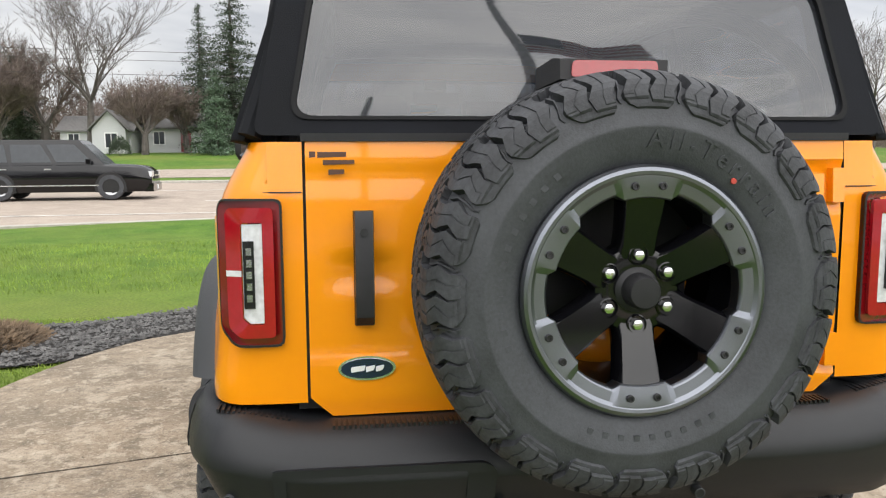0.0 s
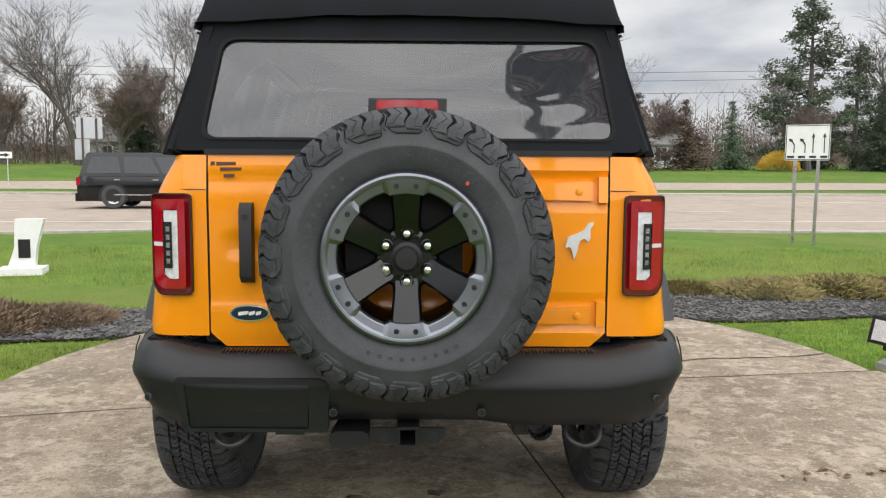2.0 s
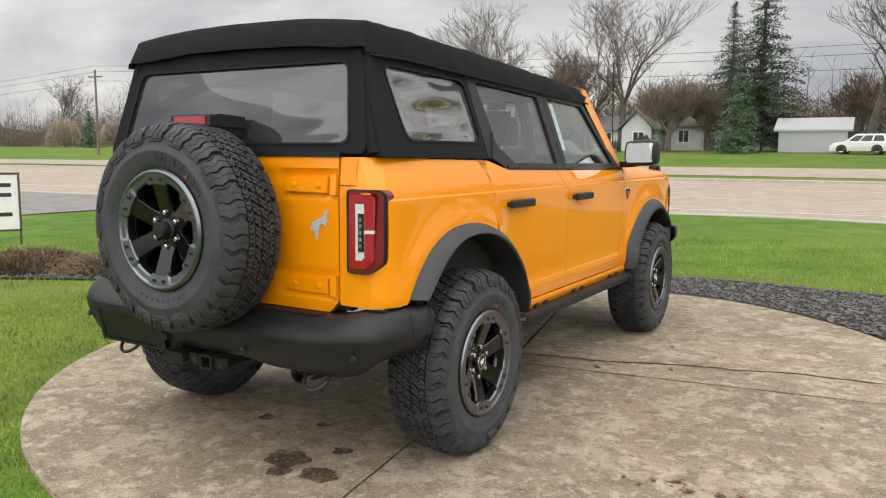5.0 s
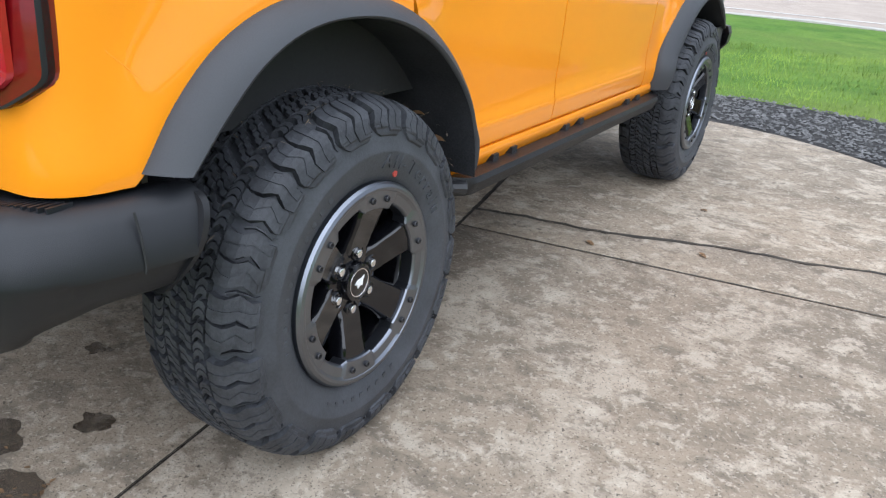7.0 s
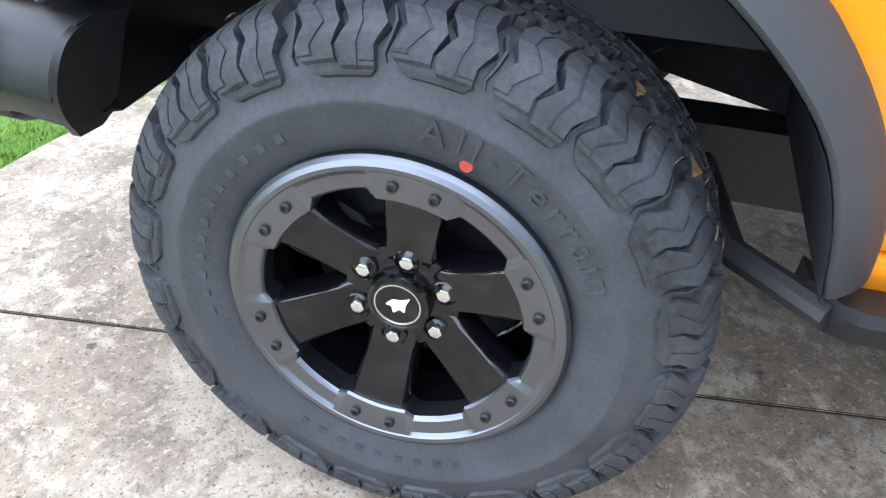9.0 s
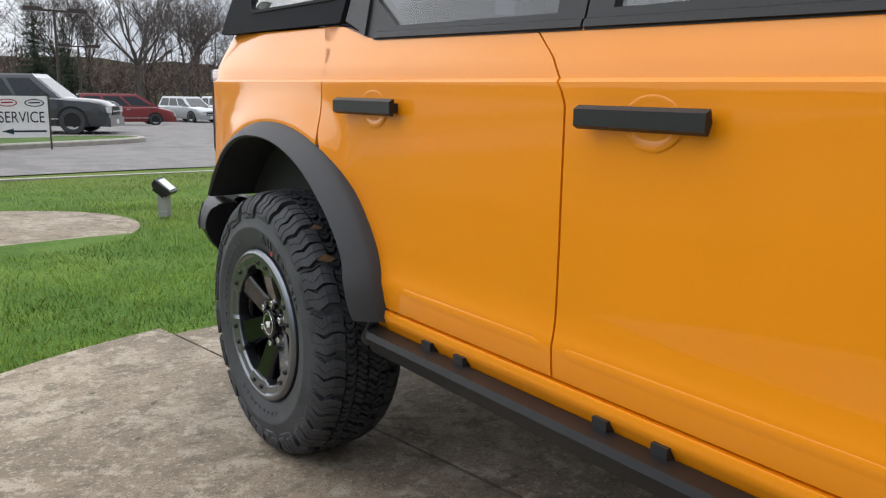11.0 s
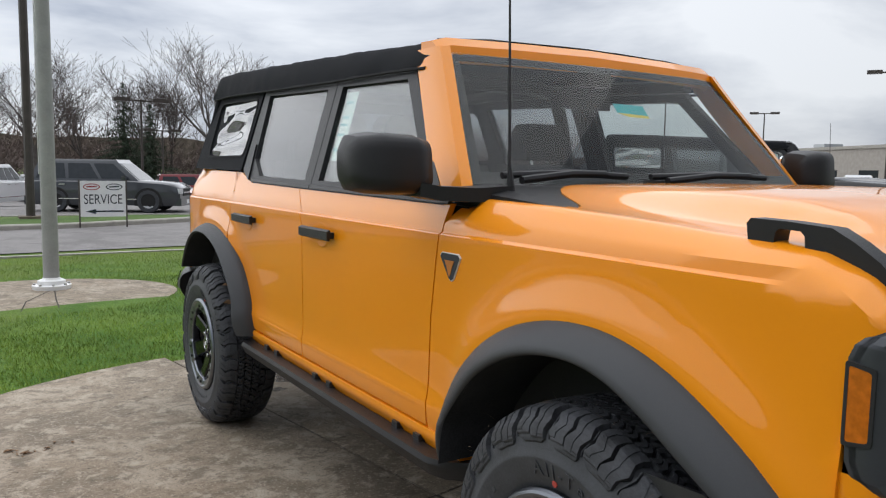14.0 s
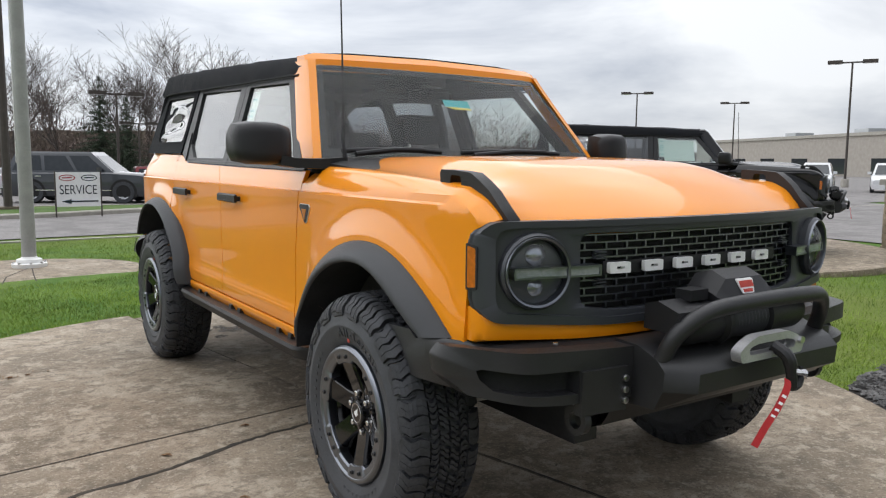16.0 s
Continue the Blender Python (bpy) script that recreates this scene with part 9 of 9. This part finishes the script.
    part("front_bumper", bevel(box(-w * 0.9, w * 0.9, L / 2 - 0.2, L / 2 + 0.05, wheel_r * 0.6, wheel_r * 0.6 + 0.26), 0.05), paint, ob)
    part("rear_bumper", bevel(box(-w * 0.9, w * 0.9, -L / 2 - 0.05, -L / 2 + 0.2, wheel_r * 0.6, wheel_r * 0.6 + 0.28), 0.05), paint, ob)
    part("plate", box(-0.15, 0.15, L / 2 + 0.05, L / 2 + 0.06, wheel_r * 0.6 + 0.06, wheel_r * 0.6 + 0.2), "white", ob)
    if chrome:
        for s in (1, -1):
            part("trim_strip", box(*sorted((s * (w * 0.995), s * (w + 0.014))), -L * 0.28, L * 0.22, wheel_r * 0.62 + 0.20, wheel_r * 0.62 + 0.23), "chrome", ob)
    if bed:
        part("load_bed", box(-w * 0.82, w * 0.82, -L / 2 + 0.1, cab[0] - 0.1, Hb - 0.4, Hb + 0.03), "gap", ob)
    return ob


SUV_HOOD = [(-2.6, 1.02), (-2.45, 1.08), (0.85, 1.10), (1.0, 1.10), (2.1, 1.03), (2.4, 0.95), (2.6, 0.80)]
grey_suv = plain_car("parked_suv", "dark grey parked seven-seat car with chrome grille", "car", "car_grey", 5.1, 1.95, 1.08, 1.79, SUV_HOOD, (-2.42, 1.25), (-2.15, 0.45), 0.39, (-1.55, 1.52))
VAN_HOOD = [(-2.6, 0.98), (1.2, 1.05), (1.5, 1.05), (2.3, 0.88), (2.6, 0.70)]
van = plain_car("minivan", "deep red parked minivan with chrome strip", "car", "car_red", 5.15, 2.0, 1.04, 1.74, VAN_HOOD, (-2.5, 1.75), (-2.35, 0.65), 0.34, (-1.62, 1.46))
PU_HOOD = [(-2.95, 1.18), (-0.95, 1.18), (1.0, 1.16), (2.5, 1.12), (2.85, 1.02), (2.95, 0.85)]
pickup = plain_car("pickup_truck", "silver parked pickup truck", "pickup truck", "car_silver", 5.9, 2.03, 1.16, 1.92, PU_HOOD, (-0.85, 1.35), (-0.65, 0.55), 0.41, (-1.85, 1.85), bed=True)
HATCH_HOOD = [(-2.2, 0.98), (0.7, 1.02), (0.95, 1.02), (1.9, 0.92), (2.2, 0.72)]
long_suv = plain_car("long_suv", "black full-size car with chrome trim on the road", "car", "black_paint", 5.7, 2.04, 1.12, 1.90, [(-2.9, 1.06), (-2.7, 1.12), (1.1, 1.14), (2.4, 1.08), (2.75, 0.98), (2.9, 0.80)], (-2.75, 1.5), (-2.55, 0.75), 0.405, (-1.62, 1.62))
hatch = plain_car("crossover", "white parked crossover in a row of cars", "car", "car_white", 4.5, 1.84, 1.0, 1.66, HATCH_HOOD, (-2.1, 1.2), (-1.85, 0.35), 0.35, (-1.38, 1.32), group="cars parked in a row", chrome=False)


def park(ob, x, y, heading, paint=None, label="", first=False, lift=0.022):
    m = pose(x, y, gz(x, y) + lift, 0, 0, heading)
    if first:
        ob.matrix_basis = m
        c = ob
    else:
        c = copy_thing(ob, m)
    if paint:
        for o in c.children_recursive:
            for sl_ in o.material_slots:
                if sl_.material and sl_.material.name.endswith("_car_paint"):
                    sl_.link = "OBJECT"
                    sl_.material = M[paint]
    if label:
        c["label"] = label
    return c


park(grey_suv, -2.6, -26.6, 62, first=True)
park(van, -10.6, -45.6, 84, first=True)
park(pickup, -31, -72, 95, first=True)
park(pickup, 0.8, -38, 150, "car_white", "white parked pickup truck")
park(hatch, -6.0, -41.0, 60, "car_red", "bright red parked car", first=True)
rows_ = [(-4.6, -52, 20, "car_white", "white parked car behind the lawn"), (-7.8, -53, 20, "car_silver", "silver parked car behind the lawn"), (-2.6, -50, 20, "car_grey", "grey parked car behind the lawn"), (-16.5, -52, 20, "car_silver", "silver parked car in the car park"), (-20, -54, 20, "car_white", "white parked car in the car park"), (-24, -60, 10, "car_red", "red parked car in the car park"), (3.5, -46, 30, "car_silver", "silver parked car by the lamp pole"), (6.5, -44, 30, "car_white", "white parked car by the lamp pole")]
for x, y, a, c, lb in rows_:
    park(hatch, x, y, a, c, lb)
for k in range(9):
    park(hatch, -39.5 - 2.1 * k, -25.5 + 3.1 * k, -62, "car_white", "white parked crossover in a row of cars")
for k in range(6):
    park(hatch, -60 + 2.6 * k, -43 - 1.0 * k, -60, ("car_silver", "car_white", "car_grey")[k % 3], "parked car at the far side of the car park")
park(long_suv, -9.2, 23.0, -86, first=True, lift=0.03)
park(hatch, -0.8, 70, 80, "car_white", "white van-like car parked by the shed")
# white and tan building beyond the car park
bd = thing("dealership_building", "long low tan building beyond the car park", "building", (-98, -34, gz(-60, -34) - 0.5), 62)
part("wall", box(-60, 34, -10, 10, 0, 5.6), "brickwall", bd)
part("parapet", box(-60.2, 34.2, -10.2, 10.2, 5.6, 6.0), "kerb", bd)
part("low_wing", box(34, 52, -8, 8, 0, 3.6), "siding", bd)
for k in range(9):
    w_ = part("window", box(-54 + k * 9, -50 + k * 9, -10.06, -9.98, 0.8, 2.8), "window_dark", bd)
for k in range(4):
    part("roof_unit", box(-40 + k * 18, -37 + k * 18, -4, -1, 6.0, 6.9), "car_silver", bd)

# the black twin on its own pad
tagged(part("second_pad", bevel(disc(3.3, -0.12, 0.0, 56, "z"), 0.006), "concrete"), "round concrete pad under the black car", "pad", kind="structure").location = (-8.0, -4.6, 0.0)
twin = copy_thing(suv, pose(-7.9, -4.6, 0.002, 0, 0, 38))
twin["label"] = "black four-door off-road car on a second pad"
twin.name = "offroad_suv"
for o in twin.children_recursive:
    for sl_ in o.material_slots:
        if sl_.material and sl_.material.name == "orange_paint":
            sl_.link = "OBJECT"
            sl_.material = M["black_paint"]
part("window_sheet", prism([(-0.15, 1.68), (0.30, 1.66), (0.34, 1.36), (-0.10, 1.36)], lambda u, v, d: (0.822 - 0.325 * (v - 1.31) - 0.03 + d, u, v), -0.001, 0.001), "paper", twin, "large pale paper inside window")
# stone pillar
pil_ = thing("stone_pillar", "tan ledgestone pillar beside the second pad", "pillar", (-11.15, -2.35, gz(-11.15, -2.35)), 20)
rn = random.Random(2)
z = 0.0
while z < 1.15:
    hh = rn.uniform(0.07, 0.13)
    for s in range(4):
        x = -0.42
        while x < 0.40:
            l = min(rn.uniform(0.15, 0.34), 0.42 - x)
            if l < 0.05:
                break
            st = box(x + 0.004, x + l - 0.004, -0.42 - rn.uniform(0, 0.02), -0.28, z + 0.004, z + hh - 0.004, 0.008, 1)
            part("stone", moved(st, pose(0, 0, 0, 0, 0, 90 * s)), "stone", pil_)
            x += l
    z += hh
part("core", box(-0.40, 0.40, -0.40, 0.40, 0, z - 0.01), "soil", pil_)
part("cap", bevel(box(-0.50, 0.50, -0.50, 0.50, z, z + 0.09), 0.015), "kerb", pil_)
part("lamp_body", bevel(box(-0.12, 0.12, -0.12, 0.12, z + 0.09, z + 0.12), 0.01), "plastic", pil_)

# ---- litter, stains ----
def blot(x, y, r, material, seed, label, name="stain", z=0.0022):
    rn = random.Random(seed)
    pts = []
    for k in range(26):
        a = 2 * math.pi * k / 26
        rr = r * (1 + 0.50 * noise.noise((math.cos(a) * 1.8, math.sin(a) * 1.8, seed)) + rn.uniform(-0.03, 0.03))
        pts.append((x + rr * math.cos(a) * 1.25, y + rr * math.sin(a)))
    return tagged(part(name, prism(pts, lambda u, v, d: (u, v, d), 0.0, z), material), label, "stain", kind="structure")


for i, (x, y, r) in enumerate(((0.24, -2.03, 0.085), (0.47, -2.10, 0.075), (-0.23, -1.67, 0.04), (0.40, -1.83, 0.04), (0.10, -1.60, 0.03), (0.30, -2.16, 0.05))):
    blot(x, y, r, "wet", i + 3, "damp brown stain on the concrete")
rn = random.Random(9)


def dead_leaf(x, y, z, size, turn, tilt, label="curled dead brown leaf on the concrete"):
    bm = bmesh.new()
    out = [(-1, 0), (-0.5, 0.35), (0.1, 0.42), (0.55, 0.25), (1, 0), (0.55, -0.25), (0.1, -0.42), (-0.5, -0.35)]
    c = bm.verts.new((0, 0, 0.0))
    vs = [bm.verts.new((u * size, v * size, abs(v) * size * 0.5 + 0.1 * size * math.sin(u * 3))) for u, v in out]
    for i in range(8):
        bm.faces.new((c, vs[i], vs[(i + 1) % 8]))
    bmesh.ops.solidify(bm, geom=bm.faces[:], thickness=0.0012)
    ob = part("dead_leaf", bm, "leaf_dead")
    ob.matrix_basis = pose(x, y, z, tilt, 0, turn)
    return tagged(ob, label, "leaf", "dead leaves")


for x, y in ((1.74, -1.40), (1.83, -1.37), (1.90, -1.44), (2.02, -1.41), (2.10, -1.38), (1.70, -1.47), (1.20, 1.02), (1.35, 0.4), (2.3, -0.3), (0.92, 0.20), (1.62, -1.43)):
    dead_leaf(x, y, 0.004, rn.uniform(0.014, 0.034), rn.uniform(0, 360), rn.uniform(-8, 8))
for k in range(60):
    cx, cy = rn.choice(((1.80, -1.40), (0.24, -2.05), (2.04, -1.40), (0.5, -2.08)))
    dead_leaf(cx + rn.gauss(0, 0.07), cy + rn.gauss(0, 0.035), 0.003, rn.uniform(0.005, 0.012), rn.uniform(0, 360), rn.uniform(-8, 8), "small scrap of dead leaf on the concrete")
# two leaves caught on the rear tyre
dead_leaf(0.905, -1.205, 0.781, 0.022, 0, -37, "dead leaf caught on the tyre")
dead_leaf(0.915, -1.128, 0.703, 0.030, 0, -50, "dead leaf caught on the tyre")
rn = random.Random(30)
vs, fs = [], []
for wy in (-AX, AX):
    for k in range(70):
        a = rn.uniform(0.3, 2.7)
        x = 0.842 + rn.uniform(-0.11, 0.12)
        p = Vector((x, wy + 0.4365 * math.cos(a), HUB + 0.4365 * math.sin(a)))
        d = Vector((rn.uniform(-1, 1), rn.uniform(-1, 1), rn.uniform(-0.3, 0.5))).normalized() * rn.uniform(0.012, 0.035)
        i = len(vs)
        vs.extend((tuple(p), tuple(p + Vector((0.0012, 0.0012, 0))), tuple(p + d)))
        fs.append((i, i + 1, i + 2))
tagged(raw("grass_clippings", vs, fs, "dry_shrub"), "dry grass clippings stuck on the tyres", "clippings", kind="stuff")
# driveway between road and car park
strip("side_drive", -40, 14, 0.0, "asphalt", 0.022, x0=-30, x1=-14.0, ny=40, label="asphalt drive from the road to the car park")
